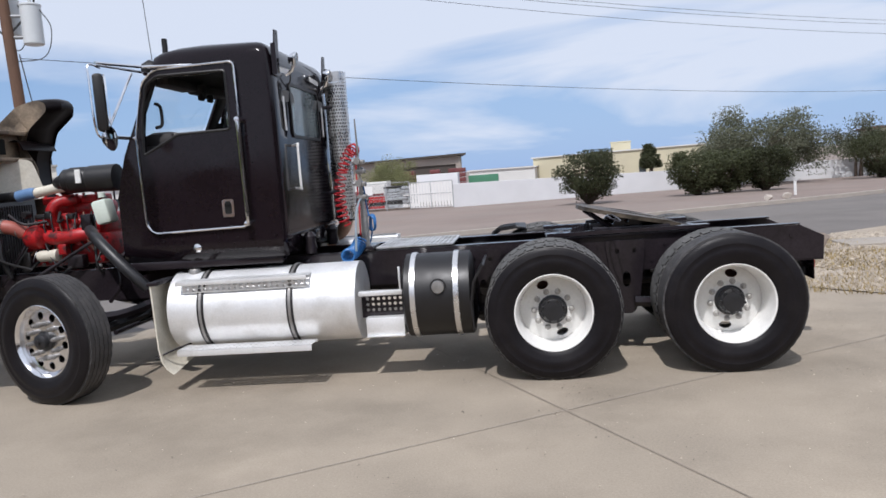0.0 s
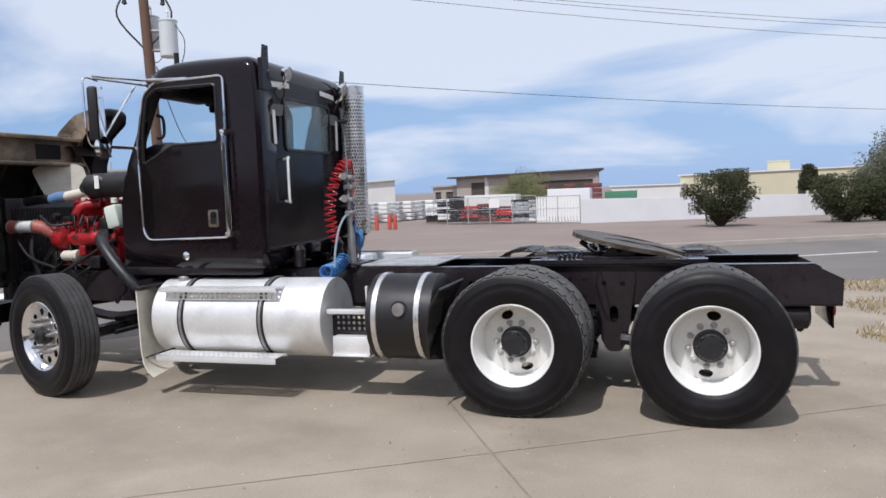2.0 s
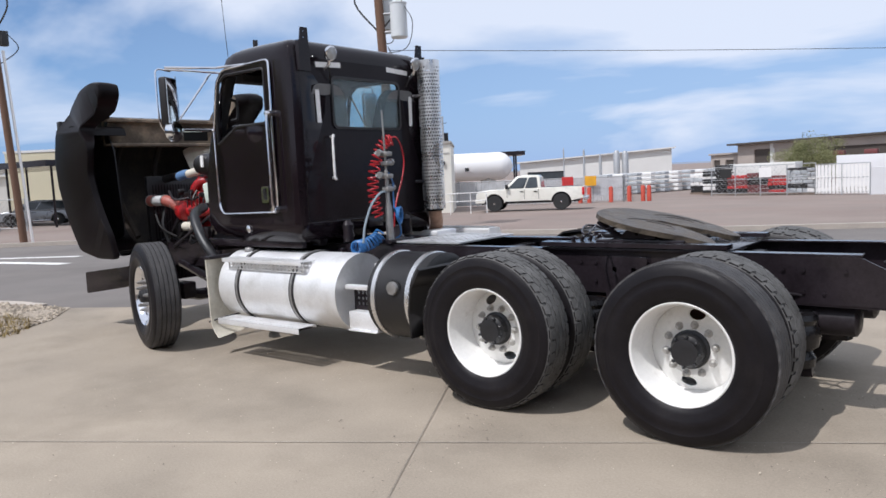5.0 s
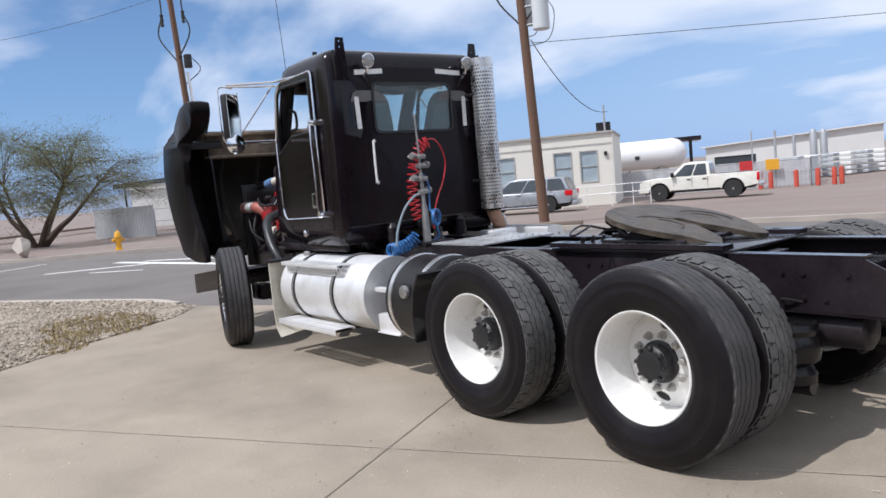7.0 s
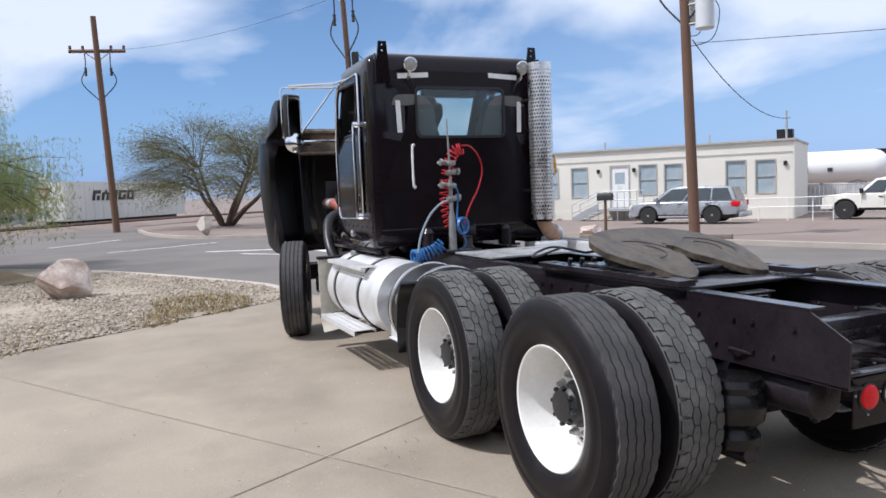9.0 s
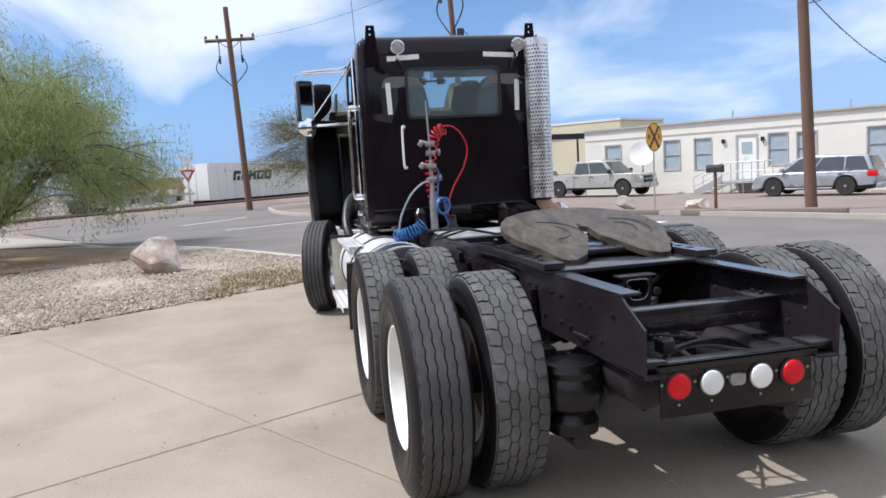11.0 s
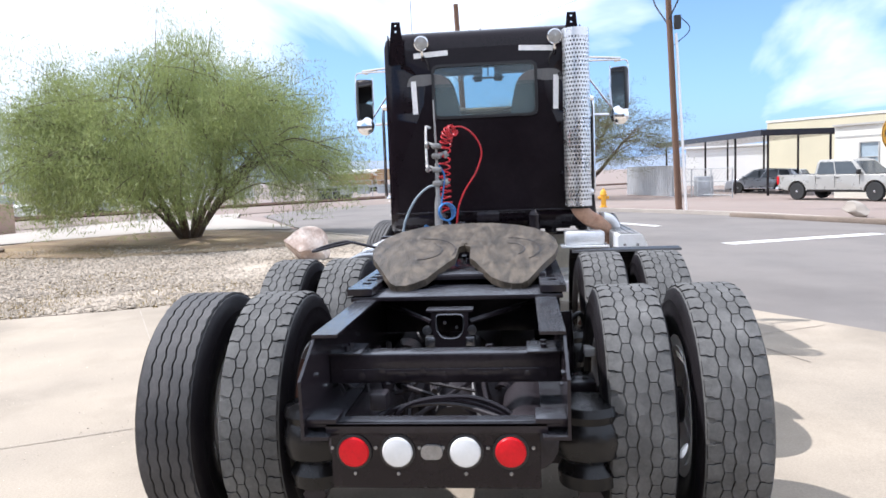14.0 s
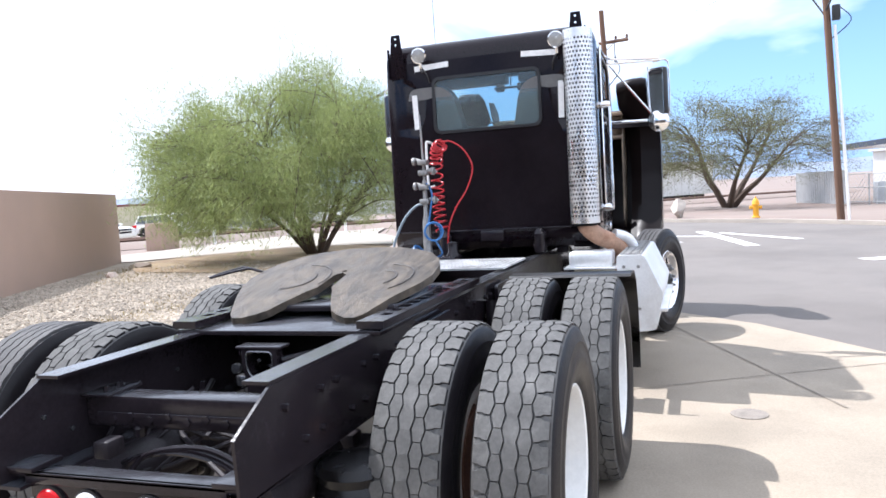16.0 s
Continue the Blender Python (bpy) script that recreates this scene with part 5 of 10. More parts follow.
        # mirror on its brackets
        def O(x, d, z):
            return (x + (0.09 if d > 1 else 0.0), CY - (d + (0.10 if d > 1 else 0.0)) * side, z)
        bm = BM()
        tube(bm, [O(-2.55, 0.86, 2.63), O(-2.95, 0.90, 2.64), O(-3.20, 1.22, 2.63)], 0.012, 8)
        tube(bm, [O(-2.95, 0.84, 2.60), O(-3.20, 1.22, 2.615)], 0.010, 8)
        tube(bm, smooth_path([O(-3.20, 1.16, 2.60), O(-3.22, 1.28, 2.61), O(-3.22, 1.30, 2.50), O(-3.21, 1.29, 2.12), O(-3.20, 1.18, 2.08), O(-3.19, 1.12, 2.20), O(-3.20, 1.12, 2.56)], 5), 0.008, 8)
        tube(bm, [O(-3.20, 1.15, 2.12), O(-3.06, 0.88, 2.60)], 0.010, 8)
        tube(bm, [O(-3.10, 0.84, 2.08), O(-3.18, 1.10, 2.075)], 0.014, 8)
        mir = part("mirror_bracket", bm, CHROME, truck, "chrome mirror bracket")
        bm = BM()
        turn = Matrix.Translation(O(-3.19, 1.205, 2.33)) @ Matrix.Rotation(radians(24 if side > 0 else -30), 4, "Z")
        box(bm, (-0.045, -0.085, -0.215), (0.035, 0.085, 0.215), 0.025, turn)
        mb = part("mirror_case", bm, PLASTIC, mir, "black mirror case")
        bm = BM()
        box(bm, (0.034, -0.072, -0.20), (0.039, 0.072, 0.20), 0.0, turn)
        part("mirror_glass", bm, MIRROR, mir)
        bm = BM()
        c2 = O(-3.15, 1.20, 2.06)
        lathe(bm, [(0.001, -0.06), (0.05, -0.05), (0.085, -0.015), (0.095, 0.0)], c2, "x", 28)
        part("round_mirror_case", bm, CHROME if side > 0 else PLASTIC, mir)
        bm = BM()
        lathe(bm, [(0.095, 0.0), (0.07, 0.010), (0.035, 0.016), (0.001, 0.018)], c2, "x", 28)
        part("round_mirror_glass", bm, MIRROR, mir)
    # windscreen
    bm = BM()
    for s in (-1, 1):
        vs = [bm.verts.new(p) for p in ((front_x(1.95) - 0.045, CY, 1.95), (front_x(1.95) - 0.01, CY + 0.64 * s, 1.95), (front_x(2.60) - 0.01, CY + 0.62 * s, 2.60), (front_x(2.60) - 0.045, CY, 2.60))]
        bm.faces.new(vs)
    part("windscreen", bm, CLEAR, truck).visible_shadow = False
    # back of the cab: tape, grab handle, brackets, work lamps
    for y, z, w, h, t in ((6.205, 2.215, 0.045, 0.30, 2), (7.435, 2.205, 0.045, 0.29, -1.5), (6.36, 2.575, 0.30, 0.045, 3), (7.275, 2.585, 0.30, 0.045, -3)):
        bm = BM()
        box(bm, (-0.002, -w / 2, -h / 2), (0.003, w / 2, h / 2), 0.0, Matrix.Translation((-1.897 - max(0, z - 2.4) * 0.06, y, z)) @ Matrix.Rotation(radians(t), 4, "X"))
        part("tape_strip", bm, TAPE, truck, "white reflective tape strip", smooth=False)
    bm = BM()
    tube(bm, smooth_path([(-1.90, 6.33, 1.94), (-1.845, 6.32, 1.945), (-1.84, 6.30, 1.92), (-1.84, 6.30, 1.60), (-1.845, 6.32, 1.575), (-1.90, 6.33, 1.58)], 4), 0.011, 8)
    part("grab_handle", bm, TAPE, truck, "white painted grab handle")
    for side, y in ((1, 6.065), (-1, 7.575)):
        bm = BM()
        plate(bm, [(y - 0.075, 2.50), (y + 0.075, 2.50), (y + 0.04, 2.86), (y - 0.035, 2.86)], [ring2(y, 2.83, 0.009, n=8), ring2(y, 2.78, 0.009, n=8)], lambda u, v: (-1.90 + (v - 2.5) * 0.06, u, v), (0.012, 0, 0))
        box(bm, (-1.90, y - 0.075 if side > 0 else y + 0.067, 2.50), (-1.86, y - 0.067 if side > 0 else y + 0.075, 2.75))
        part("fairing_bracket", bm, BLACK, truck, "black steel fairing bracket", smooth=False)
        yl = 6.295 if side > 0 else 7.43
        bm = BM()
        lathe(bm, [(0.001, -0.05), (0.035, -0.045), (0.058, -0.015), (0.064, 0.0), (0.064, 0.012), (0.055, 0.016), (0.055, 0.008)], (-1.80, yl, 2.655), "x", 28)
        bmesh.ops.rotate(bm, cent=(-1.80, yl, 2.655), matrix=Matrix.Rotation(radians(12), 3, "Y"), verts=bm.verts)
        tube(bm, [(-1.82, yl, 2.60), (-1.83, yl, 2.56), (-1.885, yl, 2.53)], 0.014, 8)
        wl = part("work_lamp", bm, CHROME, truck, "round chrome work lamp")
        bm = BM()
        lathe(bm, [(0.055, 0.010), (0.03, 0.016), (0.001, 0.018)], (-1.80, yl, 2.655), "x", 24)
        bmesh.ops.rotate(bm, cent=(-1.80, yl, 2.655), matrix=Matrix.Rotation(radians(12), 3, "Y"), verts=bm.verts)
        part("lamp_glass", bm, LAMP_GLASS, wl)
        bm = BM()
        tube(bm, smooth_path([(-1.85, yl, 2.57), (-1.86, yl + 0.04 * side, 2.50), (-1.89, yl + 0.05 * side, 2.44)]), 0.006, 6)
        part("lamp_wire", bm, PLASTIC, wl)
    # rivet line and lower lip, marker lamp and reflectors
    rv = part("rivet", lathe(BM(), [(0.006, 0.0), (0.006, 0.004), (0.0005, 0.005)], (-1.899, CY - 0.80, 1.235), "x", 6), CHASSIS, truck)
    for i in range(1, 22):
        share("rivet", rv, truck, Matrix.Translation((0, 0.076 * i, 0)))
    bm = BM()
    box(bm, (-1.91, CY - 0.82, 1.185), (-1.885, CY + 0.82, 1.20), 0.003)
    part("lower_lip", bm, CHASSIS, truck)
    for side in (1, -1):
        bm = BM()
        lathe(bm, [(0.035, 0.0), (0.035, -0.012 * side), (0.02, -0.022 * side), (0.001, -0.024 * side)], (-2.66, side_y(-2.66, side), 1.145), "y", 16)
        part("cab_mount_cap", bm, CHROME, truck)
        bolt = part("cab_bolt", lathe(BM(), [(0.009, 0.0), (0.009, -0.006 * side), (0.0005, -0.007 * side)], (-2.95, side_y(-2.9, side), 1.215), "y", 6), CHASSIS, truck)
        for i in range(1, 7):
            share("cab_bolt", bolt, truck, Matrix.Translation((0.16 * i, side_y(-2.9 + 0.15 * i, side) - side_y(-2.9, side), 0.01 * (i % 2))))
    # visor edge and aerials on the roof
    bm = BM()
    tube(bm, [(-2.98, CY - 0.39, 2.66), (-2.98, CY - 0.39, 2.95)], 0.024, 10)
    part("roof_marker", bm, PLASTIC, truck)
    bm = BM()
    tube(bm, [(-2.93, CY - 0.75, 2.62), (-2.98, CY - 0.78, 3.9)], 0.003, 5)
    part("aerial", bm, PLASTIC, truck)
    bm = BM()
    lathe(bm, [(0.001, -0.07), (0.05, -0.06), (0.075, 0.0), (0.05, 0.06), (0.001, 0.07)], (-3.0, CY - 0.66, 2.66), "x", 16)
    part("marker_lamp", bm, PLASTIC, truck)
    # cab interior: dash, wheel, seats, ornament
    bm = BM()
    box(bm, (-3.28, CY - 0.76, 1.45), (-2.86, CY + 0.76, 2.03), 0.08)
    box(bm, (-3.10, CY - 0.72, 1.95), (-2.84, CY - 0.14, 2.13), 0.06)
    box(bm, (-3.16, CY - 0.70, 1.95), (-2.98, CY + 0.70, 2.11), 0.05)
    part("dashboard", bm, INTERIOR, truck)
    bm = BM()
    box(bm, (-2.842, CY - 0.69, 1.965), (-2.834, CY - 0.17, 2.115), 0.003)
    bezel = part("gauge_panel", bm, TRIMG, truck, "grey instrument panel")
    for i in range(6):
        for k, z in enumerate((2.072, 2.000)):
            c = (-2.834, CY - 0.645 + 0.085 * i, z)
            part("gauge", lathe(BM(), [(0.030, 0.0), (0.030, 0.008), (0.026, 0.010), (0.026, 0.006), (0.001, 0.006)], c, "x", 16), NUT if (i + k) % 3 else PLASTIC, bezel)
    bm = BM()
    wc, wn = Vector((-2.72, CY - 0.42, 1.98)), Matrix.Rotation(radians(-35), 4, "Y")
    tube(bm, [wc + wn @ Vector((0.22 * math.cos(a), 0.22 * math.sin(a), 0)) for a in [i * math.tau / 28 for i in range(28)]], 0.016, 8, closed=True)
    for a in (0.4, 2.5, 4.7):
        tube(bm, [wc + wn @ Vector((0, 0, -0.02)), wc + wn @ Vector((0.21 * math.cos(a), 0.21 * math.sin(a), 0))], 0.012, 6)
    tube(bm, [wc, wc + wn @ Vector((0, 0, -0.35))], 0.03, 10)
    part("steering_wheel", bm, SEAT, truck)
    for yy in (-0.45, 0.45):
        bm = BM()
        box(bm, (-2.55, CY + yy - 0.25, 1.42), (-2.05, CY + yy + 0.25, 1.62), 0.06)
        bm2 = Matrix.Translation((-2.06, CY + yy, 1.60)) @ Matrix.Rotation(radians(8), 4, "Y")
        o = 1 if yy > 0 else -1
        plate(bm, rpoly([(-0.24, 0.0), (0.24, 0.0), (0.235, 0.45), (0.20 + 0.03 * o, 0.74), (0.13 + 0.06 * o, 0.82), (-0.13 + 0.06 * o, 0.82), (-0.20 + 0.03 * o, 0.74), (-0.235, 0.45)], 0.08), [], lambda u, v: bm2 @ Vector((-0.06, u, v)), bm2.to_3x3() @ Vector((0.12, 0, 0)))
        part("seat", bm, SEAT, truck)
    bm = BM()
    box(bm, (-2.83, CY - 0.16, 2.455), (-2.81, CY + 0.16, 2.475), 0.004)
    for s in (-1, 1):
        box(bm, (-2.84, CY + 0.10 * s - 0.04, 2.43), (-2.80, CY + 0.10 * s + 0.04, 2.50), 0.01)
    tube(bm, [(-2.82, CY, 2.48), (-2.82, CY, 2.60)], 0.006, 6)
    part("radio_bracket", bm, INTERIOR, truck)
    for s in (-1, 1):
        bm = BM()
        box(bm, (-3.02, CY + 0.36 * s - 0.30, 2.52), (-2.86, CY + 0.36 * s + 0.30, 2.60), 0.015)
        part("sun_visor", bm, INTERIOR, truck)


build_cab()


def build_stack():
    """Perforated exhaust guard behind the far corner of the cab, with its rusty elbow."""
    cx, cy, r, z0, z1 = -1.775, 7.60, 0.112, 1.22, 2.70
    bm = BM()
    n, rows = 26, 44
    hole = 0.55
    dz = (z1 - z0) / rows
    verts = {}
    def V(i, j):
        k = (i % (n * 2), j)
        if k not in verts:
            a = k[0] * math.tau / (n * 2)
            verts[k] = bm.verts.new((cx + r * math.cos(a), cy + r * math.sin(a), z0 + j * dz / 2))
        return verts[k]
    for j in range(rows * 2):
        for i in range(n * 2):
            row, colm = j // 2, (i + (j // 2 % 2)) // 2
            if j % 2 == 1 and (i + row) % 2 == 0 and 2 < j < rows * 2 - 3:
                continue
            bm.faces.new((V(i, j), V(i + 1, j), V(i + 1, j + 1), V(i, j + 1)))
    st = part("exhaust_guard", bm, STAINLESS, truck, "tall perforated stainless exhaust guard", smooth=True)
    bm = BM()
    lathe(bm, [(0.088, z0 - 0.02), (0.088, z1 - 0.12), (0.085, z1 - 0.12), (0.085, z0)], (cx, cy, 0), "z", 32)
    # muffler coloured near-black for the shade inside the guard
    part("muffler", bm, HOLESHADE, st)
    for z in (1.50, 2.35):
        part("stack_clamp", tube(BM(), [(cx, cy - 0.08, z), (-1.90, cy - 0.13, z)], 0.02, 8), CHASSIS, st)
    bm = BM()
    tube(bm, smooth_path([(cx, cy, 1.26), (cx - 0.005, cy + 0.01, 1.19), (cx - 0.06, cy + 0.09, 1.11), (cx - 0.14, cy + 0.19, 1.05), (cx - 0.21, cy + 0.245, 0.97), (cx - 0.23, cy + 0.255, 0.86), (cx - 0.23, cy + 0.255, 0.70)], 6), 0.068, 20)
    part("exhaust_elbow", bm, RUST, st, "rust-brown exhaust elbow pipe")
    bm = BM()
    tube(bm, smooth_path([(cx - 0.12, cy + 0.20, 1.12), (cx - 0.19, cy + 0.29, 1.08), (cx - 0.23, cy + 0.335, 1.0), (cx - 0.24, cy + 0.34, 0.86)], 6), 0.042, 16)
    part("heat_shield", bm, ALU, st, "bright curved heat shield")


build_stack()


def coil(centre_path, r, turns, n=14):
    P = smooth_path(centre_path, 8)
    out = []
    m = turns * n
    for i in range(m + 1):
        t = i / m * (len(P) - 1)
        a = int(min(t, len(P) - 2))
        p = P[a].lerp(P[a + 1], t - a)
        way = (P[a + 1] - P[a]).normalized()
        s, u = frame_of(way)
        w = i / n * math.tau
        out.append(p + r * (math.cos(w) * s + math.sin(w) * u))
    return out


def build_air_lines():
    px, py = -1.345, 6.44
    bm = BM()
    tube(bm, [(px, py, 1.0), (px, py, 1.30), (px - 0.005, py, 1.36), (px - 0.01, py, 1.62)], [0.036, 0.030, 0.019, 0.016], 12)
    tube(bm, [(px - 0.01, py, 1.62), (px - 0.012, py - 0.004, 1.9), (px - 0.014, py - 0.012, 2.13)], [0.010, 0.009, 0.006], 8)
    post = part("hose_post", bm, NUT, truck, "grey steel hose post")
    for z, w in ((1.44, 1), (1.55, -1), (1.66, 1), (1.74, -1)):
        bm = BM()
        box(bm, (px - 0.04, py - 0.035, z), (px + 0.04, py + 0.04, z + 0.04), 0.01)
        tube(bm, [(px, py, z + 0.02), (px - 0.03, py + 0.07 * w, z + 0.045), (px - 0.05, py + 0.085 * w, z + 0.02)], 0.016, 8)
        lathe(bm, [(0.028, -0.012), (0.032, 0.0), (0.028, 0.012), (0.001, 0.014)], (px - 0.01, py + 0.075 * w, z + 0.03), "y", 12)
        part("glad_hand", bm, NUT, post, "dull metal hose coupling")
    bm = BM()
    tube(bm, coil([(-1.40, 6.58, 1.885), (-1.44, 6.53, 1.86), (-1.50, 6.495, 1.74), (-1.55, 6.48, 1.55), (-1.55, 6.48, 1.38), (-1.53, 6.50, 1.22)], 0.047, 17), 0.0068, 6)
    tube(bm, smooth_path([(-1.39, 6.575, 1.91), (-1.41, 6.66, 1.905), (-1.44, 6.75, 1.83), (-1.46, 6.80, 1.70), (-1.45, 6.75, 1.54), (-1.43, 6.66, 1.40), (-1.42, 6.60, 1.26), (-1.42, 6.58, 1.12)], 8), 0.007, 6)
    part("red_hose", bm, RED_COIL, post, "coiled red air hose")
    bm = BM()
    tube(bm, coil([(-1.44, 6.10, 0.985), (-1.44, 6.16, 0.99), (-1.42, 6.22, 1.0), (-1.40, 6.30, 1.03), (-1.38, 6.36, 1.08)], 0.052, 11), 0.0085, 6)
    tube(bm, coil([(-1.31, 6.50, 1.225), (-1.30, 6.51, 1.228), (-1.28, 6.52, 1.228)], 0.070, 4, 20), 0.0075, 6)
    tube(bm, smooth_path([(-1.31, 6.47, 1.29), (-1.33, 6.49, 1.42), (-1.34, 6.50, 1.52), (-1.345, 6.46, 1.60)], 6), 0.0075, 6)
    tube(bm, smooth_path([(-1.30, 6.52, 1.16), (-1.33, 6.56, 1.06), (-1.36, 6.50, 1.02)], 6), 0.0075, 6)
    part("blue_hose", bm, BLUE_COIL, post, "coiled blue air hose")
    bm = BM()
    tube(bm, smooth_path([(px, py, 1.44), (-1.36, 6.36, 1.43), (-1.37, 6.25, 1.33), (-1.37, 6.16, 1.16), (-1.37, 6.13, 1.02)], 8), 0.010, 6)
    part("grey_cable", bm, GREY_HOSE, post, "grey electric cable")
    bm = BM()
    lathe(bm, [(0.06, 1.0), (0.06, 1.03), (0.04, 1.06), (0.04, 1.13), (0.001, 1.14)], (-1.42, 6.62, 0), "z", 16)
    box(bm, (-1.45, 6.36, 0.99), (-1.27, 6.68, 1.03), 0.008)
    part("post_base", bm, CHASSIS, post)


build_air_lines()


# ---- hood, engine, front axle ----
def build_hood():
    hood = part("radiator_support", box(BM(), (-5.02, CY - 0.50, 0.70), (-4.96, CY + 0.50, 1.70), 0.01), PLASTIC, truck)
    fin = part("radiator_fin", box(BM(), (-4.955, CY - 0.44, 0.78), (-4.945, CY - 0.434, 1.60)), CHASSIS, hood)
    for i in range(1, 24):
        share("radiator_fin", fin, hood, Matrix.Translation((0, i * 0.037, 0)))
    cres = [(-4.77, 2.70), (-4.75, 2.58), (-4.83, 2.46), (-4.94, 2.36), (-5.05, 2.26), (-5.00, 2.16), (-4.90, 2.06), (-4.90, 1.92), (-4.94, 1.76), (-4.86, 1.50), (-4.72, 1.25), (-4.62, 1.10), (-4.52, 0.84),
            (-4.88, 0.84), (-5.28, 0.91), (-5.38, 1.04), (-5.56, 1.30), (-5.70, 1.61), (-5.74, 1.91), (-5.67, 2.20), (-5.47, 2.48), (-5.20, 2.66), (-4.95, 2.72)]
    far = [(-4.84, 2.68), (-4.83, 2.59), (-4.95, 2.50), (-5.10, 2.38), (-5.23, 2.24), (-5.30, 2.10), (-5.31, 1.90), (-5.27, 1.60), (-5.12, 1.28), (-4.92, 1.02), (-4.70, 0.84)] + cres[13:]
    for side in (1, -1):
        loop = rpoly(cres if side > 0 else far, 0.06, 3)
        def O(x, d, z):
            return (x, CY - d * side, z)
        # fender: side skin and a rolled lip turning inwards, deepest at the hooked tip
        bm = BM()
        cx, cz = -5.1, 1.75
        rings = []
        for d, sc, dx in ((1.15, 0.93, 0), (1.14, 0.985, 0), (1.10, 1.0, 0), (1.0, 1.0, 0), (0.92, 0.99, 0), (0.86, 0.985, -0.05), (0.80, 0.97, -0.10)):
            # the hooked tip is narrower than the body below it
            if side > 0 and d < 0.9:
                continue
            ring = []
            for u, v in loop:
                k = 1.0 if side < 0 else 0.30 + 0.70 * max(0, min(1, (v - 2.0) / 0.35))
                body = max(0.0, min(1.0, (2.42 - v) / 0.16))
                ring.append(bm.verts.new(O(cx + 0.06 + dx + (u - cx) * sc * (0.98 if u > cx else 0.88), 1.11 + 0.11 * body - (1.15 - d) * k, cz + (v - cz) * sc)))
            rings.append(ring)
        n = len(loop)
        for a, b in zip(rings, rings[1:]):
            for k in range(n):
                bm.faces.new((a[k], a[(k + 1) % n], b[(k + 1) % n], b[k]))
        for rim in (rings[:1] if side > 0 else (rings[0], rings[-1])):
            inside = set(rim)
            got = bmesh.ops.triangle_fill(bm, use_beauty=True, use_dissolve=False, edges=[e for e in bm.edges if all(v in inside for v in e.verts)])
            if rim is rings[-1]:
                for f in got["geom"]:
                    if isinstance(f, bmesh.types.BMFace):
                        f.material_index = 1
        bmesh.ops.recalc_face_normals(bm, faces=bm.faces)
        fen = part("fender", bm, [FENDER, DUSTY], truck, "black front fender of the raised hood")
        # the lining that closes the wheel well behind the side skin
        bm = BM()
        rows = []
        for x, z in rpoly([(-4.62, 0.90), (-4.90, 0.90), (-5.20, 0.98), (-5.34, 1.12), (-5.50, 1.36), (-5.60, 1.64), (-5.62, 1.92), (-5.52, 2.16), (-5.30, 2.27), (-5.14, 2.285)], 0.12, 3):
            rows.append([bm.verts.new(O(x if x > cx else cx + (x - cx) * 0.84, d, z)) for d in (1.19, 1.10, 0.98, 0.84, 0.62)])
        rows = rows[4:]
        for ra, rb in zip(rows, rows[1:]):
            for k in range(4):
                bm.faces.new((ra[k], ra[k + 1], rb[k + 1], rb[k]))
        ext = bmesh.ops.extrude_face_region(bm, geom=bm.faces[:])
        bmesh.ops.translate(bm, vec=(-0.012, 0, -0.004), verts=[v for v in ext["geom"] if isinstance(v, bmesh.types.BMVert)])
        part("wheel_well", bm, FENDER, fen, "dark fibreglass wheel well lining")
        # inner wall between fender and nose
        bm = BM()
        wall = rpoly([(-5.60, 2.28), (-5.24, 2.28), (-5.08, 2.0), (-5.06, 1.70), (-5.00, 1.05), (-5.30, 0.95), (-5.60, 1.35), (-5.72, 1.8)], 0.06)
        plate(bm, wall, [], lambda u, v: O(u, 0.795, v), (0, 0.014 * side, 0))
        # near wall gets a black colour for its shade, far wall the lit tan
        part("inner_wall", bm, DUSTY if side < 0 else PLASTIC, fen)
        # cream bracket and fender inside: far one sunlit tan, near one coloured for shade
        bm = BM()
        inside = [(-4.88, 2.60), (-4.97, 2.45), (-5.08, 2.34), (-5.14, 2.24), (-5.07, 2.05), (-5.25, 1.95), (-5.45, 2.2), (-5.30, 2.5), (-5.10, 2.62)]
        plate(bm, inside, [], lambda u, v: O(u - 0.10, 0.79, v), (0, 0.012 * side, 0))
        part("fender_lining", bm, DUSTY if side < 0 else PLASTIC, fen)
        bm = BM()
        plate(bm, rpoly([(0.27, 2.02), (0.44, 2.10), (0.66, 2.06), (0.68, 1.66), (0.34, 1.62)], 0.05), [], lambda u, v: (-5.42 + 0.9 * (u - 0.27) + 0.25 * (2.1 - v), CY + u, v), (0.02, -0.02, 0))
        if side < 0:
            part("splash_panel", bm, CREAM, fen, "dusty cream splash panel")
        else:
            bm.free()
    # the hood's top panel, tipped forwards: a bowed shell closing the front
    bm = BM()
    prof = [(-5.24, 2.37), (-5.36, 2.385), (-5.54, 2.30), (-5.66, 2.10), (-5.74, 1.85), (-5.72, 1.55), (-5.60, 1.25), (-5.42, 0.98), (-5.20, 0.86), (-4.95, 0.84)]
    prev = None
    for x, z in smooth_path([(x, z, 0) for x, z in prof], 3) and [(p[0], p[1]) for p in smooth_path([(x, z, 0) for x, z in prof], 3)]:
        row = []
        for k in range(17):
            t = -1 + k / 8
            bow = (1 - t * t) * 0.16
            row.append(bm.verts.new((x - bow * (1 if z < 2.25 else 0.4), CY + 0.86 * t, z)))
        if prev:
            for k in range(16):
                bm.faces.new((prev[k], prev[k + 1], row[k + 1], row[k]))
        prev = row
    # inner skin takes the shade-darkened copy of the dusty fibreglass
    h = part("hood", bm, [BLACK, HOODSHADE], truck, "black hood tilted forward, dusty inside with shade in its colour")
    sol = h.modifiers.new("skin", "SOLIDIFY")
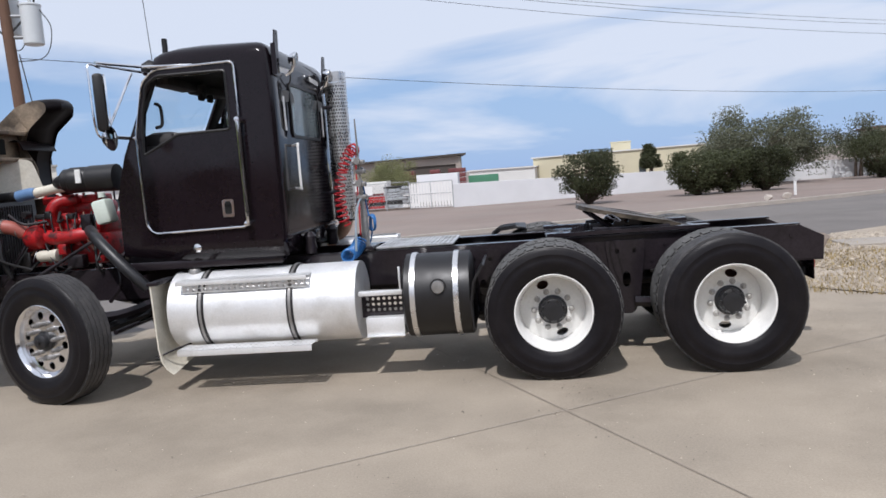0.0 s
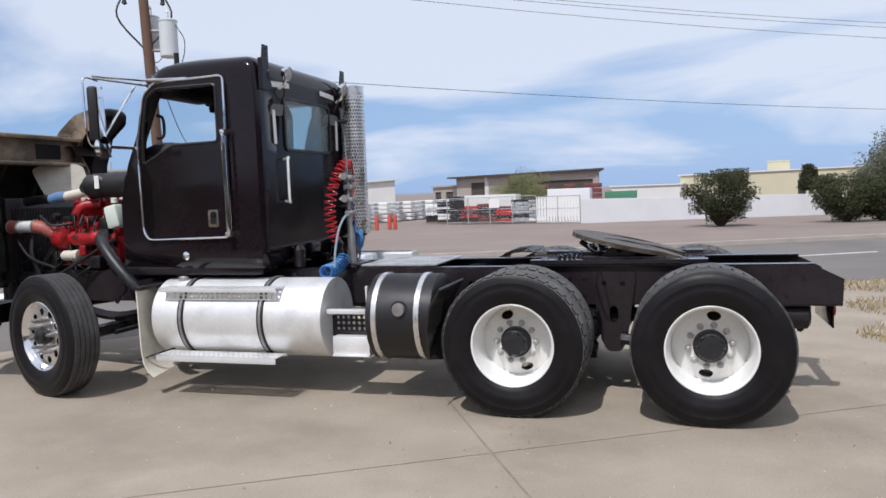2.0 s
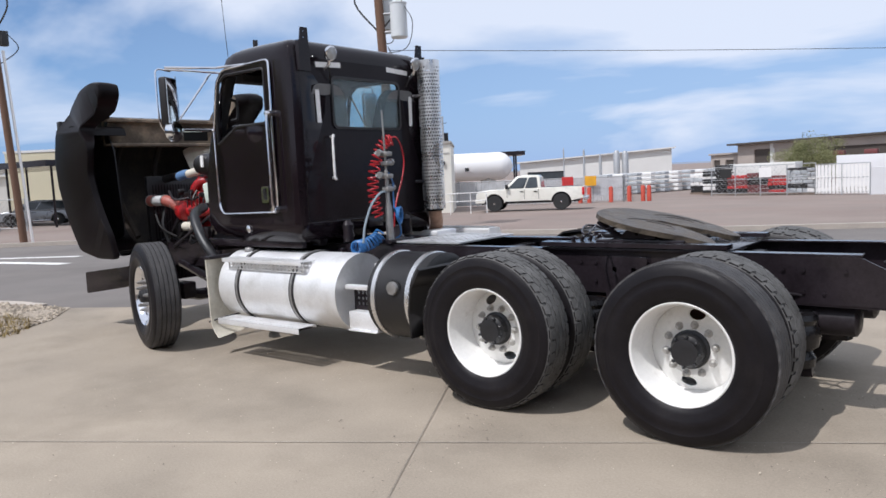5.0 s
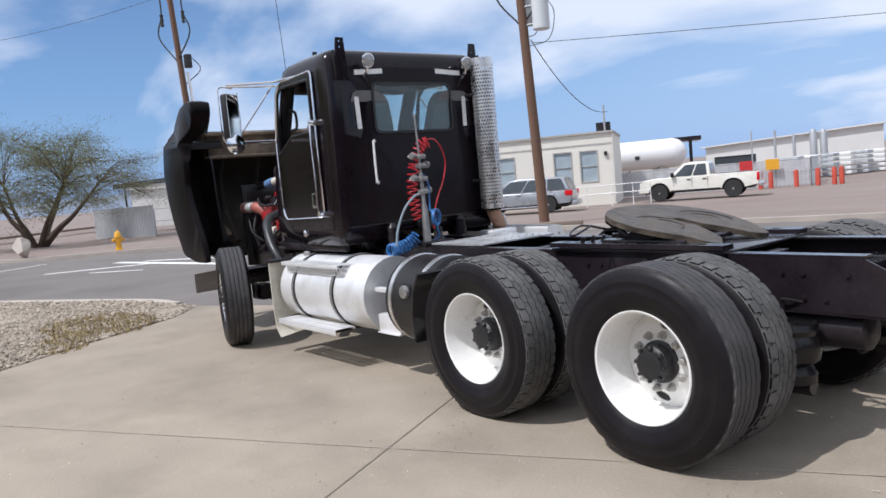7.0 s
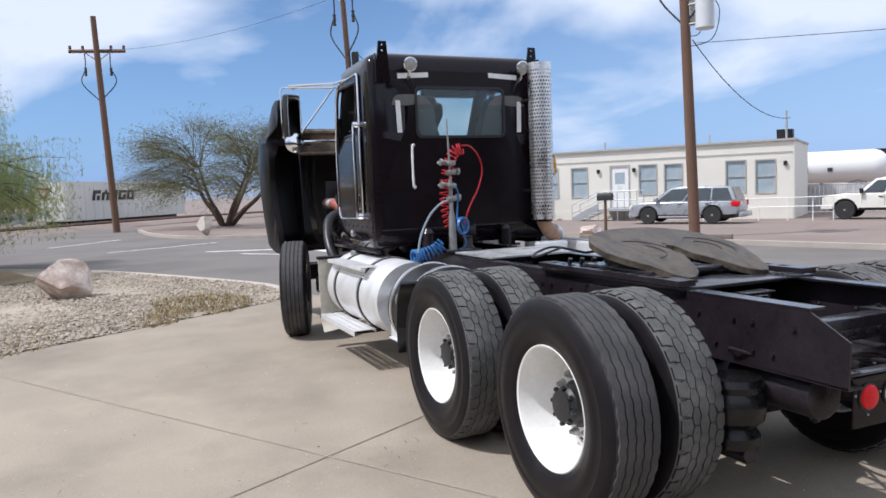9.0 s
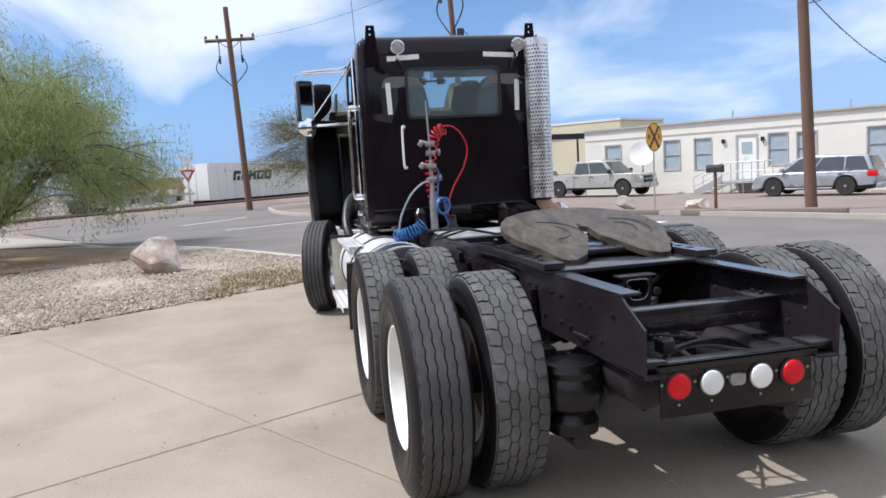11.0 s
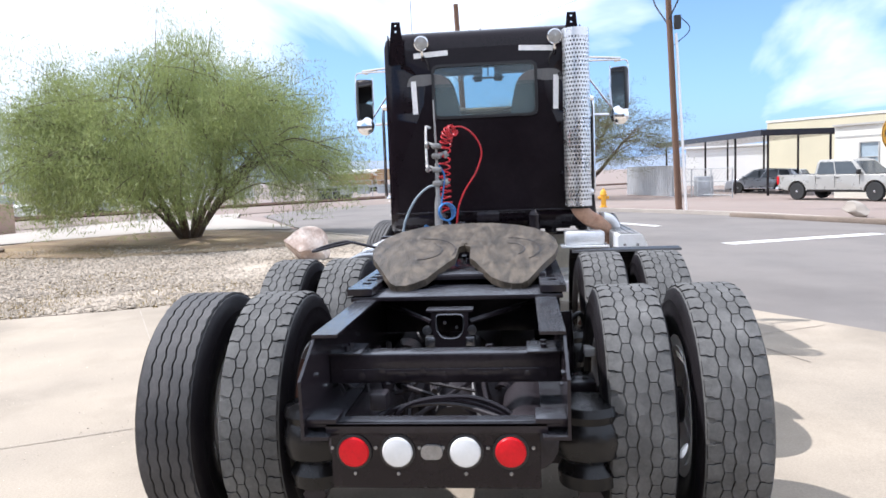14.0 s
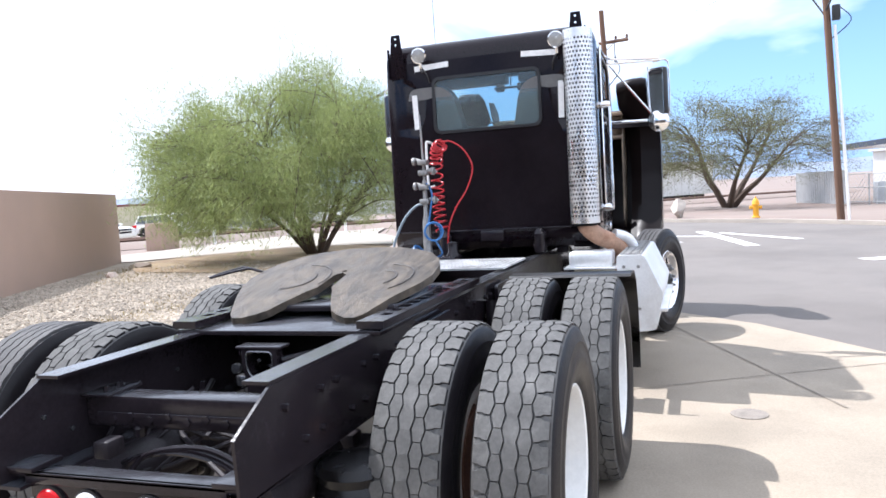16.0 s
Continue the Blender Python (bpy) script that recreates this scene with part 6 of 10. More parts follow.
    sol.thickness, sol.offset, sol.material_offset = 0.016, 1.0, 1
    # ribs and the cowl ledge at its upper edge
    bm = BM()
    box(bm, (-5.62, CY - 0.80, 2.14), (-5.28, CY + 0.80, 2.17), 0.01)
    box(bm, (-5.30, CY - 0.80, 2.06), (-5.26, CY + 0.80, 2.37), 0.012)
    box(bm, (-5.28, CY - 0.80, 2.33), (-5.16, CY + 0.80, 2.375), 0.015)
    box(bm, (-5.28, CY - 0.80, 2.05), (-5.12, CY + 0.80, 2.09), 0.015)
    part("cowl_ledge", bm, DUSTY, h, "dusty tan cowl ledge under the hood")
    # thin near-black slab stands for the shade inside the duct
    part("duct_opening", box(BM(), (-5.262, CY + 0.22, 2.13), (-5.252, CY + 0.56, 2.29), 0.004), HOLESHADE, h)
    bm = BM()
    for yy in (-0.5, 0.0, 0.5):
        tube(bm, smooth_path([(-5.45, CY + yy, 2.1), (-5.62, CY + yy, 1.8), (-5.56, CY + yy, 1.4), (-5.25, CY + yy, 1.0)]), 0.035, 8)
    # stiffeners share the colour darkened for shade
    part("stiffener", bm, HOODSHADE, h)
    part("mirror_stub", box(BM(), (-5.90, CY - 1.02, 2.20), (-5.82, CY - 0.94, 2.38), 0.01), PLASTIC, h)
    part("hood_latch", box(BM(), (-5.92, CY - 1.05, 1.83), (-5.78, CY - 0.97, 1.88), 0.008), PLASTIC, h)
    # bumper
    bm = BM()
    loopb = [(-5.62, 0.40), (-5.62, 0.60), (-5.56, 0.63), (-5.50, 0.60), (-5.50, 0.40)]
    plate(bm, loopb, [], lambda u, v: (u, CY - 0.95, v), (0, 1.9, 0))
    for s in (1, -1):
        plate(bm, rpoly([(-5.60, 0.385), (-5.60, 0.63), (-4.62, 0.74), (-4.62, 0.53), (-4.75, 0.50)], 0.03), [], lambda u, v: (u, CY - 0.96 * s, v), (0, -0.03 * s, 0))
    part("bumper", bm, BLACK, truck, "black steel front bumper")


build_hood()


def build_engine():
    blk = BM()
    box(blk, (-4.55, CY - 0.34, 1.02), (-3.78, CY + 0.30, 1.30), 0.05)
    box(blk, (-4.48, CY - 0.28, 1.28), (-3.82, CY + 0.22, 1.48), 0.04)
    box(blk, (-4.42, CY - 0.20, 1.46), (-3.86, CY + 0.16, 1.60), 0.05)
    eng = part("engine", blk, RED_ENG, truck, "red diesel engine")
    bm = BM()
    for i in range(6):
        box(bm, (-4.44 + i * 0.105, CY - 0.40, 1.22), (-4.37 + i * 0.105, CY - 0.33, 1.36), 0.015)
        lathe(bm, [(0.024, 0.0), (0.024, -0.03), (0.012, -0.04), (0.001, -0.04)], (-4.40 + i * 0.105, CY - 0.33, 1.42), "y", 8)
    tube(bm, smooth_path([(-4.22, CY - 0.30, 1.36), (-4.24, CY - 0.36, 1.50), (-4.18, CY - 0.33, 1.60), (-4.05, CY - 0.25, 1.62)]), 0.05, 14)
    tube(bm, smooth_path([(-4.30, CY - 0.40, 1.30), (-4.10, CY - 0.43, 1.28), (-3.92, CY - 0.42, 1.30), (-3.82, CY - 0.36, 1.27)]), 0.065, 14)
    lathe(bm, [(0.001, -0.10), (0.08, -0.09), (0.11, -0.03), (0.11, 0.05), (0.06, 0.09), (0.001, 0.1)], (-4.36, CY - 0.42, 1.30), "x", 20)
    part("manifold", bm, RED_ENG, eng)
    bm = BM()
    for i in range(26):
        rr = random.Random(i)
        x, z = -4.55 + rr.random() * 0.75, 1.0 + rr.random() * 0.45
        lathe(bm, [(0.016, 0.0), (0.016, -0.02), (0.001, -0.022)], (x, CY - 0.345 - (0.02 if z > 1.2 else 0), z), "y", 6)
    tagged(part("bolt", bm, NUT, eng), kind="stuff")
    bm = BM()
    tube(bm, [(-4.92, CY - 0.50, 1.42), (-4.80, CY - 0.50, 1.42)], 0.062, 18)
    part("charge_hose", bm, ORANGE_HOSE, eng, "faded orange charge-air hose")
    bm = BM()
    tube(bm, smooth_path([(-4.62, CY - 0.50, 1.42), (-4.54, CY - 0.48, 1.40), (-4.46, CY - 0.44, 1.35)]), [0.062] * 13, 18)
    part("charge_hose", bm, ORANGE_HOSE, eng, "faded orange charge-air hose")
    bm = BM()
    tube(bm, [(-4.82, CY - 0.50, 1.42), (-4.80, CY - 0.50, 1.42), (-4.62, CY - 0.50, 1.42), (-4.60, CY - 0.50, 1.42)], 0.057, 18)
    part("charge_pipe", bm, ALU, eng, "bare aluminium charge-air pipe")
    bm = BM()
    tube(bm, smooth_path([(-4.90, CY - 0.30, 1.66), (-4.70, CY - 0.32, 1.68), (-4.55, CY - 0.33, 1.68)]), 0.045, 14)
    part("radiator_hose", bm, PLASTIC, eng)
    bm = BM()
    tube(bm, smooth_path([(-4.56, CY - 0.33, 1.68), (-4.44, CY - 0.33, 1.70), (-4.38, CY - 0.33, 1.70)]), 0.052, 14)
    part("blue_coupling", bm, PALEBLUE, eng, "blue silicone coupling")
    bm = BM()
    tube(bm, smooth_path([(-4.40, CY - 0.33, 1.70), (-4.10, CY - 0.30, 1.74), (-3.95, CY - 0.22, 1.72)]), 0.045, 14)
    part("coolant_pipe", bm, CREAM, eng, "pale metal coolant pipe")
    bm = BM()
    lathe(bm, [(0.001, -4.34), (0.04, -4.34), (0.05, -4.32), (0.05, -4.20), (0.055, -4.19), (0.055, -4.15), (0.001, -4.14)], (0, CY - 0.46, 1.13), "x", 16)
    part("filter", bm, CREAM, eng, "cream oil filter")
    # valve covers, injector lines and small fittings that break up the block
    for i in range(3):
        bm = BM()
        box(bm, (-4.40 + i * 0.19, CY - 0.23, 1.58), (-4.24 + i * 0.19, CY + 0.05, 1.655), 0.02)
        for q in (0.02, 0.14):
            lathe(bm, [(0.014, 0.0), (0.014, 0.02), (0.001, 0.022)], (-4.40 + i * 0.19 + q, CY - 0.20, 1.652), "z", 6)
        part("valve_cover", bm, RED_ENG, eng)
    for i in range(12):
        rr = random.Random(70 + i)
        x, z = -4.46 + 0.055 * i, 1.30 + rr.uniform(-0.12, 0.24)
        bm = BM()
        if i % 3 == 0:
            lathe(bm, [(0.035, 0.0), (0.035, -0.05), (0.025, -0.07), (0.001, -0.07)], (x, CY - 0.36, z), "y", 12)
        else:
            box(bm, (x - 0.03, CY - 0.43, z - 0.03), (x + 0.03, CY - 0.34, z + rr.uniform(0.02, 0.06)), 0.012)
        part("fitting", bm, (PLASTIC, RED_ENG, GREASY, RED_ENG)[i % 4], eng)
    for i in range(9):
        rr = random.Random(90 + i)
        x = -4.45 + 0.075 * i
        part("fuel_line", tube(BM(), smooth_path([(x, CY - 0.36, 1.50), (x + 0.03, CY - 0.44, 1.42 + rr.uniform(-0.05, 0.08)), (x + 0.05, CY - 0.45, 1.28), (x + rr.uniform(-0.1, 0.15), CY - 0.42, 1.14)], 4), 0.008, 6), (GREASY, RUSTNUT, PLASTIC)[i % 3], eng)
    for x, m_ in ((-4.91, NUT), (-4.80, NUT), (-4.61, NUT), (-4.50, NUT)):
        part("hose_clamp", lathe(BM(), [(0.064, -0.008), (0.067, -0.006), (0.067, 0.006), (0.064, 0.008)], (x, CY - 0.50 + (0.04 if x > -4.55 else 0), 1.42 if x < -4.55 else 1.38), "x", 20, closed=True), m_, eng)
    # air cleaner drum ahead of the windscreen
    bm = BM()
    lathe(bm, [(0.001, -4.06), (0.09, -4.06), (0.105, -4.04), (0.105, -3.99), (0.115, -3.98), (0.115, -3.84), (0.108, -3.83), (0.108, -3.81), (0.12, -3.80), (0.12, -3.55), (0.001, -3.54)], (0, CY - 0.38, 1.79), "x", 32)
    tube(bm, smooth_path([(-4.05, CY - 0.38, 1.79), (-4.16, CY - 0.30, 1.77), (-4.22, CY - 0.10, 1.70)]), 0.06, 16)
    part("air_cleaner", bm, PLASTIC, truck, "black air cleaner drum")
    bm = BM()
    box(bm, (-3.88, CY - 0.505, 1.76), (-3.83, CY - 0.495, 1.88))
    part("sticker", bm, TAPE, truck, "small white sticker")
    bm = BM()
    m = Matrix.Translation((-3.60, CY - 0.56, 1.50)) @ Matrix.Rotation(radians(-12), 4, "Y")
    box(bm, (-0.075, -0.08, -0.11), (0.065, 0.07, 0.10), 0.025, m)
    lathe(bm, [(0.03, 0.12), (0.03, 0.16), (0.001, 0.165)], (-3.62, CY - 0.56, 1.50), "z", 12)
    part("coolant_bottle", bm, BOTTLE, truck, "translucent white coolant bottle")
    bm = BM()
    tube(bm, smooth_path([(-3.74, CY - 0.60, 1.34), (-3.55, CY - 0.84, 1.28), (-3.36, CY - 0.93, 1.12), (-3.20, CY - 0.95, 0.96), (-3.10, CY - 0.92, 0.84)], 6), 0.048, 16)
    part("exhaust_hose", bm, HUB, truck, "dark flexible exhaust pipe")
    rods = [([(-3.70, CY - 0.50, 1.28), (-4.05, CY - 0.55, 1.09), (-4.35, CY - 0.60, 0.92)], 0.016), ([(-4.70, CY - 0.45, 1.35), (-4.66, CY - 0.52, 1.15), (-4.60, CY - 0.50, 0.95)], 0.02),
            ([(-4.88, CY - 0.48, 1.30), (-4.65, CY - 0.55, 1.12), (-4.35, CY - 0.55, 1.02)], 0.012), ([(-3.55, CY - 0.56, 1.05), (-3.52, CY - 0.60, 0.85), (-3.62, CY - 0.62, 0.70)], 0.018)]
    for i in range(16):
        rr = random.Random(40 + i)
        a = Vector((-4.7 + rr.random() * 1.0, CY - 0.43, 1.0 + rr.random() * 0.5))
        b = a + Vector((rr.uniform(-0.35, 0.35), rr.uniform(-0.08, 0.05), rr.uniform(-0.4, 0.1)))
        rods.append(([a, a.lerp(b, 0.5) + Vector((0, -0.06, -0.05)), b], rr.choice((0.006, 0.009, 0.013))))
    for k, (pts, r) in enumerate(rods):
        part("engine_hose", tube(BM(), smooth_path(pts, 5), r, 8), (GREASY, PLASTIC, PLASTIC, CHASSIS)[k % 4], truck)
    for k, (x, y, z, w, h_) in enumerate(((-4.50, -0.40, 1.10, 0.12, 0.14), (-4.02, -0.40, 1.06, 0.16, 0.12), (-3.86, -0.42, 1.40, 0.10, 0.16), (-4.30, -0.38, 1.48, 0.14, 0.05), (-4.10, -0.44, 1.18, 0.08, 0.10))):
        part("engine_bracket", box(BM(), (x - w / 2, CY + y - 0.04, z - h_ / 2), (x + w / 2, CY + y + 0.06, z + h_ / 2), 0.015), (PLASTIC, GREASY, CHASSIS, PLASTIC, RED_ENG)[k], truck)
    # front axle beam, steering and leaf springs
    bm = BM()
    tube(bm, [(FRONT, CY - 0.95, HUBZ), (FRONT, CY - 0.70, 0.44), (FRONT, CY + 0.70, 0.44), (FRONT, CY + 0.95, HUBZ)], 0.06, 8)
    for s in (1, -1):
        tube(bm, smooth_path([(FRONT - 0.72, CY - 0.42 * s, 0.72), (FRONT, CY - 0.42 * s, 0.54), (FRONT + 0.72, CY - 0.42 * s, 0.72)]), 0.045, 6)
        box(bm, (FRONT - 0.13, CY - 0.95 * s, 0.43), (FRONT + 0.13, CY - 0.80 * s, 0.60), 0.02)
    tube(bm, [(FRONT + 0.30, CY - 0.80, 0.46), (FRONT + 0.30, CY + 0.80, 0.46)], 0.022, 8)
    part("front_axle", bm, CHASSIS, truck)
    # dark mass between the rails under the cab
    bm = BM()
    box(bm, (-3.75, CY - 0.30, 0.62), (-2.95, CY + 0.30, 1.10), 0.08)
    tube(bm, [(-2.95, CY, 0.85), (-2.3, CY, 0.80)], [0.24, 0.15], 18)
    part("gearbox", bm, CHASSIS, truck)
    for s in (1, -1):
        bm = BM()
        box(bm, (-3.36, CY - 0.86 * s, 0.98), (-1.95, CY - 0.80 * s, 1.05), 0.01)
        box(bm, (-3.34, CY - 0.8 * s, 0.92), (-3.26, CY - 0.45 * s, 1.60), 0.01)
        part("cab_sill", bm, CHASSIS, truck)
        bm = BM()
        box(bm, (-2.2, CY - 0.55 * s - 0.05, 0.97), (-2.0, CY - 0.55 * s + 0.05, 1.20), 0.02)
        lathe(bm, [(0.05, 1.0), (0.06, 1.05), (0.05, 1.10), (0.06, 1.15), (0.03, 1.19)], (-1.84, CY - 0.4 * s, 0.0), "z", 14)
        part("cab_mount", bm, CHASSIS, truck)
    bm = BM()
    box(bm, (-1.90, CY - 0.10, 1.10), (-1.86, CY + 0.10, 1.19), 0.01)
    part("cab_latch", bm, CHASSIS, truck)


build_engine()


# ---- beds, sidewalk, kerbs, paint ----
BED = [(-6.5, 5.78), (-5.75, 4.65), (-5.1, 3.72), (-4.0, 2.06), (-3.1, -0.1), (-3.0, -9), (-9.5, -9), (-14.8, -8.5), (-16.9, -6.8), (-18.9, -5.3), (-19.4, -2.6), (-18.3, -0.2), (-14, 3.6), (-9.4, 5.9), (-7.3, 6.4)]
sheet("gravel_bed", BED, GRAVEL, 0.015, step=1.2, label="tan gravel landscaping bed", category="ground", rough=0.05)
sheet("tree_earth", [(-11.2, 0.2), (-10.6, -2.0), (-11.2, -5.0), (-13.5, -7.2), (-15.7, -7.3), (-17.4, -6.2), (-18.8, -4.9), (-19.1, -2.6), (-17.6, -0.3), (-15.8, 1.5), (-12.8, 2.4)], EARTH, 0.045, step=1.0, label="bare brown earth under the tree", category="ground", rough=0.05)
sheet("sidewalk", [(-14.5, -8.35), (-16.9, -6.7), (-18.9, -5.2), (-19.4, -2.5), (-18.3, -0.15), (-20.3, -0.8), (-24, -3.2), (-27.5, -5.5), (-36, -8.5), (-41, -12.2), (-32, -10.6), (-24.5, -11.1), (-19.6, -11.4), (-16, -11.6)], WALK, 0.05, step=2.0, label="pale concrete sidewalk", category="sidewalk")
BED2 = [(3.2, 9.1), (3.84, 8.35), (12, 1.5), (30, 6), (34, 33), (5.94, 15.1)]
sheet("gravel_verge", BED2, GRAVEL, 0.02, step=1.5, label="gravel verge with dry grass", category="ground", rough=0.04)


def kerb(name, pts, w=0.22, h=0.13):
    bm = BM()
    P = smooth_path([(x, y, gz(x, y)) for x, y in pts], 4)
    rows = []
    for i, p in enumerate(P):
        way = (P[min(i + 1, len(P) - 1)] - P[max(i - 1, 0)]).normalized()
        s = Vector((-way.y, way.x, 0))
        z = gz(p.x, p.y)
        rows.append([bm.verts.new((p.x + s.x * a, p.y + s.y * a, z + b)) for a, b in ((0, -0.05), (0.02, h - 0.02), (0.05, h), (w, h), (w, -0.05))])
    for a, b in zip(rows, rows[1:]):
        for k in range(4):
            bm.faces.new((a[k], a[k + 1], b[k + 1], b[k]))
    bm.faces.new(rows[0]); bm.faces.new(rows[-1][::-1])
    return tagged(link(name, bm, KERB), "weathered concrete kerb", "kerb", kind="structure")


kerb("kerb_far", [(26, 38.6), (13.4, 29.8), (7.2, 26.3), (-3.26, 20.8), (-9.4, 18.7), (-12.7, 17.5), (-19.4, 14.8), (-23.7, 11.6), (-25.2, 9.9), (-28, 6.9), (-33, 5.6), (-40, 5.2)])
kerb("kerb_bed", [(-18.3, -0.2), (-16.2, 1.8), (-14, 3.6), (-9.4, 5.9), (-7.9, 6.25)], 0.12, 0.03)


def strip(name, a, b, w, material, lift, label, cat):
    a, b = Vector(a), Vector(b)
    way = (b - a).normalized()
    s = Vector((-way.y, way.x)) * w / 2
    bm = BM()
    n = max(2, int((b - a).length / 1.0))
    rows = []
    for i in range(n + 1):
        p = a.lerp(b, i / n)
        rows.append([bm.verts.new((p.x + q * s.x, p.y + q * s.y, gz(p.x, p.y) + lift)) for q in (-1, 1)])
    for r0, r1 in zip(rows, rows[1:]):
        f = bm.faces.new((r0[0], r0[1], r1[1], r1[0]))
        if f.normal.z < 0:
            f.normal_flip()
    return tagged(link(name, bm, material), label, cat, kind="structure")


for a, b, w in (((-10.75, 11.2), (-12.65, 14.93), 0.40), ((-14.3, 9.6), (-20.2, 8.5), 0.32), ((-17.8, 8.85), (-19.0, 6.3), 0.24), ((-16.1, 10.8), (-19.3, 9.05), 0.24), ((-15.9, 8.03), (-17.2, 7.05), 0.14), ((-21.6, 3.57), (-24.0, 7.2), 0.14), ((-27, 1.5), (-31, 4.0), 0.14), ((-4.2, 14.4), (6, 20.6), 0.12), ((14, 25.4), (34, 37.4), 0.12)):
    strip("road_marking", a, b, w, PAINT, 0.006, "worn white road marking line", "road marking")
cover = BM()
lathe(cover, [(0.115, 0.0), (0.115, 0.004), (0.105, 0.006), (0.001, 0.0065)], (-0.97, 8.70, gz(-0.97, 8.7) + 0.008), "z", 28)
tagged(link("valve_cover", cover, CRUSTY), "small round dusty iron valve cover set in the slab", "utility cover")
# saw-cut and expansion joints in the slab
for a, b, w in (((0.22, 4.87), (-4.3, 2.2), 0.009), ((0.22, 4.87), (7.5, 9.2), 0.009), ((0.22, 4.87), (-2.6, 9.95), 0.011), ((0.22, 4.87), (4.3, -2.4), 0.010), ((-4.9, 7.8), (-1.2, 9.3), 0.016), ((5.2, 7.7), (9.0, 1.0), 0.016)):
    strip("slab_joint", a, b, w, LIGHTJOINT if w < 0.01 else JOINT, 0.012, "dark joint line in the concrete", "joint")


def boulder(name, at, size, seed, label, material=None):
    bm = BM()
    bmesh.ops.create_icosphere(bm, subdivisions=4, radius=1.0)
    rng = random.Random(seed)
    cuts = []
    for _ in range(11):
        d = Vector((rng.gauss(0, 1), rng.gauss(0, 1), rng.gauss(0, 0.8))).normalized()
        cuts.append((d, rng.uniform(0.48, 0.80)))
    for v in bm.verts:
        p = v.co.copy()
        for d, c in cuts:
            k = p.dot(d)
            if k > c:
                p -= d * (k - c)
        p += 0.05 * noise.noise_vector(p * 2.3 + Vector((seed, 0, 0))) + 0.02 * noise.noise_vector(p * 7)
        v.co = Vector((p.x * size[0], p.y * size[1], p.z * size[2]))
    zmin = min(v.co.z for v in bm.verts)
    bmesh.ops.translate(bm, vec=(0, 0, -zmin), verts=bm.verts)
    bmesh.ops.rotate(bm, cent=(0, 0, 0), matrix=Matrix.Rotation(rng.uniform(0, 6), 3, "Z"), verts=bm.verts)
    ob = link(name, bm, material or ROCK, angle=25)
    ob.location = (at[0], at[1], gz(*at) - 0.05)
    return tagged(ob, label, "rock")


boulder("boulder", (-9.2, 3.0), (0.58, 0.50, 0.36), 23, "pink and white landscaping boulder on gravel")
boulder("boulder", (4.45, 12.0), (0.36, 0.30, 0.24), 5, "grey rounded boulder on the verge", WOOD_OLD)
boulder("boulder", (-19.0, 17.1), (0.55, 0.4, 0.28), 7, "white quartz boulder behind the kerb", WALK)
boulder("boulder", (-16.0, 18.0), (0.50, 0.4, 0.25), 8, "pinkish boulder behind the kerb")
boulder("boulder", (-10.2, -4.85), (0.24, 0.2, 0.12), 9, "small pale stone by the wall")
boulder("boulder", (-12.6, -6.0), (0.32, 0.2, 0.12), 10, "small dark stone by the wall", WOOD_OLD)
boulder("boulder", (-31.5, 7.6), (0.5, 0.45, 0.45), 12, "tan boulder by the street corner", KERB)
boulder("boulder", (9.5, 29.9), (0.26, 0.2, 0.15), 14, "tan rock at the road edge", KERB)
boulder("boulder", (10.3, 30.1), (0.26, 0.2, 0.16), 15, "tan rock at the road edge", KERB)


def from_arrays(name, verts, faces, material, label, cat, kind="stuff"):
    me = bpy.data.meshes.new(name)
    me.from_pydata(verts.tolist(), [], faces.tolist())
    me.materials.append(material)
    return tagged(new(name, me), label, cat, kind=kind)


def inside(poly, x, y):
    res = np.zeros(len(x), bool)
    n = len(poly)
    for i in range(n):
        x0, y0 = poly[i]
        x1, y1 = poly[(i + 1) % n]
        c = ((y0 > y) != (y1 > y)) & (x < (x1 - x0) * (y - y0) / (y1 - y0 + 1e-12) + x0)
        res ^= c
    return res


def gz_many(x, y):
    s = lambda v: (v + np.sqrt(v * v + 9)) / 2
    return -0.0155 * np.minimum(s(y - 9), 48) - 0.004 * np.minimum(s(-7 - x), 60)


def pebbles(poly, n, rmin, rmax, seed, box_, keep=None):
    rng = np.random.RandomState(seed)
    x = rng.uniform(box_[0], box_[1], n); y = rng.uniform(box_[2], box_[3], n)
    ok = inside(poly, x, y)
    if keep is not None:
        ok = ok & np.array([rng.random_sample() < keep(u, v) for u, v in zip(x, y)])
    x, y = x[ok], y[ok]
    m = len(x)
    r = rng.uniform(rmin, rmax, m) * rng.choice([1, 1, 1, 1.6], m)
    base = np.array([(1, 0, 0), (0, 1, 0), (-1, 0, 0), (0, -1, 0), (0, 0, 1), (0, 0, -1)], float)
    V = base[None] * (r[:, None, None] * rng.uniform(0.6, 1.3, (m, 6, 1)))
    V[:, :, 2] *= 0.65
    a = rng.uniform(0, 6.28, m)
    c, s = np.cos(a), np.sin(a)
    X = V[:, :, 0] * c[:, None] - V[:, :, 1] * s[:, None] + x[:, None]
    Y = V[:, :, 0] * s[:, None] + V[:, :, 1] * c[:, None] + y[:, None]
    Z = V[:, :, 2] + (gz_many(x, y) + 0.018 + r * 0.25)[:, None]
    verts = np.stack([X, Y, Z], -1).reshape(-1, 3)
    f = np.array([(0, 1, 4), (1, 2, 4), (2, 3, 4), (3, 0, 4), (1, 0, 5), (2, 1, 5), (3, 2, 5), (0, 3, 5)])
    return verts, (f[None] + 6 * np.arange(m)[:, None, None]).reshape(-1, 3)


v_, f_ = pebbles(BED, 52000, 0.012, 0.03, 5, (-13.5, -3.0, -5.5, 6.3))
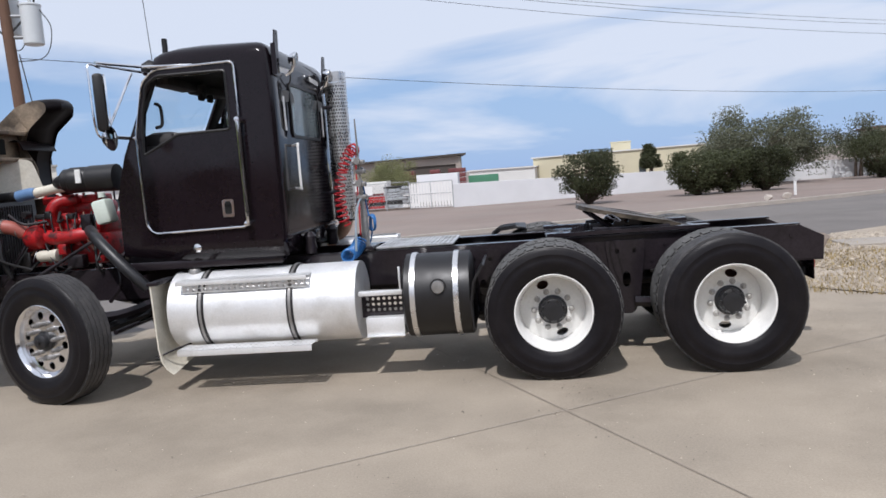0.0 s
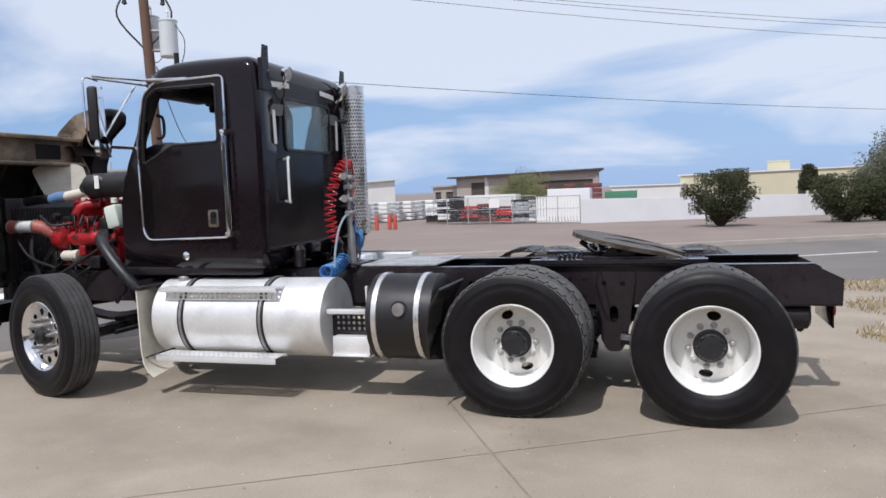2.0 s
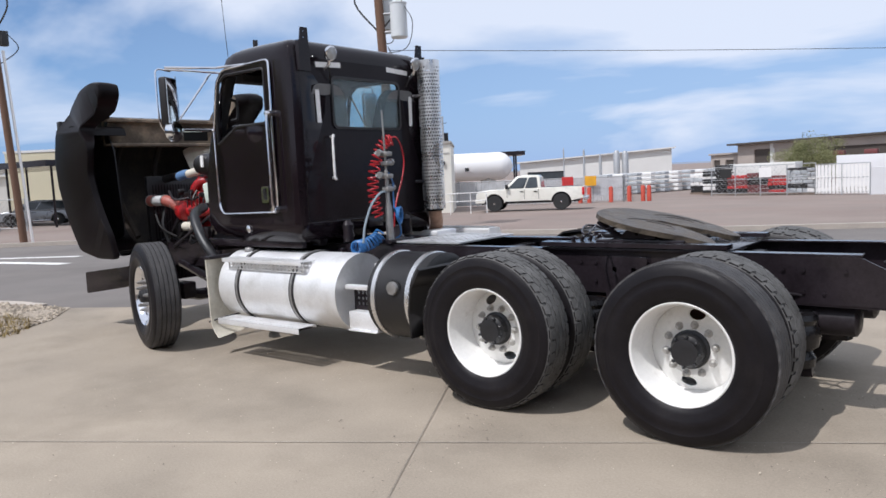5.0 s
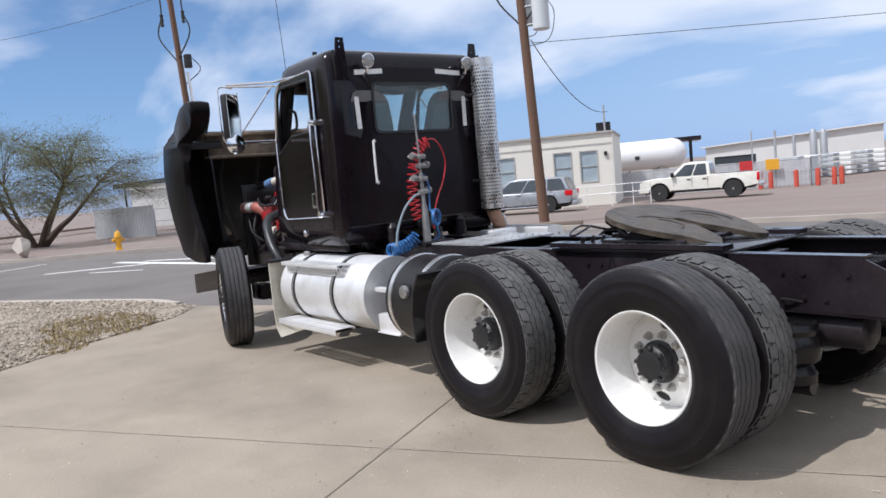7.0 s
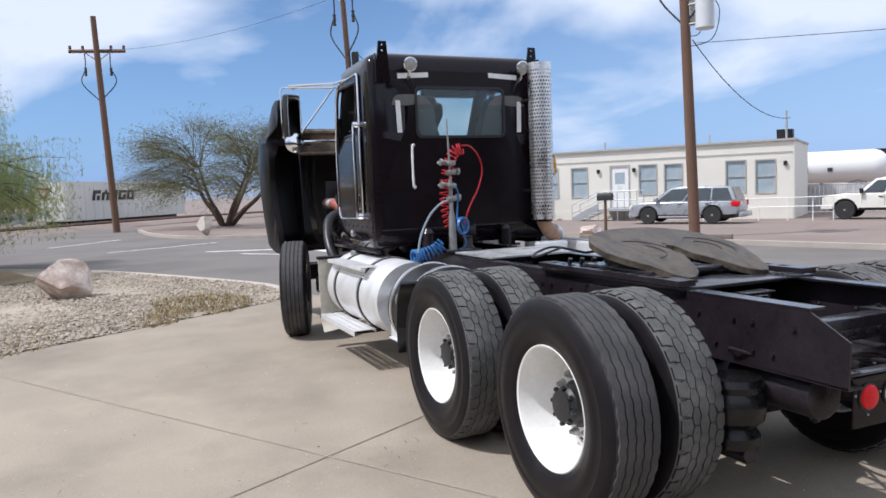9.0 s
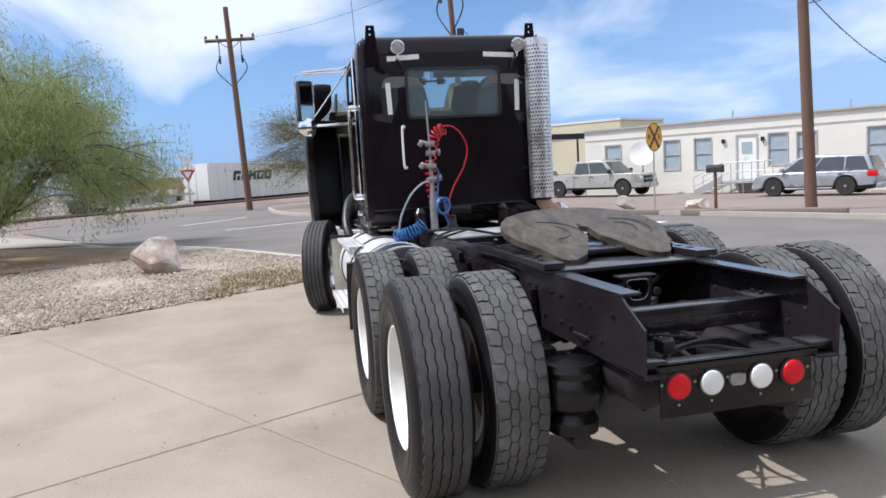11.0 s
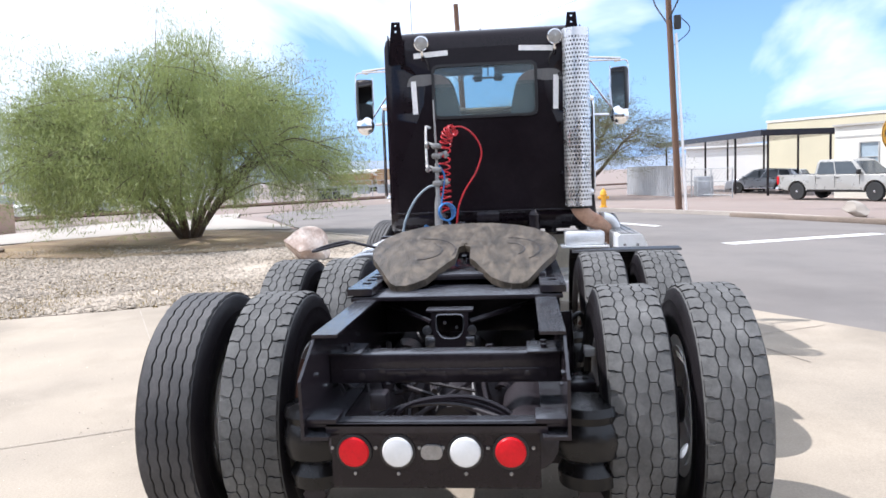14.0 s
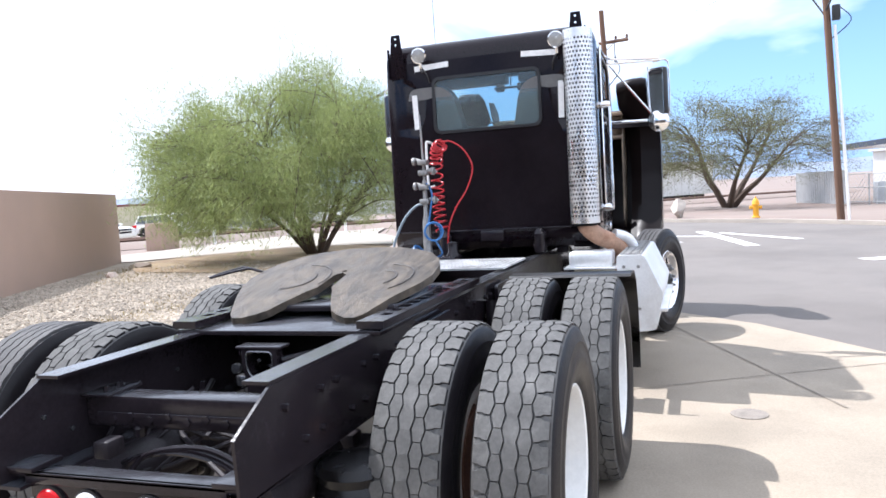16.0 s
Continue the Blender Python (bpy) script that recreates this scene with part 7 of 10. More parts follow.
from_arrays("gravel", v_, f_, PEBBLE, "loose tan and grey gravel stones", "gravel")
v_, f_ = pebbles(BED2, 9000, 0.012, 0.03, 6, (3.2, 8.5, 4.5, 15))
from_arrays("gravel", v_, f_, PEBBLE, "loose gravel stones on the verge", "gravel")
# a few loose chips on the slab
v_, f_ = pebbles([(-3, -1), (9, -1), (3, 8.6), (-3, 6)], 1500, 0.002, 0.005, 8, (-3, 7, 0.5, 8.5))
from_arrays("grit", v_, f_, PEBBLE, "loose grit on the concrete", "gravel")


def scaled(u, v):
    """Where the slab's skin has worn off and its stones show."""
    n = noise.noise(Vector((u * 1.5, v * 1.5, 3.0))) + 0.6 * noise.noise(Vector((u * 5, v * 5, 7.0)))
    return max(0.02, min(1.0, 1.9 * (n - 0.12))) * max(0.05, min(1.0, (u + 1.2) / 1.0))


SLAB = [(-2.5, 3.2), (4.2, 0.2), (7, 0.2), (6, 5.4), (3, 8.0), (-2.5, 6)]
v_, f_ = pebbles(SLAB, 11000, 0.002, 0.0045, 41, (-2.5, 7, 0.2, 8), scaled)
v_[:, 2] -= 0.0015
from_arrays("exposed_aggregate", v_, f_, DARKSTONE, "dark stones showing through worn concrete", "gravel")
v_, f_ = pebbles(SLAB, 9000, 0.002, 0.004, 42, (-2.5, 7, 0.2, 8), scaled)
v_[:, 2] -= 0.0015
from_arrays("exposed_aggregate", v_, f_, PEBBLE, "pale stones showing through worn concrete", "gravel")


def grass(spots, seed, label):
    rng = np.random.RandomState(seed)
    V, F = [], []
    k = 0
    for cx, cy, rad, n, h in spots:
        a = rng.uniform(0, 6.28, n); rr = rad * np.sqrt(rng.uniform(0, 1, n))
        x, y = cx + rr * np.cos(a) * 1.5, cy + rr * np.sin(a)
        z = gz_many(x, y) + 0.01
        hh = h * rng.uniform(0.4, 1.2, n); lean = rng.normal(0, 0.5, (n, 2)) * hh[:, None]
        w = rng.uniform(0.004, 0.009, n); b = rng.uniform(0, 6.28, n)
        for i in range(n):
            dx, dy = w[i] * math.cos(b[i]), w[i] * math.sin(b[i])
            V += [(x[i] - dx, y[i] - dy, z[i]), (x[i] + dx, y[i] + dy, z[i]), (x[i] + lean[i, 0], y[i] + lean[i, 1], z[i] + hh[i])]
            F.append((k, k + 1, k + 2)); k += 3
    from_arrays("dry_grass", np.array(V), np.array(F), GRASS, label, "grass")


grass([(-6.9, 4.9, 0.7, 1500, 0.10), (-6.1, 4.4, 0.35, 500, 0.08), (-5.3, 2.4, 0.8, 900, 0.06), (-4.5, 0.8, 0.7, 900, 0.06), (-6.8, 0.4, 0.9, 700, 0.06), (-11, -3.5, 1.6, 1800, 0.07), (-13, -5.0, 1.8, 1800, 0.07), (-5.7, 4.2, 0.3, 400, 0.06)], 2, "dry yellow grass tufts in the gravel bed")
grass([(4.3, 9.0, 0.8, 1600, 0.07), (5.2, 11.0, 1.2, 2400, 0.08), (6.5, 8.5, 1.5, 1800, 0.07), (4.6, 13.3, 0.8, 900, 0.08)], 3, "dry yellow grass on the verge")
tagged(link("utility_cover", box(BM(), (5.3, 12.7, gz(5.7, 13) + 0.0), (6.6, 13.5, gz(5.7, 13) + 0.06), 0.02), WALK), "flat pale concrete utility slab", "utility cover")


# ---- walls that close the place, two added unseen to darken reflections ----
def wall_between(name, a, b, z1, th, material, label, cat="wall", kind="structure", lift=-0.1):
    a, b = Vector(a), Vector(b)
    way = (b - a).normalized()
    s = Vector((-way.y, way.x)) * th
    bm = BM()
    loop = [a, b, b + s, a + s]
    lo = [bm.verts.new((p.x, p.y, gz(p.x, p.y) + lift)) for p in loop]
    hi = [bm.verts.new((p.x, p.y, z1 if not isinstance(z1, tuple) else z1[0] if i in (0, 3) else z1[1])) for i, p in enumerate(loop)]
    bm.faces.new(lo[::-1]); bm.faces.new(hi)
    for i in range(4):
        bm.faces.new((lo[i], lo[(i + 1) % 4], hi[(i + 1) % 4], hi[i]))
    bmesh.ops.bevel(bm, geom=bm.edges[:], offset=0.01, segments=1, affect="EDGES")
    return tagged(link(name, bm, material, smooth=False), label, cat, kind=kind)


wall_between("wall_tan", (-14.75, -8.6), (-3.2, -2.4), 2.12, -0.22, STUCCO, "tan stucco block garden wall")
wall_between("wall_tan_return", (-3.2, -2.65), (-1.5, -15.5), 2.12, 0.22, STUCCO, "tan stucco block garden wall")
# Never in view: dark walls added so paint and chrome reflect something dark.
wall_between("wall_unseen_side", (-1.6, -15), (24, -15), 5.5, -0.4, DARKPANEL, "added unseen dark wall for reflections, side of the yard")
wall_between("wall_unseen_rear", (24, -15), (24, 22), 5.5, -0.4, DARKPANEL, "added unseen dark wall for reflections, rear of the yard")


# ---- plants ----
def leaves(anchors, per, spread, size, seed, droop=0.0, aspect=0.25):
    """Many small leaf blades scattered about anchor points."""
    rng = np.random.RandomState(seed)
    A = np.asarray(anchors, float)
    C = np.repeat(A, per, 0) + np.clip(rng.normal(0, 1, (len(A) * per, 3)), -1.3, 1.3) * np.asarray(spread)
    n = len(C)
    d = rng.normal(0, 1, (n, 3)); d[:, 2] -= droop
    d /= np.linalg.norm(d, axis=1)[:, None]
    e = np.cross(d, rng.normal(0, 1, (n, 3))); e /= np.linalg.norm(e, axis=1)[:, None]
    L = (size * rng.uniform(0.5, 1.3, n))[:, None]
    V = np.stack([C - d * L * 0.5, C + e * L * aspect * 0.5, C + d * L * 0.5, C - e * L * aspect * 0.5], 1).reshape(-1, 3)
    F = np.arange(4 * n).reshape(-1, 4)
    return V, F


def tree(name, at, label, radius, height, low, mains, targets, per, spread, size, material, seed, trunk=0.13, droop=0.0, twigs=4, bend=0.5, lean=(0, 0), flare=0.22, aspect=0.25):
    rng = random.Random(seed)
    z0 = gz(*at)
    root = thing(name, (at[0], at[1], z0), label, "tree")
    bm = BM()
    base = Vector((at[0], at[1], z0 - 0.05))
    limbs = []
    for k in range(mains):
        a = (k + rng.uniform(-0.3, 0.3)) * math.tau / mains
        r = radius * rng.uniform(0.35, 0.6)
        top = base + Vector((r * math.cos(a) + lean[0], r * math.sin(a) + lean[1], height * rng.uniform(0.45, 0.62)))
        foot = base + Vector((flare * math.cos(a), flare * math.sin(a), 0))
        mid = foot.lerp(top, 0.45) + Vector((-(bend) * 0.5 * math.cos(a), -(bend) * 0.5 * math.sin(a), 0.25)) + Vector((rng.uniform(-0.2, 0.2), rng.uniform(-0.2, 0.2), 0))
        path = smooth_path([foot, foot.lerp(mid, 0.5) + Vector((0, 0, 0.1)), mid, top], 5)
        tr = trunk * rng.uniform(0.75, 1.1)
        tube(bm, path, [tr * (1 - 0.68 * i / (len(path) - 1)) for i in range(len(path))], 7)
        limbs.append(path)
    anchors = []
    for k in range(targets):
        # points in a domed crown
        while True:
            x, y, z = rng.uniform(-1, 1), rng.uniform(-1, 1), rng.uniform(0, 1)
            q = math.hypot(x, y)
            if q * q + (max(0, z - 0.25) / 0.75) ** 2 < 1 and z > 0.32 * (1 - q) - 0.15 and rng.random() < 0.35 + 0.65 * max(q, z) and noise.noise(Vector((x * 2.6, y * 2.6, z * 2.2 + seed))) > -0.12:
                break
        p = base + Vector((x * radius + lean[0], y * radius + lean[1], low + z * (height - low)))
        path = min(limbs, key=lambda L: min((v - p).length for v in L[5:]))
        s = min(path[5:], key=lambda v: (v - p).length + (0.6 if v.z > p.z else 0))
        m = s.lerp(p, 0.5) + Vector((rng.uniform(-0.2, 0.2), rng.uniform(-0.2, 0.2), 0.18 * (p - s).length))
        br = smooth_path([s, m, p], 4)
        tube(bm, br, [0.028 * (1 - 0.7 * i / (len(br) - 1)) for i in range(len(br))], 5, caps=False)
        anchors.append(p)
        anchors.append(br[len(br) * 2 // 3])
        for _ in range(twigs):
            e = p + Vector((rng.gauss(0, 0.5), rng.gauss(0, 0.5), rng.gauss(0.1, 0.35))) * (radius / 5)
            tube(bm, [br[-3], br[-3].lerp(e, 0.5) + Vector((0, 0, 0.08)), e], [0.010, 0.007, 0.004], 4, caps=False)
            anchors.append(e)
    part("trunk", bm, BARK, root, "dark branching trunk and limbs")
    V, F = leaves([tuple(a) for a in anchors], per, spread, size, seed, droop, aspect)
    me = bpy.data.meshes.new("crown")
    me.from_pydata(V.tolist(), [], F.tolist())
    me.materials.append(material)
    ob = new("crown", me)
    ob.parent = root
    ob.matrix_parent_inverse = ROOT_INV[root]
    ob["label"] = "feathery open crown of small leaves"
    return root


tree("tree", (-15.7, -2.3), "feathery green desert tree with several trunks", 4.7, 5.35, 1.15, 13, 290, 215, (0.27, 0.27, 0.33), 0.15, LEAF_A, 11, 0.085, droop=1.5, twigs=3, bend=-0.25, flare=0.16, aspect=0.085)
tree("tree", (-43.5, 10.2), "sparse thorny tree beside the railway", 6.0, 7.0, 1.7, 5, 150, 60, (0.50, 0.50, 0.18), 0.10, LEAF_B, 24, 0.21, droop=0.5, twigs=8, bend=-0.6, lean=(0.4, 0.4), aspect=0.27)
tree("tree", (16.2, 52.0), "grey-green tree behind the white wall", 3.6, 5.2, 1.2, 5, 70, 100, (0.42, 0.42, 0.36), 0.18, LEAF_D, 31, 0.16, twigs=3, aspect=0.4)
tree("tree", (24.0, 56.0), "thin grey tree behind the white wall", 2.2, 4.2, 1.6, 4, 30, 50, (0.38, 0.38, 0.3), 0.18, LEAF_D, 33, 0.10, twigs=3, aspect=0.4)
tree("tree", (-11.7, 69.8), "pale olive tree in the storage yard", 2.9, 4.1, 0.8, 5, 70, 70, (0.34, 0.34, 0.26), 0.18, LEAF_B, 35, 0.10, twigs=3, aspect=0.3)
tree("tree", (20.1, 116.5), "round dark tree by the tan building", 1.25, 4.2, 1.2, 4, 30, 60, (0.35, 0.35, 0.35), 0.3, LEAF_C, 36, 0.12, twigs=2, aspect=0.5)


def shrub(at, rx, h, seed, label):
    rng = random.Random(seed)
    z0 = gz(*at)
    root = thing("shrub", (at[0], at[1], z0), label, "shrub")
    bm = BM()
    anchors = []
    for k in range(110):
        a, q = rng.uniform(0, math.tau), math.sqrt(rng.random())
        z = h * (0.13 + 0.77 * rng.random())
        # narrow at the foot, widest at two thirds, rounded above
        prof = math.sin(min(1.0, (z / h) / 0.62) * math.pi / 2) if z / h < 0.62 else math.cos((z / h - 0.62) / 0.38 * 1.15)
        r = rx * max(0.36, prof) * (0.25 + 0.72 * q) * rng.uniform(0.85, 1.03)
        p = Vector((at[0] + r * math.cos(a), at[1] + r * math.sin(a), z0 + z))
        s = Vector((at[0] + 0.12 * math.cos(a), at[1] + 0.12 * math.sin(a), z0 - 0.03))
        tube(bm, smooth_path([s, s.lerp(p, 0.5) + Vector((0, 0, 0.1)), p], 3), [0.03, 0.028, 0.024, 0.02, 0.016, 0.012, 0.008], 5, caps=False)
        anchors.append(tuple(p))
    part("stem", bm, BARK, root)
    V, F = leaves(anchors, 150, (rx * 0.13, rx * 0.13, rx * 0.12), 0.13, seed, 0.0, 0.4)
    me = bpy.data.meshes.new("foliage")
    me.from_pydata(V.tolist(), [], F.tolist())
    me.materials.append(LEAF_C)
    ob = new("foliage", me)
    ob.parent = root
    ob.matrix_parent_inverse = ROOT_INV[root]


for at, rx, h, sd in (((3.6, 39.0), 1.75, 2.75, 1), ((9.5, 41.2), 1.6, 2.35, 2), ((11.2, 41.8), 1.5, 2.3, 3), ((13.1, 41.6), 1.5, 2.3, 4), ((23.0, 50.3), 2.0, 2.9, 5), ((28.0, 52.0), 2.2, 3.2, 6)):
    shrub(at, rx, h, sd, "dark green rounded shrub on the dirt verge")


# ---- poles, wires, signs ----
def pole(at, top, r, label, arm=None, transformers=(), box_at=None, lean=(0, 0)):
    z0 = gz(*at)
    root = thing("utility_pole", (at[0], at[1], z0), label, "utility pole")
    bm = BM()
    tube(bm, [(at[0], at[1], z0 - 0.1), (at[0] + lean[0] / 2, at[1] + lean[1] / 2, z0 + (top - z0) / 2), (at[0] + lean[0], at[1] + lean[1], top)], [r, r * 0.9, r * 0.75], 14)
    part("pole", bm, POLE, root)
    foot = at
    at = (at[0] + lean[0] * 0.8, at[1] + lean[1] * 0.8)
    if arm:
        z, half, way = arm
        w = Vector(way).normalized()
        bm = BM()
        a, b = Vector((at[0], at[1], z)) - w * half, Vector((at[0], at[1], z)) + w * half
        tube(bm, [a, b], 0.10, 4)
        c = part("crossarm", bm, POLE, root)
        for q in (-0.5, 0.5):
            part("brace", tube(BM(), [Vector((at[0], at[1], z)) + w * half * q, Vector((at[0], at[1], z - 0.55))], 0.03, 5), GALV, c)
        for q in (-0.95, -0.5, 0.5, 0.95):
            p = Vector((at[0], at[1], z)) + w * half * q
            bm = BM()
            lathe(bm, [(0.02, 0.05), (0.03, 0.12), (0.09, 0.14), (0.07, 0.20), (0.09, 0.22), (0.05, 0.30), (0.001, 0.32)], p, "z", 10)
            part("insulator", bm, RAILSTEEL, c)
        for q in (-0.45, 0.45):
            p = Vector((at[0], at[1], z)) + w * half * q
            bm = BM()
            tube(bm, smooth_path([p, p + Vector((0, 0, -0.9)), p + Vector((0, 0, -1.7)) + w * 0.5 * q, Vector((at[0], at[1], z - 2.7))], 5), 0.03, 5)
            lathe(bm, [(0.001, -0.9), (0.08, -0.9), (0.05, -1.0), (0.08, -1.1), (0.05, -1.2), (0.08, -1.3), (0.001, -1.35)], p, "z", 8)
            part("jumper_wire", bm, WIRE, root)
    for dx, dy, z, rr, h in transformers:
        bm = BM()
        c = (at[0] + dx, at[1] + dy, z)
        lathe(bm, [(rr * 0.9, 0.0), (rr, 0.03), (rr, h), (rr * 1.06, h + 0.01), (rr * 1.06, h + 0.05), (rr * 0.7, h + 0.09), (0.001, h + 0.11)], c, "z", 24)
        t = part("transformer", bm, PORCELAIN, root, "pale grey can transformer")
        for q in (0.2, 0.75):
            part("hanger", tube(BM(), [(at[0], at[1], z + h * q), c[:2] + (z + h * q,)], 0.05, 4), GALV, t)
        bm = BM()
        lathe(bm, [(0.03, h + 0.1), (0.05, h + 0.18), (0.03, h + 0.24), (0.05, h + 0.3), (0.001, h + 0.4)], (c[0], c[1], z), "z", 8)
        part("bushing", bm, PORCELAIN, t)
        bm = BM()
        tube(bm, smooth_path([(c[0] + rr, c[1], z + h * 0.9), (c[0] + rr + 0.22, c[1] + 0.1, z + h * 0.4), (c[0] + rr, c[1], z - 0.35), (at[0], at[1], z - 0.45)], 5), 0.014, 5)
        part("lead_wire", bm, WIRE, t)
    if box_at:
        z, dx, dy = box_at
        bm = BM()
        box(bm, (at[0] + dx - 0.12, at[1] + dy - 0.12, z - 0.25), (at[0] + dx + 0.12, at[1] + dy + 0.12, z + 0.25), 0.02)
        tube(bm, smooth_path([(at[0] + dx, at[1] + dy + 0.1, z + 0.2), (at[0] + dx, at[1] + dy + 0.45, z - 0.3), (at[0], at[1] + 0.15, z - 0.9)], 5), 0.018, 5)
        part("switch_box", bm, WIRE, root, "black switch gear on the pole")
    return root


pole((-13.6, 20.2), 9.4, 0.17, "brown wooden utility pole with can transformers", arm=(8.9, 1.2, (0.85, 0.53, 0)), transformers=((0.62, 0.25, 6.0, 0.27, 1.05), (-0.20, 0.55, 6.35, 0.25, 0.95)), lean=(-0.26, -0.18))
p2 = pole((-25.0, 13.15), 11.2, 0.13, "brown wooden utility pole with a pale conduit", arm=(9.6, 1.1, (0.85, 0.53, 0)), box_at=(6.9, 0.15, 0.35), lean=(0, -0.5))
bm = BM()
tube(bm, [(-24.85, 13.38, gz(-25, 13.2)), (-24.88, 13.24, 3.0), (-24.9, 13.06, 6.5)], 0.05, 8)
part("conduit", bm, TAPE, p2, "pale plastic conduit up the pole")
pole((-41.0, 3.95), 11.6, 0.19, "weathered wooden pole with crossarm and insulators", arm=(9.75, 1.45, (0.25, 1.0, 0)), lean=(0, -0.42))


def wire(a, b, sag, r=0.008):
    a, b = Vector(a), Vector(b)
    pts = [a.lerp(b, i / 24) - Vector((0, 0, sag * 4 * (i / 24) * (1 - i / 24))) for i in range(25)]
    tagged(link("power_line", tube(BM(), pts, r, 5), WIRE), "thin black overhead power line", "power line")


wire((-13.6, 20.2, 5.65), (64, 88, 7.5), 1.6, 0.010)
wire((-13.6, 20.2, 8.9), (60, 58, 9.0), 2.3)
wire((-13.0, 20.6, 8.9), (60.5, 58.6, 9.0), 2.1)
wire((-12.8, 21.0, 8.6), (61, 59.2, 8.6), 2.3)
wire((-25.0, 13.15, 9.5), (-13.6, 20.2, 8.9), 0.3)
wire((-24.6, 13.6, 9.5), (-13.0, 20.6, 8.9), 0.3)
wire((-25.0, 13.15, 9.6), (-41, 3.95, 9.8), 0.5)
wire((-13.6, 20.2, 5.75), (-21.0, 32.6, 4.2), 0.7, 0.016)


def text_mesh(word, size, m, material, parent, name="lettering", extrude=0.004):
    cu = bpy.data.curves.new(name, "FONT")
    cu.body, cu.size, cu.extrude, cu.align_x, cu.align_y = word, size, extrude, "CENTER", "CENTER"
    ob = new(name, cu)
    dg = bpy.context.evaluated_depsgraph_get()
    me = bpy.data.meshes.new_from_object(ob.evaluated_get(dg))
    bpy.data.objects.remove(ob)
    me.materials.clear(); me.materials.append(material)
    o = new(name, me)
    o.parent = parent
    o.matrix_parent_inverse = ROOT_INV.get(parent, Matrix())
    o.matrix_basis = m
    return o


def facing(at, target):
    """Upright frame at a place: x to the viewer's right, y up, z towards the target."""
    z = (Vector(target) - Vector(at)); z.z = 0; z.normalize()
    x = Vector((0, 0, 1)).cross(z)
    return Matrix(((x.x, 0, z.x, at[0]), (x.y, 0, z.y, at[1]), (0, 1, 0, at[2]), (0, 0, 0, 1)))


def crossing_sign():
    x, y = -17.3, 17.3
    z0 = gz(x, y)
    root = thing("railroad_sign", (x, y, z0), "round yellow railroad crossing warning sign on a post", "road sign")
    part("post", tube(BM(), [(x, y, z0 - 0.05), (x, y, 2.55)], 0.03, 8), GALV, root)
    m = facing((x, y, 2.2), (x + 8.7, y + 4.8, 0))
    m2 = m @ Matrix.Translation((0, 0, 0.04))
    bm = BM()
    lathe(bm, [(0.46, -0.004), (0.46, 0.004)], (0, 0, 0), "z", 40)
    bm.transform(m2)
    disc = part("disc", bm, YELLOW, root, "yellow disc")
    bm = BM()
    lathe(bm, [(0.45, 0.006), (0.425, 0.006)], (0, 0, 0), "z", 40)
    bmesh.ops.delete(bm, geom=[f for f in bm.faces if len(f.verts) > 4], context="FACES_ONLY")
    for a in (52, -52):
        box(bm, (-0.42, -0.045, 0.005), (0.42, 0.045, 0.009), 0, Matrix.Rotation(radians(a), 4, "Z"))
    bm.transform(m2)
    part("cross", bm, SIGNBLACK, disc, "black cross")
    for s in (-1, 1):
        text_mesh("R", 0.26, m2 @ Matrix.Translation((0.28 * s, 0, 0.007)), SIGNBLACK, disc)


crossing_sign()


def mailbox():
    x, y = -16.8, 19.2
    z0 = gz(x, y)
    root = thing("mailbox", (x, y, z0), "black mailbox on a thin dark post", "mailbox")
    part("post", box(BM(), (x - 0.04, y - 0.04, z0 - 0.02), (x + 0.04, y + 0.04, 0.95), 0.01), POLE, root)
    bm = BM()
    loop = [(-0.11, 0.0), (0.11, 0.0), (0.11, 0.14)] + [(0.11 * math.cos(a), 0.14 + 0.11 * math.sin(a)) for a in [math.pi * i / 10 for i in range(1, 10)]] + [(-0.11, 0.14)]
    m = Matrix.Translation((x, y, 0.95)) @ Matrix.Rotation(radians(33), 4, "Z")
    plate(bm, loop, [], lambda u, v: (-0.26, u, v), (0.52, 0, 0))
    bm.transform(m)
    part("box", bm, SIGNBLACK, root)


mailbox()


def hydrant():
    x, y = -28.4, 10.65
    z0 = gz(x, y)
    root = thing("fire_hydrant", (x, y, z0), "yellow fire hydrant by the kerb", "hydrant")
    bm = BM()
    lathe(bm, [(0.16, 0.0), (0.16, 0.05), (0.11, 0.07), (0.11, 0.50), (0.15, 0.52), (0.15, 0.57), (0.13, 0.60), (0.12, 0.68), (0.07, 0.76), (0.03, 0.78), (0.03, 0.84), (0.001, 0.845)], (x, y, z0), "z", 20)
    part("barrel", bm, YELLOW, root)
    for s in (-1, 1):
        bm = BM()
        lathe(bm, [(0.06, 0.0), (0.06, 0.17 * s), (0.075, 0.17 * s), (0.075, 0.22 * s), (0.02, 0.24 * s), (0.001, 0.24 * s)], (x, y, z0 + 0.42), "y", 14)
        part("nozzle", bm, YELLOW, root)


hydrant()


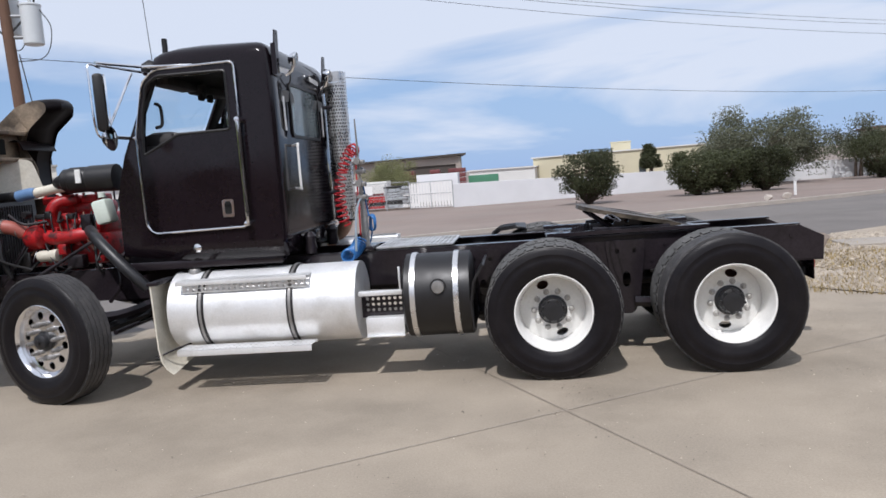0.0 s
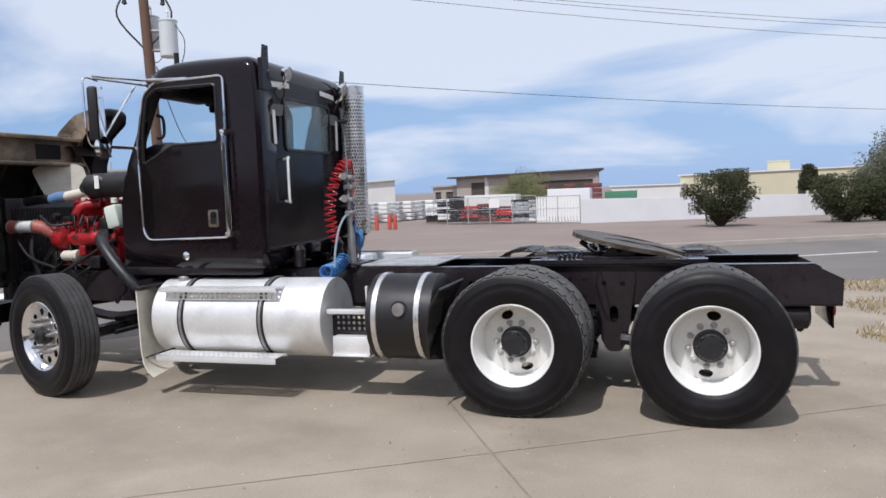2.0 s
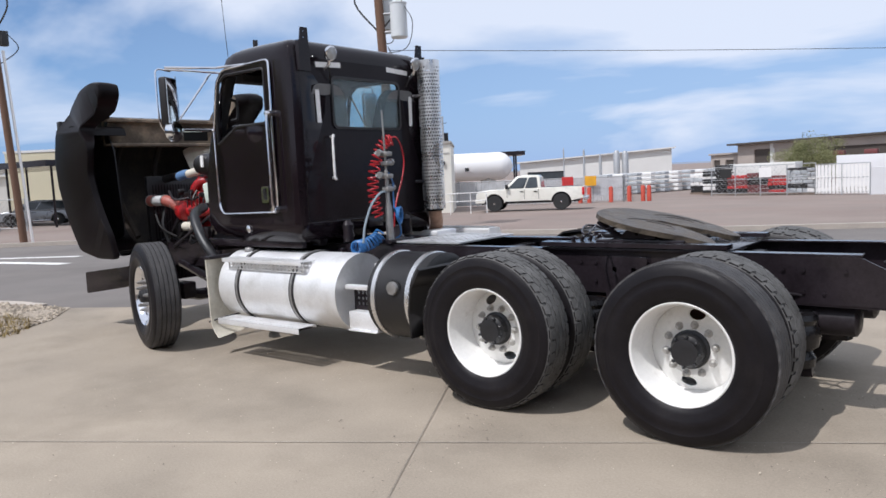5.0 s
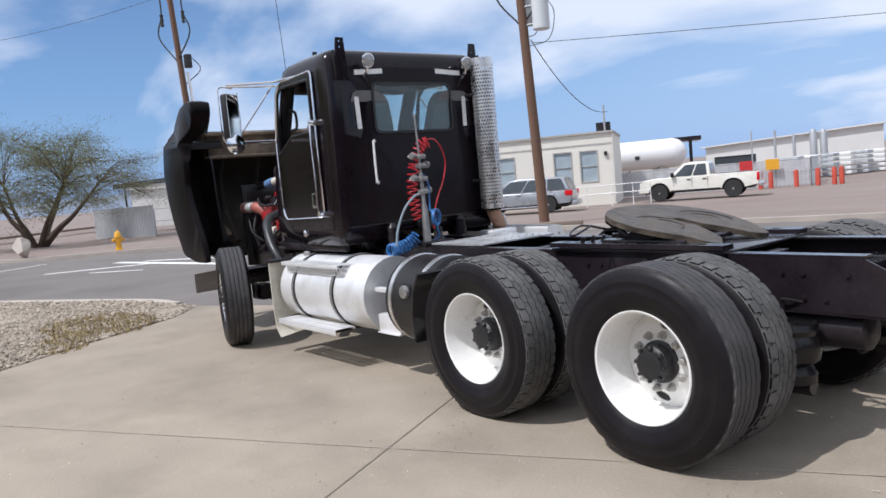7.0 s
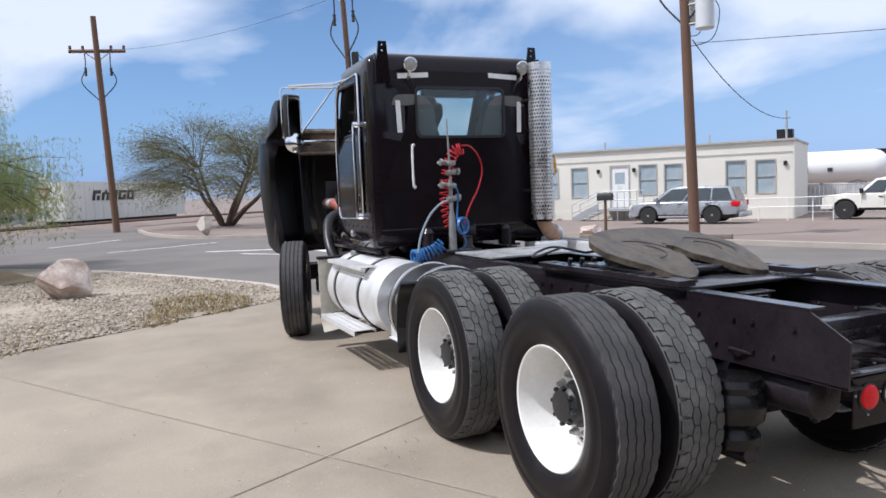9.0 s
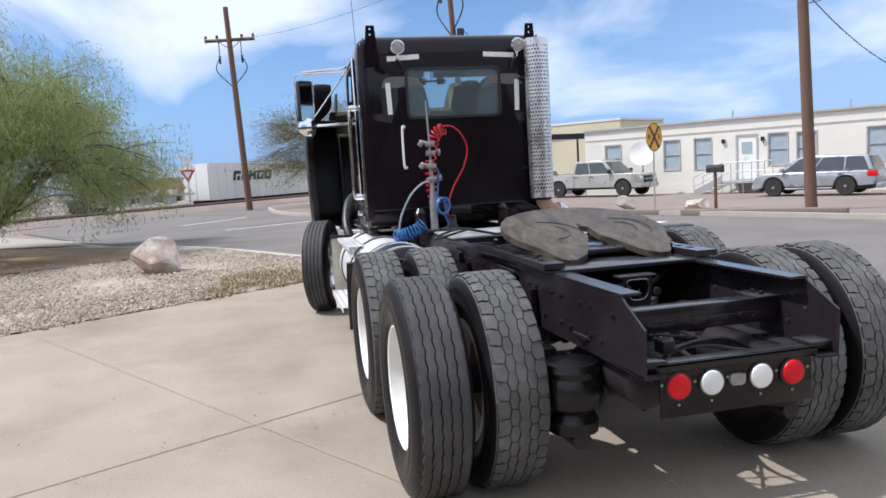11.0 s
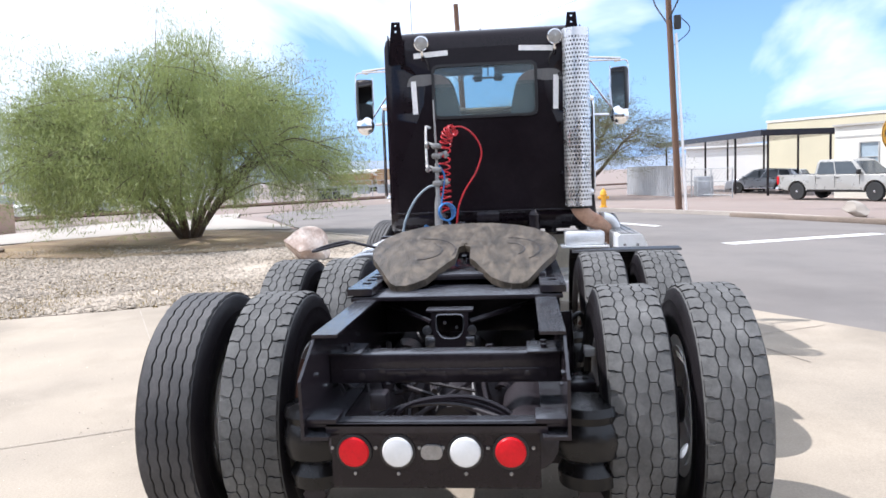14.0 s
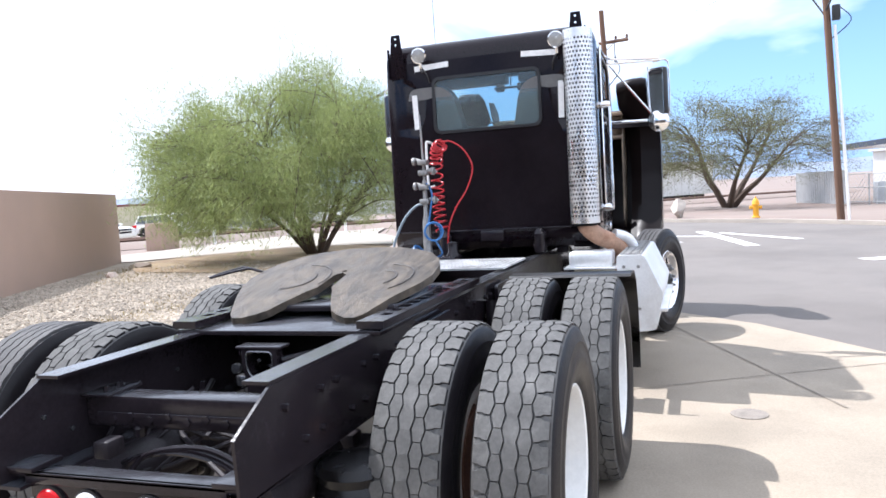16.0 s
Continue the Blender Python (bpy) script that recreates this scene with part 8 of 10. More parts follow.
def yield_sign():
    x, y = -47.0, 0.05
    z0 = gz(x, y)
    root = thing("yield_sign", (x, y, z0), "red and white yield sign under a railroad crossbuck", "road sign")
    part("post", tube(BM(), [(x, y, z0 - 0.05), (x, y, 3.3)], 0.05, 8), GALV, root)
    m = facing((x + 0.06, y, 2.15), (6, 4, 0))
    bm = BM()
    plate(bm, rpoly([(-0.5, 0.42), (0.5, 0.42), (0, -0.45)], 0.08), [rpoly([(-0.28, 0.28), (0.28, 0.28), (0, -0.2)], 0.03)], lambda u, v: m @ Vector((u, v, 0.03)), m.to_3x3() @ Vector((0, 0, 0.01)))
    part("border", bm, SIGNRED, root, "red triangular border")
    bm = BM()
    plate(bm, rpoly([(-0.45, 0.38), (0.45, 0.38), (0, -0.4)], 0.08), [], lambda u, v: m @ Vector((u, v, 0.015)), m.to_3x3() @ Vector((0, 0, 0.01)))
    part("panel", bm, TAPE, root)
    m = facing((x + 0.08, y, 3.0), (6, 4, 0))
    for k, a in enumerate((45, -45)):
        bm = BM()
        box(bm, (-0.62, -0.11, 0.02 + 0.02 * k), (0.62, 0.11, 0.035 + 0.02 * k), 0, m @ Matrix.Rotation(radians(a), 4, "Z"))
        part("crossbuck_board", bm, TAPE, root)


yield_sign()
bm = BM()
U = Vector((0.80, 0.59, 0)).normalized()
Mlog = Matrix.Translation((-12.6, 17.95, gz(-12.6, 17.9))) @ Matrix.Rotation(math.atan2(U.y, U.x), 4, "Z")
box(bm, (-2.3, -0.14, 0.0), (2.0, 0.14, 0.19), 0.03, Mlog)
tagged(link("timber_beam", bm, WOOD_OLD), "weathered timber beam along the kerb", "timber")
bm = BM()
box(bm, (-8.5, -0.12, 0.0), (-2.4, 0.12, 0.16), 0.03, Mlog @ Matrix.Rotation(radians(-7), 4, "Z"))
tagged(link("timber_beam", bm, WOOD_OLD), "low weathered timber beam along the kerb", "timber")


# ---- vehicles ----
def vehicle(name, label, at, heading, paint, kind, wheelbase, length, width, height, wheel_r, cab=(1.5, 2.3)):
    """Side profile drawn out across, narrowed above the belt line and at the ends; x is forward. cab: hood and bed length."""
    z0 = gz(*at)
    root = thing(name, (at[0], at[1], z0), label, "car" if kind == "suv" else "pickup")
    M = Matrix.Translation((at[0], at[1], z0)) @ Matrix.Rotation(heading, 4, "Z")
    hl, hw = length / 2, width / 2
    suv = kind == "suv"
    belt = (0.60 if suv else 0.615) * height
    sill = 0.27 if suv else 0.44
    fx, rx = hl - (0.92 if suv else 0.98), hl - (0.92 if suv else 0.98) - wheelbase
    hood, bed = cab
    if suv:
        upper = [(hl - 1.05, belt), (hl - 1.85, height * 0.95), (hl - 2.4, height), (-hl + 1.3, height * 0.985), (-hl + 0.35, height * 0.95), (-hl + 0.10, belt)]
        lower = [(-hl + 0.08, sill + 0.12), (-hl, belt * 0.62), (-hl + 0.03, belt * 0.9), (-hl + 0.10, belt), (hl - 1.05, belt), (hl - 0.55, belt * 0.97), (hl - 0.18, belt * 0.86), (hl - 0.03, belt * 0.70), (hl, sill + 0.18), (hl - 0.12, sill)]
    else:
        upper = [(hl - hood, belt), (hl - hood - 0.72, height * 0.965), (hl - hood - 1.05, height), (-hl + bed + 0.18, height * 0.985), (-hl + bed + 0.06, height * 0.93), (-hl + bed, belt)]
        lower = [(-hl + 0.02, sill + 0.12), (-hl, belt * 1.03), (-hl + bed - 0.02, belt * 1.03), (-hl + bed, belt), (hl - hood, belt), (hl - 0.5, belt * 0.985), (hl - 0.16, belt * 0.94), (hl - 0.06, belt * 0.80), (hl - 0.02, sill + 0.1), (hl - 0.15, sill)]
    ar = wheel_r + (0.06 if suv else 0.10)
    def arch(cx):
        return [(cx + ar * math.cos(a), max(sill, wheel_r + ar * math.sin(a))) for a in [math.pi * i / 9 for i in range(10)]]
    body = lower + arch(fx) + arch(rx)
    def flank(v):
        z = v.co.z
        bulge = 1.0 - 0.035 * abs(z - 0.62 * belt) / belt - (0.03 if z > belt * 0.97 else 0.0)
        ends = 1 - 0.16 * max(0, (v.co.x - hl + 0.6) / 0.6) ** 2 - 0.08 * max(0, (-v.co.x - hl + 0.4) / 0.4) ** 2
        v.co.y *= bulge * ends
    def rounded(ob, w):
        k = ob.modifiers.new("round", "BEVEL")
        k.width, k.segments, k.limit_method, k.angle_limit = w, 3, "ANGLE", radians(32)
    bm = BM()
    plate(bm, body, [], lambda u, v: (u, -hw, v), (0, 2 * hw, 0))
    for v in bm.verts:
        flank(v)
    bm.transform(M)
    rounded(part("body", bm, paint, root), 0.06)
    # dark wheel wells and floor
    bm = BM()
    box(bm, (-hl + 0.25, -hw + 0.16, sill - 0.06), (hl - 0.3, hw - 0.16, belt * 0.8), 0.02, M)
    part("underbody", bm, PLASTIC, root)
    tap = 0.78
    def yside(z):
        return hw * 0.935 * (1 - (1 - tap) * max(0, (z - belt) / (height - belt)))
    bm = BM()
    plate(bm, upper, [], lambda u, v: (u, -1.0, v - 0.02 if v <= belt else v), (0, 2.0, 0))
    for v in bm.verts:
        v.co.y *= yside(v.co.z)
    bm.transform(M)
    rounded(part("cabin", bm, paint, root), 0.05)
    # windows: side glass split by pillars, screens front and back
    zb, zt = belt + 0.04, height * 0.93
    def xat(edge, z):
        (x0, z0_), (x1, z1_) = edge
        return x0 + (x1 - x0) * min(1, (z - z0_) / (z1_ - z0_))
    fe, be = (upper[0], upper[1]), (upper[-1], upper[-2])
    xf0, xf1, xb0, xb1 = xat(fe, zb) - 0.20, xat(fe, zt) - 0.12, xat(be, zb) + 0.12, xat(be, zt) + 0.12
    cuts = [0, 0.36, 0.72, 1.0] if suv else [0, 0.55, 1.0]
    for s in (1, -1):
        for c0, c1 in zip(cuts, cuts[1:]):
            bm = BM()
            q = [(xf0 + (xb0 - xf0) * c0 - 0.03, zb), (xf1 + (xb1 - xf1) * c0 - 0.03, zt), (xf1 + (xb1 - xf1) * c1 + 0.03, zt), (xf0 + (xb0 - xf0) * c1 + 0.03, zb)]
            plate(bm, rpoly(q, 0.05, 2), [], lambda u, v: (u, (yside(v) + 0.002) * s, v), (0, 0.008 * s, 0))
            bm.transform(M)
            part("side_window", bm, DARKGLASS, root)
        # door shut lines and sill trim
        for c in cuts[:3]:
            bm = BM()
            x = xf0 + (xb0 - xf0) * c
            box(bm, (x - 0.008, s * hw * 0.972 - 0.012, sill + 0.10), (x + 0.008, s * hw * 0.972 + 0.012, belt - 0.04), 0, M)
            part("door_gap", bm, PLASTIC, root)
        bm = BM()
        box(bm, (rx + ar + 0.04, s * (hw - 0.025) - 0.03, sill - 0.01), (fx - ar - 0.04, s * (hw - 0.025) + 0.03, sill + 0.06), 0.02, M)
        part("sill_trim", bm, CHROME if suv else PLASTIC, root)
    for edge, s in ((fe, 1), (be, -1)):
        bm = BM()
        rows = []
        for z in (zb, zt):
            x = xat(edge, z)
            rows.append([bm.verts.new((x + 0.014 * s, q * (yside(z) - 0.09), z + 0.005)) for q in (-1, 1)])
        f = bm.faces.new((rows[0][0], rows[0][1], rows[1][1], rows[1][0]))
        g = bmesh.ops.extrude_face_region(bm, geom=[f])
        bmesh.ops.translate(bm, vec=(-0.012 * s, 0, 0), verts=[v for v in g["geom"] if isinstance(v, bmesh.types.BMVert)])
        bm.transform(M)
        part("windscreen" if s > 0 else "rear_window", bm, DARKGLASS, root)
    if not suv:
        # dark plate on the solid body stands for the shaded hollow of the bed
        bm = BM()
        box(bm, (-hl + 0.10, -hw + 0.13, belt * 1.03 - 0.03), (-hl + bed - 0.08, hw - 0.13, belt * 1.03 + 0.006), 0, M)
        part("bed", bm, PLASTIC, root)
    for x, nm in ((hl - 0.04, "front_bumper"), (-hl - 0.02, "rear_bumper")):
        bm = BM()
        box(bm, (x - 0.16, -hw * 0.88, sill - 0.02), (x + 0.06, hw * 0.88, sill + 0.20), 0.05, M)
        part(nm, bm, paint if suv else (CHROME if nm == "rear_bumper" else paint), root)
    bm = BM()
    box(bm, (hl - 0.20, -hw * 0.48, sill + 0.24), (hl + 0.005, hw * 0.48, belt * 0.86), 0.02, M)
    grille = part("grille", bm, PLASTIC, root)
    bm = BM()
    box(bm, (hl - 0.02, -hw * 0.50, (sill + 0.24 + belt * 0.86) / 2 - 0.025), (hl + 0.015, hw * 0.50, (sill + 0.24 + belt * 0.86) / 2 + 0.025), 0.01, M)
    part("grille_bar", bm, paint, grille)
    for s in (1, -1):
        bm = BM()
        box(bm, (hl - 0.32, s * hw * 0.70 - 0.15, belt * 0.66), (hl - 0.03, s * hw * 0.70 + 0.15, belt * 0.86), 0.04, M)
        part("headlight", bm, WHITE_LENS, root)
        bm = BM()
        zz = (belt * 0.74, belt * 0.97) if suv else (belt * 0.64, belt * 0.98)
        box(bm, (-hl - 0.012, s * hw * 0.80 - 0.10, zz[0]), (-hl + (0.32 if suv else 0.10), s * hw * 0.86 + 0.09 * s, zz[1]), 0.02, M)
        part("tail_light", bm, RED_LENS, root)
        bm = BM()
        xm = xf0 - 0.02
        box(bm, (xm - 0.05, s * (hw + 0.06) - 0.10, belt + 0.02), (xm + 0.09, s * (hw + 0.06) + 0.10, belt + (0.17 if suv else 0.24)), 0.03, M)
        part("door_mirror", bm, paint if suv else PLASTIC, root)
        for k in (0, 1):
            bm = BM()
            xx = xf0 + (xb0 - xf0) * cuts[k + 1] + 0.06
            box(bm, (xx, s * hw * 0.972 - 0.02, belt - 0.15), (xx + 0.17, s * hw * 0.972 + 0.03, belt - 0.11), 0.008, M)
            part("door_handle", bm, PLASTIC, root)
        for x in (fx, rx):
            bm = BM()
            lathe(bm, [(wheel_r * 0.62, -0.11), (wheel_r * 0.95, -0.115), (wheel_r, -0.09), (wheel_r, 0.09), (wheel_r * 0.95, 0.115), (wheel_r * 0.62, 0.11)], (0, 0, 0), "y", 28)
            mm = M @ Matrix.Translation((x, s * (hw - 0.12), wheel_r))
            bm.transform(mm)
            w = part("wheel", bm, CARTYRE, root)
            bm = BM()
            plate(bm, ring2(0, 0, wheel_r * 0.64, n=28), [ring2(wheel_r * 0.40 * math.cos(a), wheel_r * 0.40 * math.sin(a), wheel_r * 0.13, n=8) for a in [i * math.tau / 6 for i in range(6)]], lambda u, v: (u, 0.09 * s, v), (0, 0.014 * s, 0))
            lathe(bm, [(0.06, 0.10 * s), (0.05, 0.12 * s), (0.001, 0.122 * s)], (0, 0, 0), "y", 10)
            bm.transform(mm)
            part("rim", bm, ALU_WHEEL, w)
            bm = BM()
            lathe(bm, [(wheel_r * 0.64, 0.05 * s), (0.001, 0.05 * s)], (0, 0, 0), "y", 20)
            bm.transform(mm)
            part("brake_disc", bm, CARTYRE, w)
    return root


vehicle("parked_suv", "silver family SUV parked outside the office", (-21.5, 26.94), -2.58, SILVER, "suv", 2.75, 4.75, 1.82, 1.60, 0.36)
vehicle("pickup_truck", "silver-beige crew-cab pickup parked by the office", (-32.24, 22.22), 0.561, GREYCAR, "pickup", 3.95, 6.1, 2.0, 1.90, 0.41, cab=(1.45, 2.05))
vehicle("pickup_truck", "cream-white pickup parked on the dirt lot", (-17.3, 34.6), math.atan2(-0.42, -0.91), WHITECAR, "pickup", 3.35, 5.45, 1.92, 1.78, 0.40, cab=(1.40, 2.10))
vehicle("parked_suv", "pale silver car under the carport", (-46.2, 22.8), math.atan2(-0.4, -0.9) + 0.5, SILVER, "suv", 2.7, 4.5, 1.8, 1.55, 0.33)
vehicle("parked_suv", "white car under the carport", (-49.6, 24.6), math.atan2(-0.4, -0.9) + 0.5, WHITECAR, "suv", 2.7, 4.5, 1.8, 1.5, 0.33)


# ---- office trailer ----
def build_office():
    C, D = Vector((-21.2, 33.0)), Vector((-0.81, -0.59)).normalized()
    N = Vector((0.589, -0.808))
    zb, zt = -0.75, 3.2
    L, W = 17.2, 7.5
    root = thing("office_trailer", (C.x, C.y, -0.4), "long cream-white office trailer with grey-trimmed windows", "building")

    def F(u, z, out=0.0):
        p = C + D * u + N * out
        return Vector((p.x, p.y, z))
    wins = [(15.05, 15.95, 0.95, 2.33), (11.68, 12.52, 0.86, 2.38), (10.02, 10.86, 0.84, 2.36), (6.36, 7.20, 0.88, 2.36), (5.08, 5.90, 0.88, 2.33), (2.1, 2.95, 0.84, 2.34), (0.78, 1.60, 0.80, 2.32)]
    door = (7.78, 8.70, 0.25, 2.36)
    bm = BM()
    holes = [[(a, c), (b, c), (b, d), (a, d)] for a, b, c, d in wins + [door]]
    plate(bm, [(0, zb), (L, zb), (L, zt), (0, zt)], holes, lambda u, v: F(u, v), tuple(Vector((-N.x * 0.12, -N.y * 0.12, 0))))
    part("front_wall", bm, SIDING, root, smooth=False)
    for a, b in ((F(0, 0), F(0, 0, -W)), (F(L, 0), F(L, 0, -W))):
        bm = BM()
        way = (b - a).normalized()
        s = Vector((-way.y, way.x, 0)) * 0.06
        loop = [a - s, b - s, b + s, a + s]
        lo = [bm.verts.new((p.x, p.y, zb)) for p in loop]
        hi = [bm.verts.new((p.x, p.y, zt)) for p in loop]
        bm.faces.new(lo); bm.faces.new(hi)
        for i in range(4):
            bm.faces.new((lo[i], lo[(i + 1) % 4], hi[(i + 1) % 4], hi[i]))
        part("end_wall", bm, SIDING, root, smooth=False)
    bm = BM()
    a, b, c, d = F(-0.12, 0, 0.12), F(L + 0.12, 0, 0.12), F(L + 0.12, 0, -W), F(-0.12, 0, -W)
    lo = [bm.verts.new((p.x, p.y, zt)) for p in (a, b, c, d)]
    hi = [bm.verts.new((p.x, p.y, zt + 0.09)) for p in (a, b, c, d)]
    bm.faces.new(lo); bm.faces.new(hi)
    for i in range(4):
        bm.faces.new((lo[i], lo[(i + 1) % 4], hi[(i + 1) % 4], hi[i]))
    part("roof", bm, TRIMG, root, "grey roof edge", smooth=False)
    def bar(name, u0, u1, z0, z1, o0, o1, m, parent, lab=""):
        bm = BM()
        vs = [bm.verts.new(F(u, z, o)) for o in (o0, o1) for z in (z0, z1) for u in (u0, u1)]
        for f in ((0, 1, 3, 2), (4, 6, 7, 5), (0, 2, 6, 4), (1, 5, 7, 3), (0, 4, 5, 1), (2, 3, 7, 6)):
            bm.faces.new([vs[i] for i in f])
        return part(name, bm, m, parent, lab, smooth=False)
    bar("belt_trim", 0, L, 2.62, 2.70, 0.0, 0.02, TRIMG, root)
    bar("skirt", 0, L, -0.75, 0.12, 0.0, 0.025, SIDING, root)
    for a, b, c, d in wins:
        bm = BM()
        plate(bm, [(a - 0.06, c - 0.06), (b + 0.06, c - 0.06), (b + 0.06, d + 0.06), (a - 0.06, d + 0.06)], [[(a, c), (b, c), (b, d), (a, d)]], lambda u, v: F(u, v, 0.002), tuple(Vector((N.x * 0.03, N.y * 0.03, 0))))
        w = part("window", bm, TRIMG, root, smooth=False)
        bar("pane", a, b, c, d, -0.06, -0.05, BLUEGLASS, w)
        bar("blind", a, b, c + (d - c) * 0.1, d, -0.10, -0.09, TAPE, w)
        bar("mullion", a, b, (c + d) / 2 - 0.015, (c + d) / 2 + 0.015, -0.05, 0.0, TRIMG, w)
    a, b, c, d = door
    dr = bar("door", a, b, c, d, -0.08, -0.03, TAPE, root, "white office door with papers taped on")
    bar("paper", a + 0.2, b - 0.2, 1.45, 2.05, -0.03, -0.025, BLUEGLASS, dr)
    bar("paper", a + 0.35, b - 0.3, 1.0, 1.35, -0.03, -0.025, BOTTLE, dr)
    for q in ((a - 0.08, a, c, d + 0.08), (b, b + 0.08, c, d + 0.08), (a, b, d, d + 0.08)):
        bar("door_frame", *q, 0.0, 0.03, TRIMG, root)
    for u in (9.3, 7.4, 0.25):
        bar("wall_lamp", u, u + 0.14, 2.05, 2.25, 0.0, 0.12, PLASTIC, root)
    # landing, stairs and handrails
    ld = bar("landing", 6.9, 8.9, 0.10, 0.20, 0.05, 1.6, GALV, root, "galvanised landing")
    for i in range(5):
        bar("stair_tread", 8.9 + 0.28 * i, 9.18 + 0.28 * i, 0.08 - 0.14 * i, 0.12 - 0.14 * i, 0.4, 1.6, GALV, root)
    for o in (0.4, 1.6):
        part("handrail", tube(BM(), [F(6.9, 1.1, o), F(8.9, 1.1, o), F(10.3, 0.45, o)], 0.025, 6), GALV, root)
        part("handrail", tube(BM(), [F(6.9, 0.65, o), F(8.9, 0.65, o), F(10.3, 0.0, o)], 0.02, 6), GALV, root)
        for u, z in ((6.9, 1.1), (7.9, 1.1), (8.9, 1.1), (10.3, 0.45)):
            part("rail_post", tube(BM(), [F(u, -0.5, o), F(u, z, o)], 0.022, 6), GALV, root)
    bm = BM()
    vs = [bm.verts.new(F(u, z, 1.62)) for u, z in ((8.9, 0.15), (10.3, -0.55), (10.3, -0.2), (8.9, 0.5))]
    bm.faces.new(vs)
    ext = bmesh.ops.extrude_face_region(bm, geom=bm.faces[:])
    bmesh.ops.translate(bm, vec=(N.x * 0.02, N.y * 0.02, 0), verts=[v for v in ext["geom"] if isinstance(v, bmesh.types.BMVert)])
    part("stair_stringer", bm, GALV, root)
    # ramp rail along the near end
    bm = BM()
    for z in (0.55, 0.15):
        tube(bm, [F(3.6, z, 2.2), F(-1.8, z + 0.05, 2.4)], 0.025, 6)
    for u in (3.6, 2.4, 1.2, 0.0, -1.0, -1.8):
        tube(bm, [F(u, -0.5, 2.3), F(u, 0.57, 2.3)], 0.025, 6)
    part("ramp_rail", bm, TAPE, root, "white pipe railing of a ramp")
    # roof bits
    bar("air_unit", 0.05, 0.75, zt + 0.09, zt + 0.55, -1.2, -0.5, PLASTIC, root)
    part("service_mast", tube(BM(), [F(0.3, zt, -0.3), F(0.3, zt + 1.4, -0.3)], 0.05, 8), GALV, root)
    for u in (4.2, 9.8):
        part("vent_pipe", tube(BM(), [F(u, zt, -2.5), F(u, zt + 0.6, -2.5)], 0.05, 8), GALV, root)
    # satellite dish
    x, y = F(13.1, 0, 1.4).x, F(13.1, 0, 1.4).y
    dish = thing("satellite_dish", (x, y, gz(x, y)), "white round satellite dish on a mast", "dish")
    bm = BM()
    lathe(bm, [(0.001, 0.0), (0.26, 0.025), (0.52, 0.105), (0.64, 0.16), (0.64, 0.178), (0.52, 0.123), (0.26, 0.042), (0.001, 0.018)], (0, 0, 0), "z", 32)
    bm.transform(facing((x, y, 1.75), (6, 0, 0)) @ Matrix.Rotation(radians(-18), 4, "X"))
    part("reflector", bm, TAPE, dish)
    part("mast", tube(BM(), [(x - 0.05, y + 0.05, gz(x, y) - 0.05), (x - 0.05, y + 0.05, 1.7)], 0.04, 8), GALV, dish)


build_office()


# ---- storage yard and far buildings ----
def blockhouse(name, label, corners, z0, z1, wall, roof=None, over=0.4, category="building", slope=0.0, openings=()):
    """A building on four ground corners, roof sheet on top; openings are (side, from, to, low, high) as shares."""
    P = [Vector((x, y, 0)) for x, y in corners]
    c = sum(P, Vector()) / 4
    root = thing(name, (c.x, c.y, z0), label, category)
    for i in range(4):
        a, b = P[i], P[(i + 1) % 4]
        L = (b - a).length
        way = (b - a).normalized()
        nrm = Vector((way.y, -way.x, 0))
        ha = z1 + (slope if i in (1, 2) else 0)
        hb = z1 + (slope if (i + 1) % 4 in (1, 2) else 0)
        holes, infos = [], []
        for s, f0, f1, l, h in openings:
            if s == i:
                holes.append([(L * f0, z0 + (z1 - z0) * l), (L * f1, z0 + (z1 - z0) * l), (L * f1, z0 + (z1 - z0) * h), (L * f0, z0 + (z1 - z0) * h)])
        bm = BM()
        plate(bm, [(0, z0 - 0.3), (L, z0 - 0.3), (L, hb), (0, ha)], holes, lambda u, v: a + way * u + Vector((0, 0, v)), tuple(-nrm * 0.2))
        part("wall", bm, wall, root, smooth=False)
        for hl_ in holes:
            # in brown buildings dark panels stand for the shade inside open bays
            bm = BM()
            plate(bm, hl_, [], lambda u, v: a + way * u + Vector((0, 0, v)) - nrm * 0.15, tuple(-nrm * 0.03))
            part("window", bm, DARKPANEL if wall is BUILD_BROWN else DARKGLASS, root, smooth=False)
    bm = BM()
    Q = [c + (p - c) * (1 + over / max(1.0, (p - c).length)) for p in P]
    lo = [bm.verts.new((q.x, q.y, z1 + 0.02 + (slope if i in (1, 2) else 0))) for i, q in enumerate(Q)]
    hi = [bm.verts.new((q.x, q.y, z1 + 0.22 + (slope if i in (1, 2) else 0))) for i, q in enumerate(Q)]
    bm.faces.new(lo); bm.faces.new(hi)
    for i in range(4):
        bm.faces.new((lo[i], lo[(i + 1) % 4], hi[(i + 1) % 4], hi[i]))
    part("roof", bm, roof or wall, root, smooth=False)
    return root


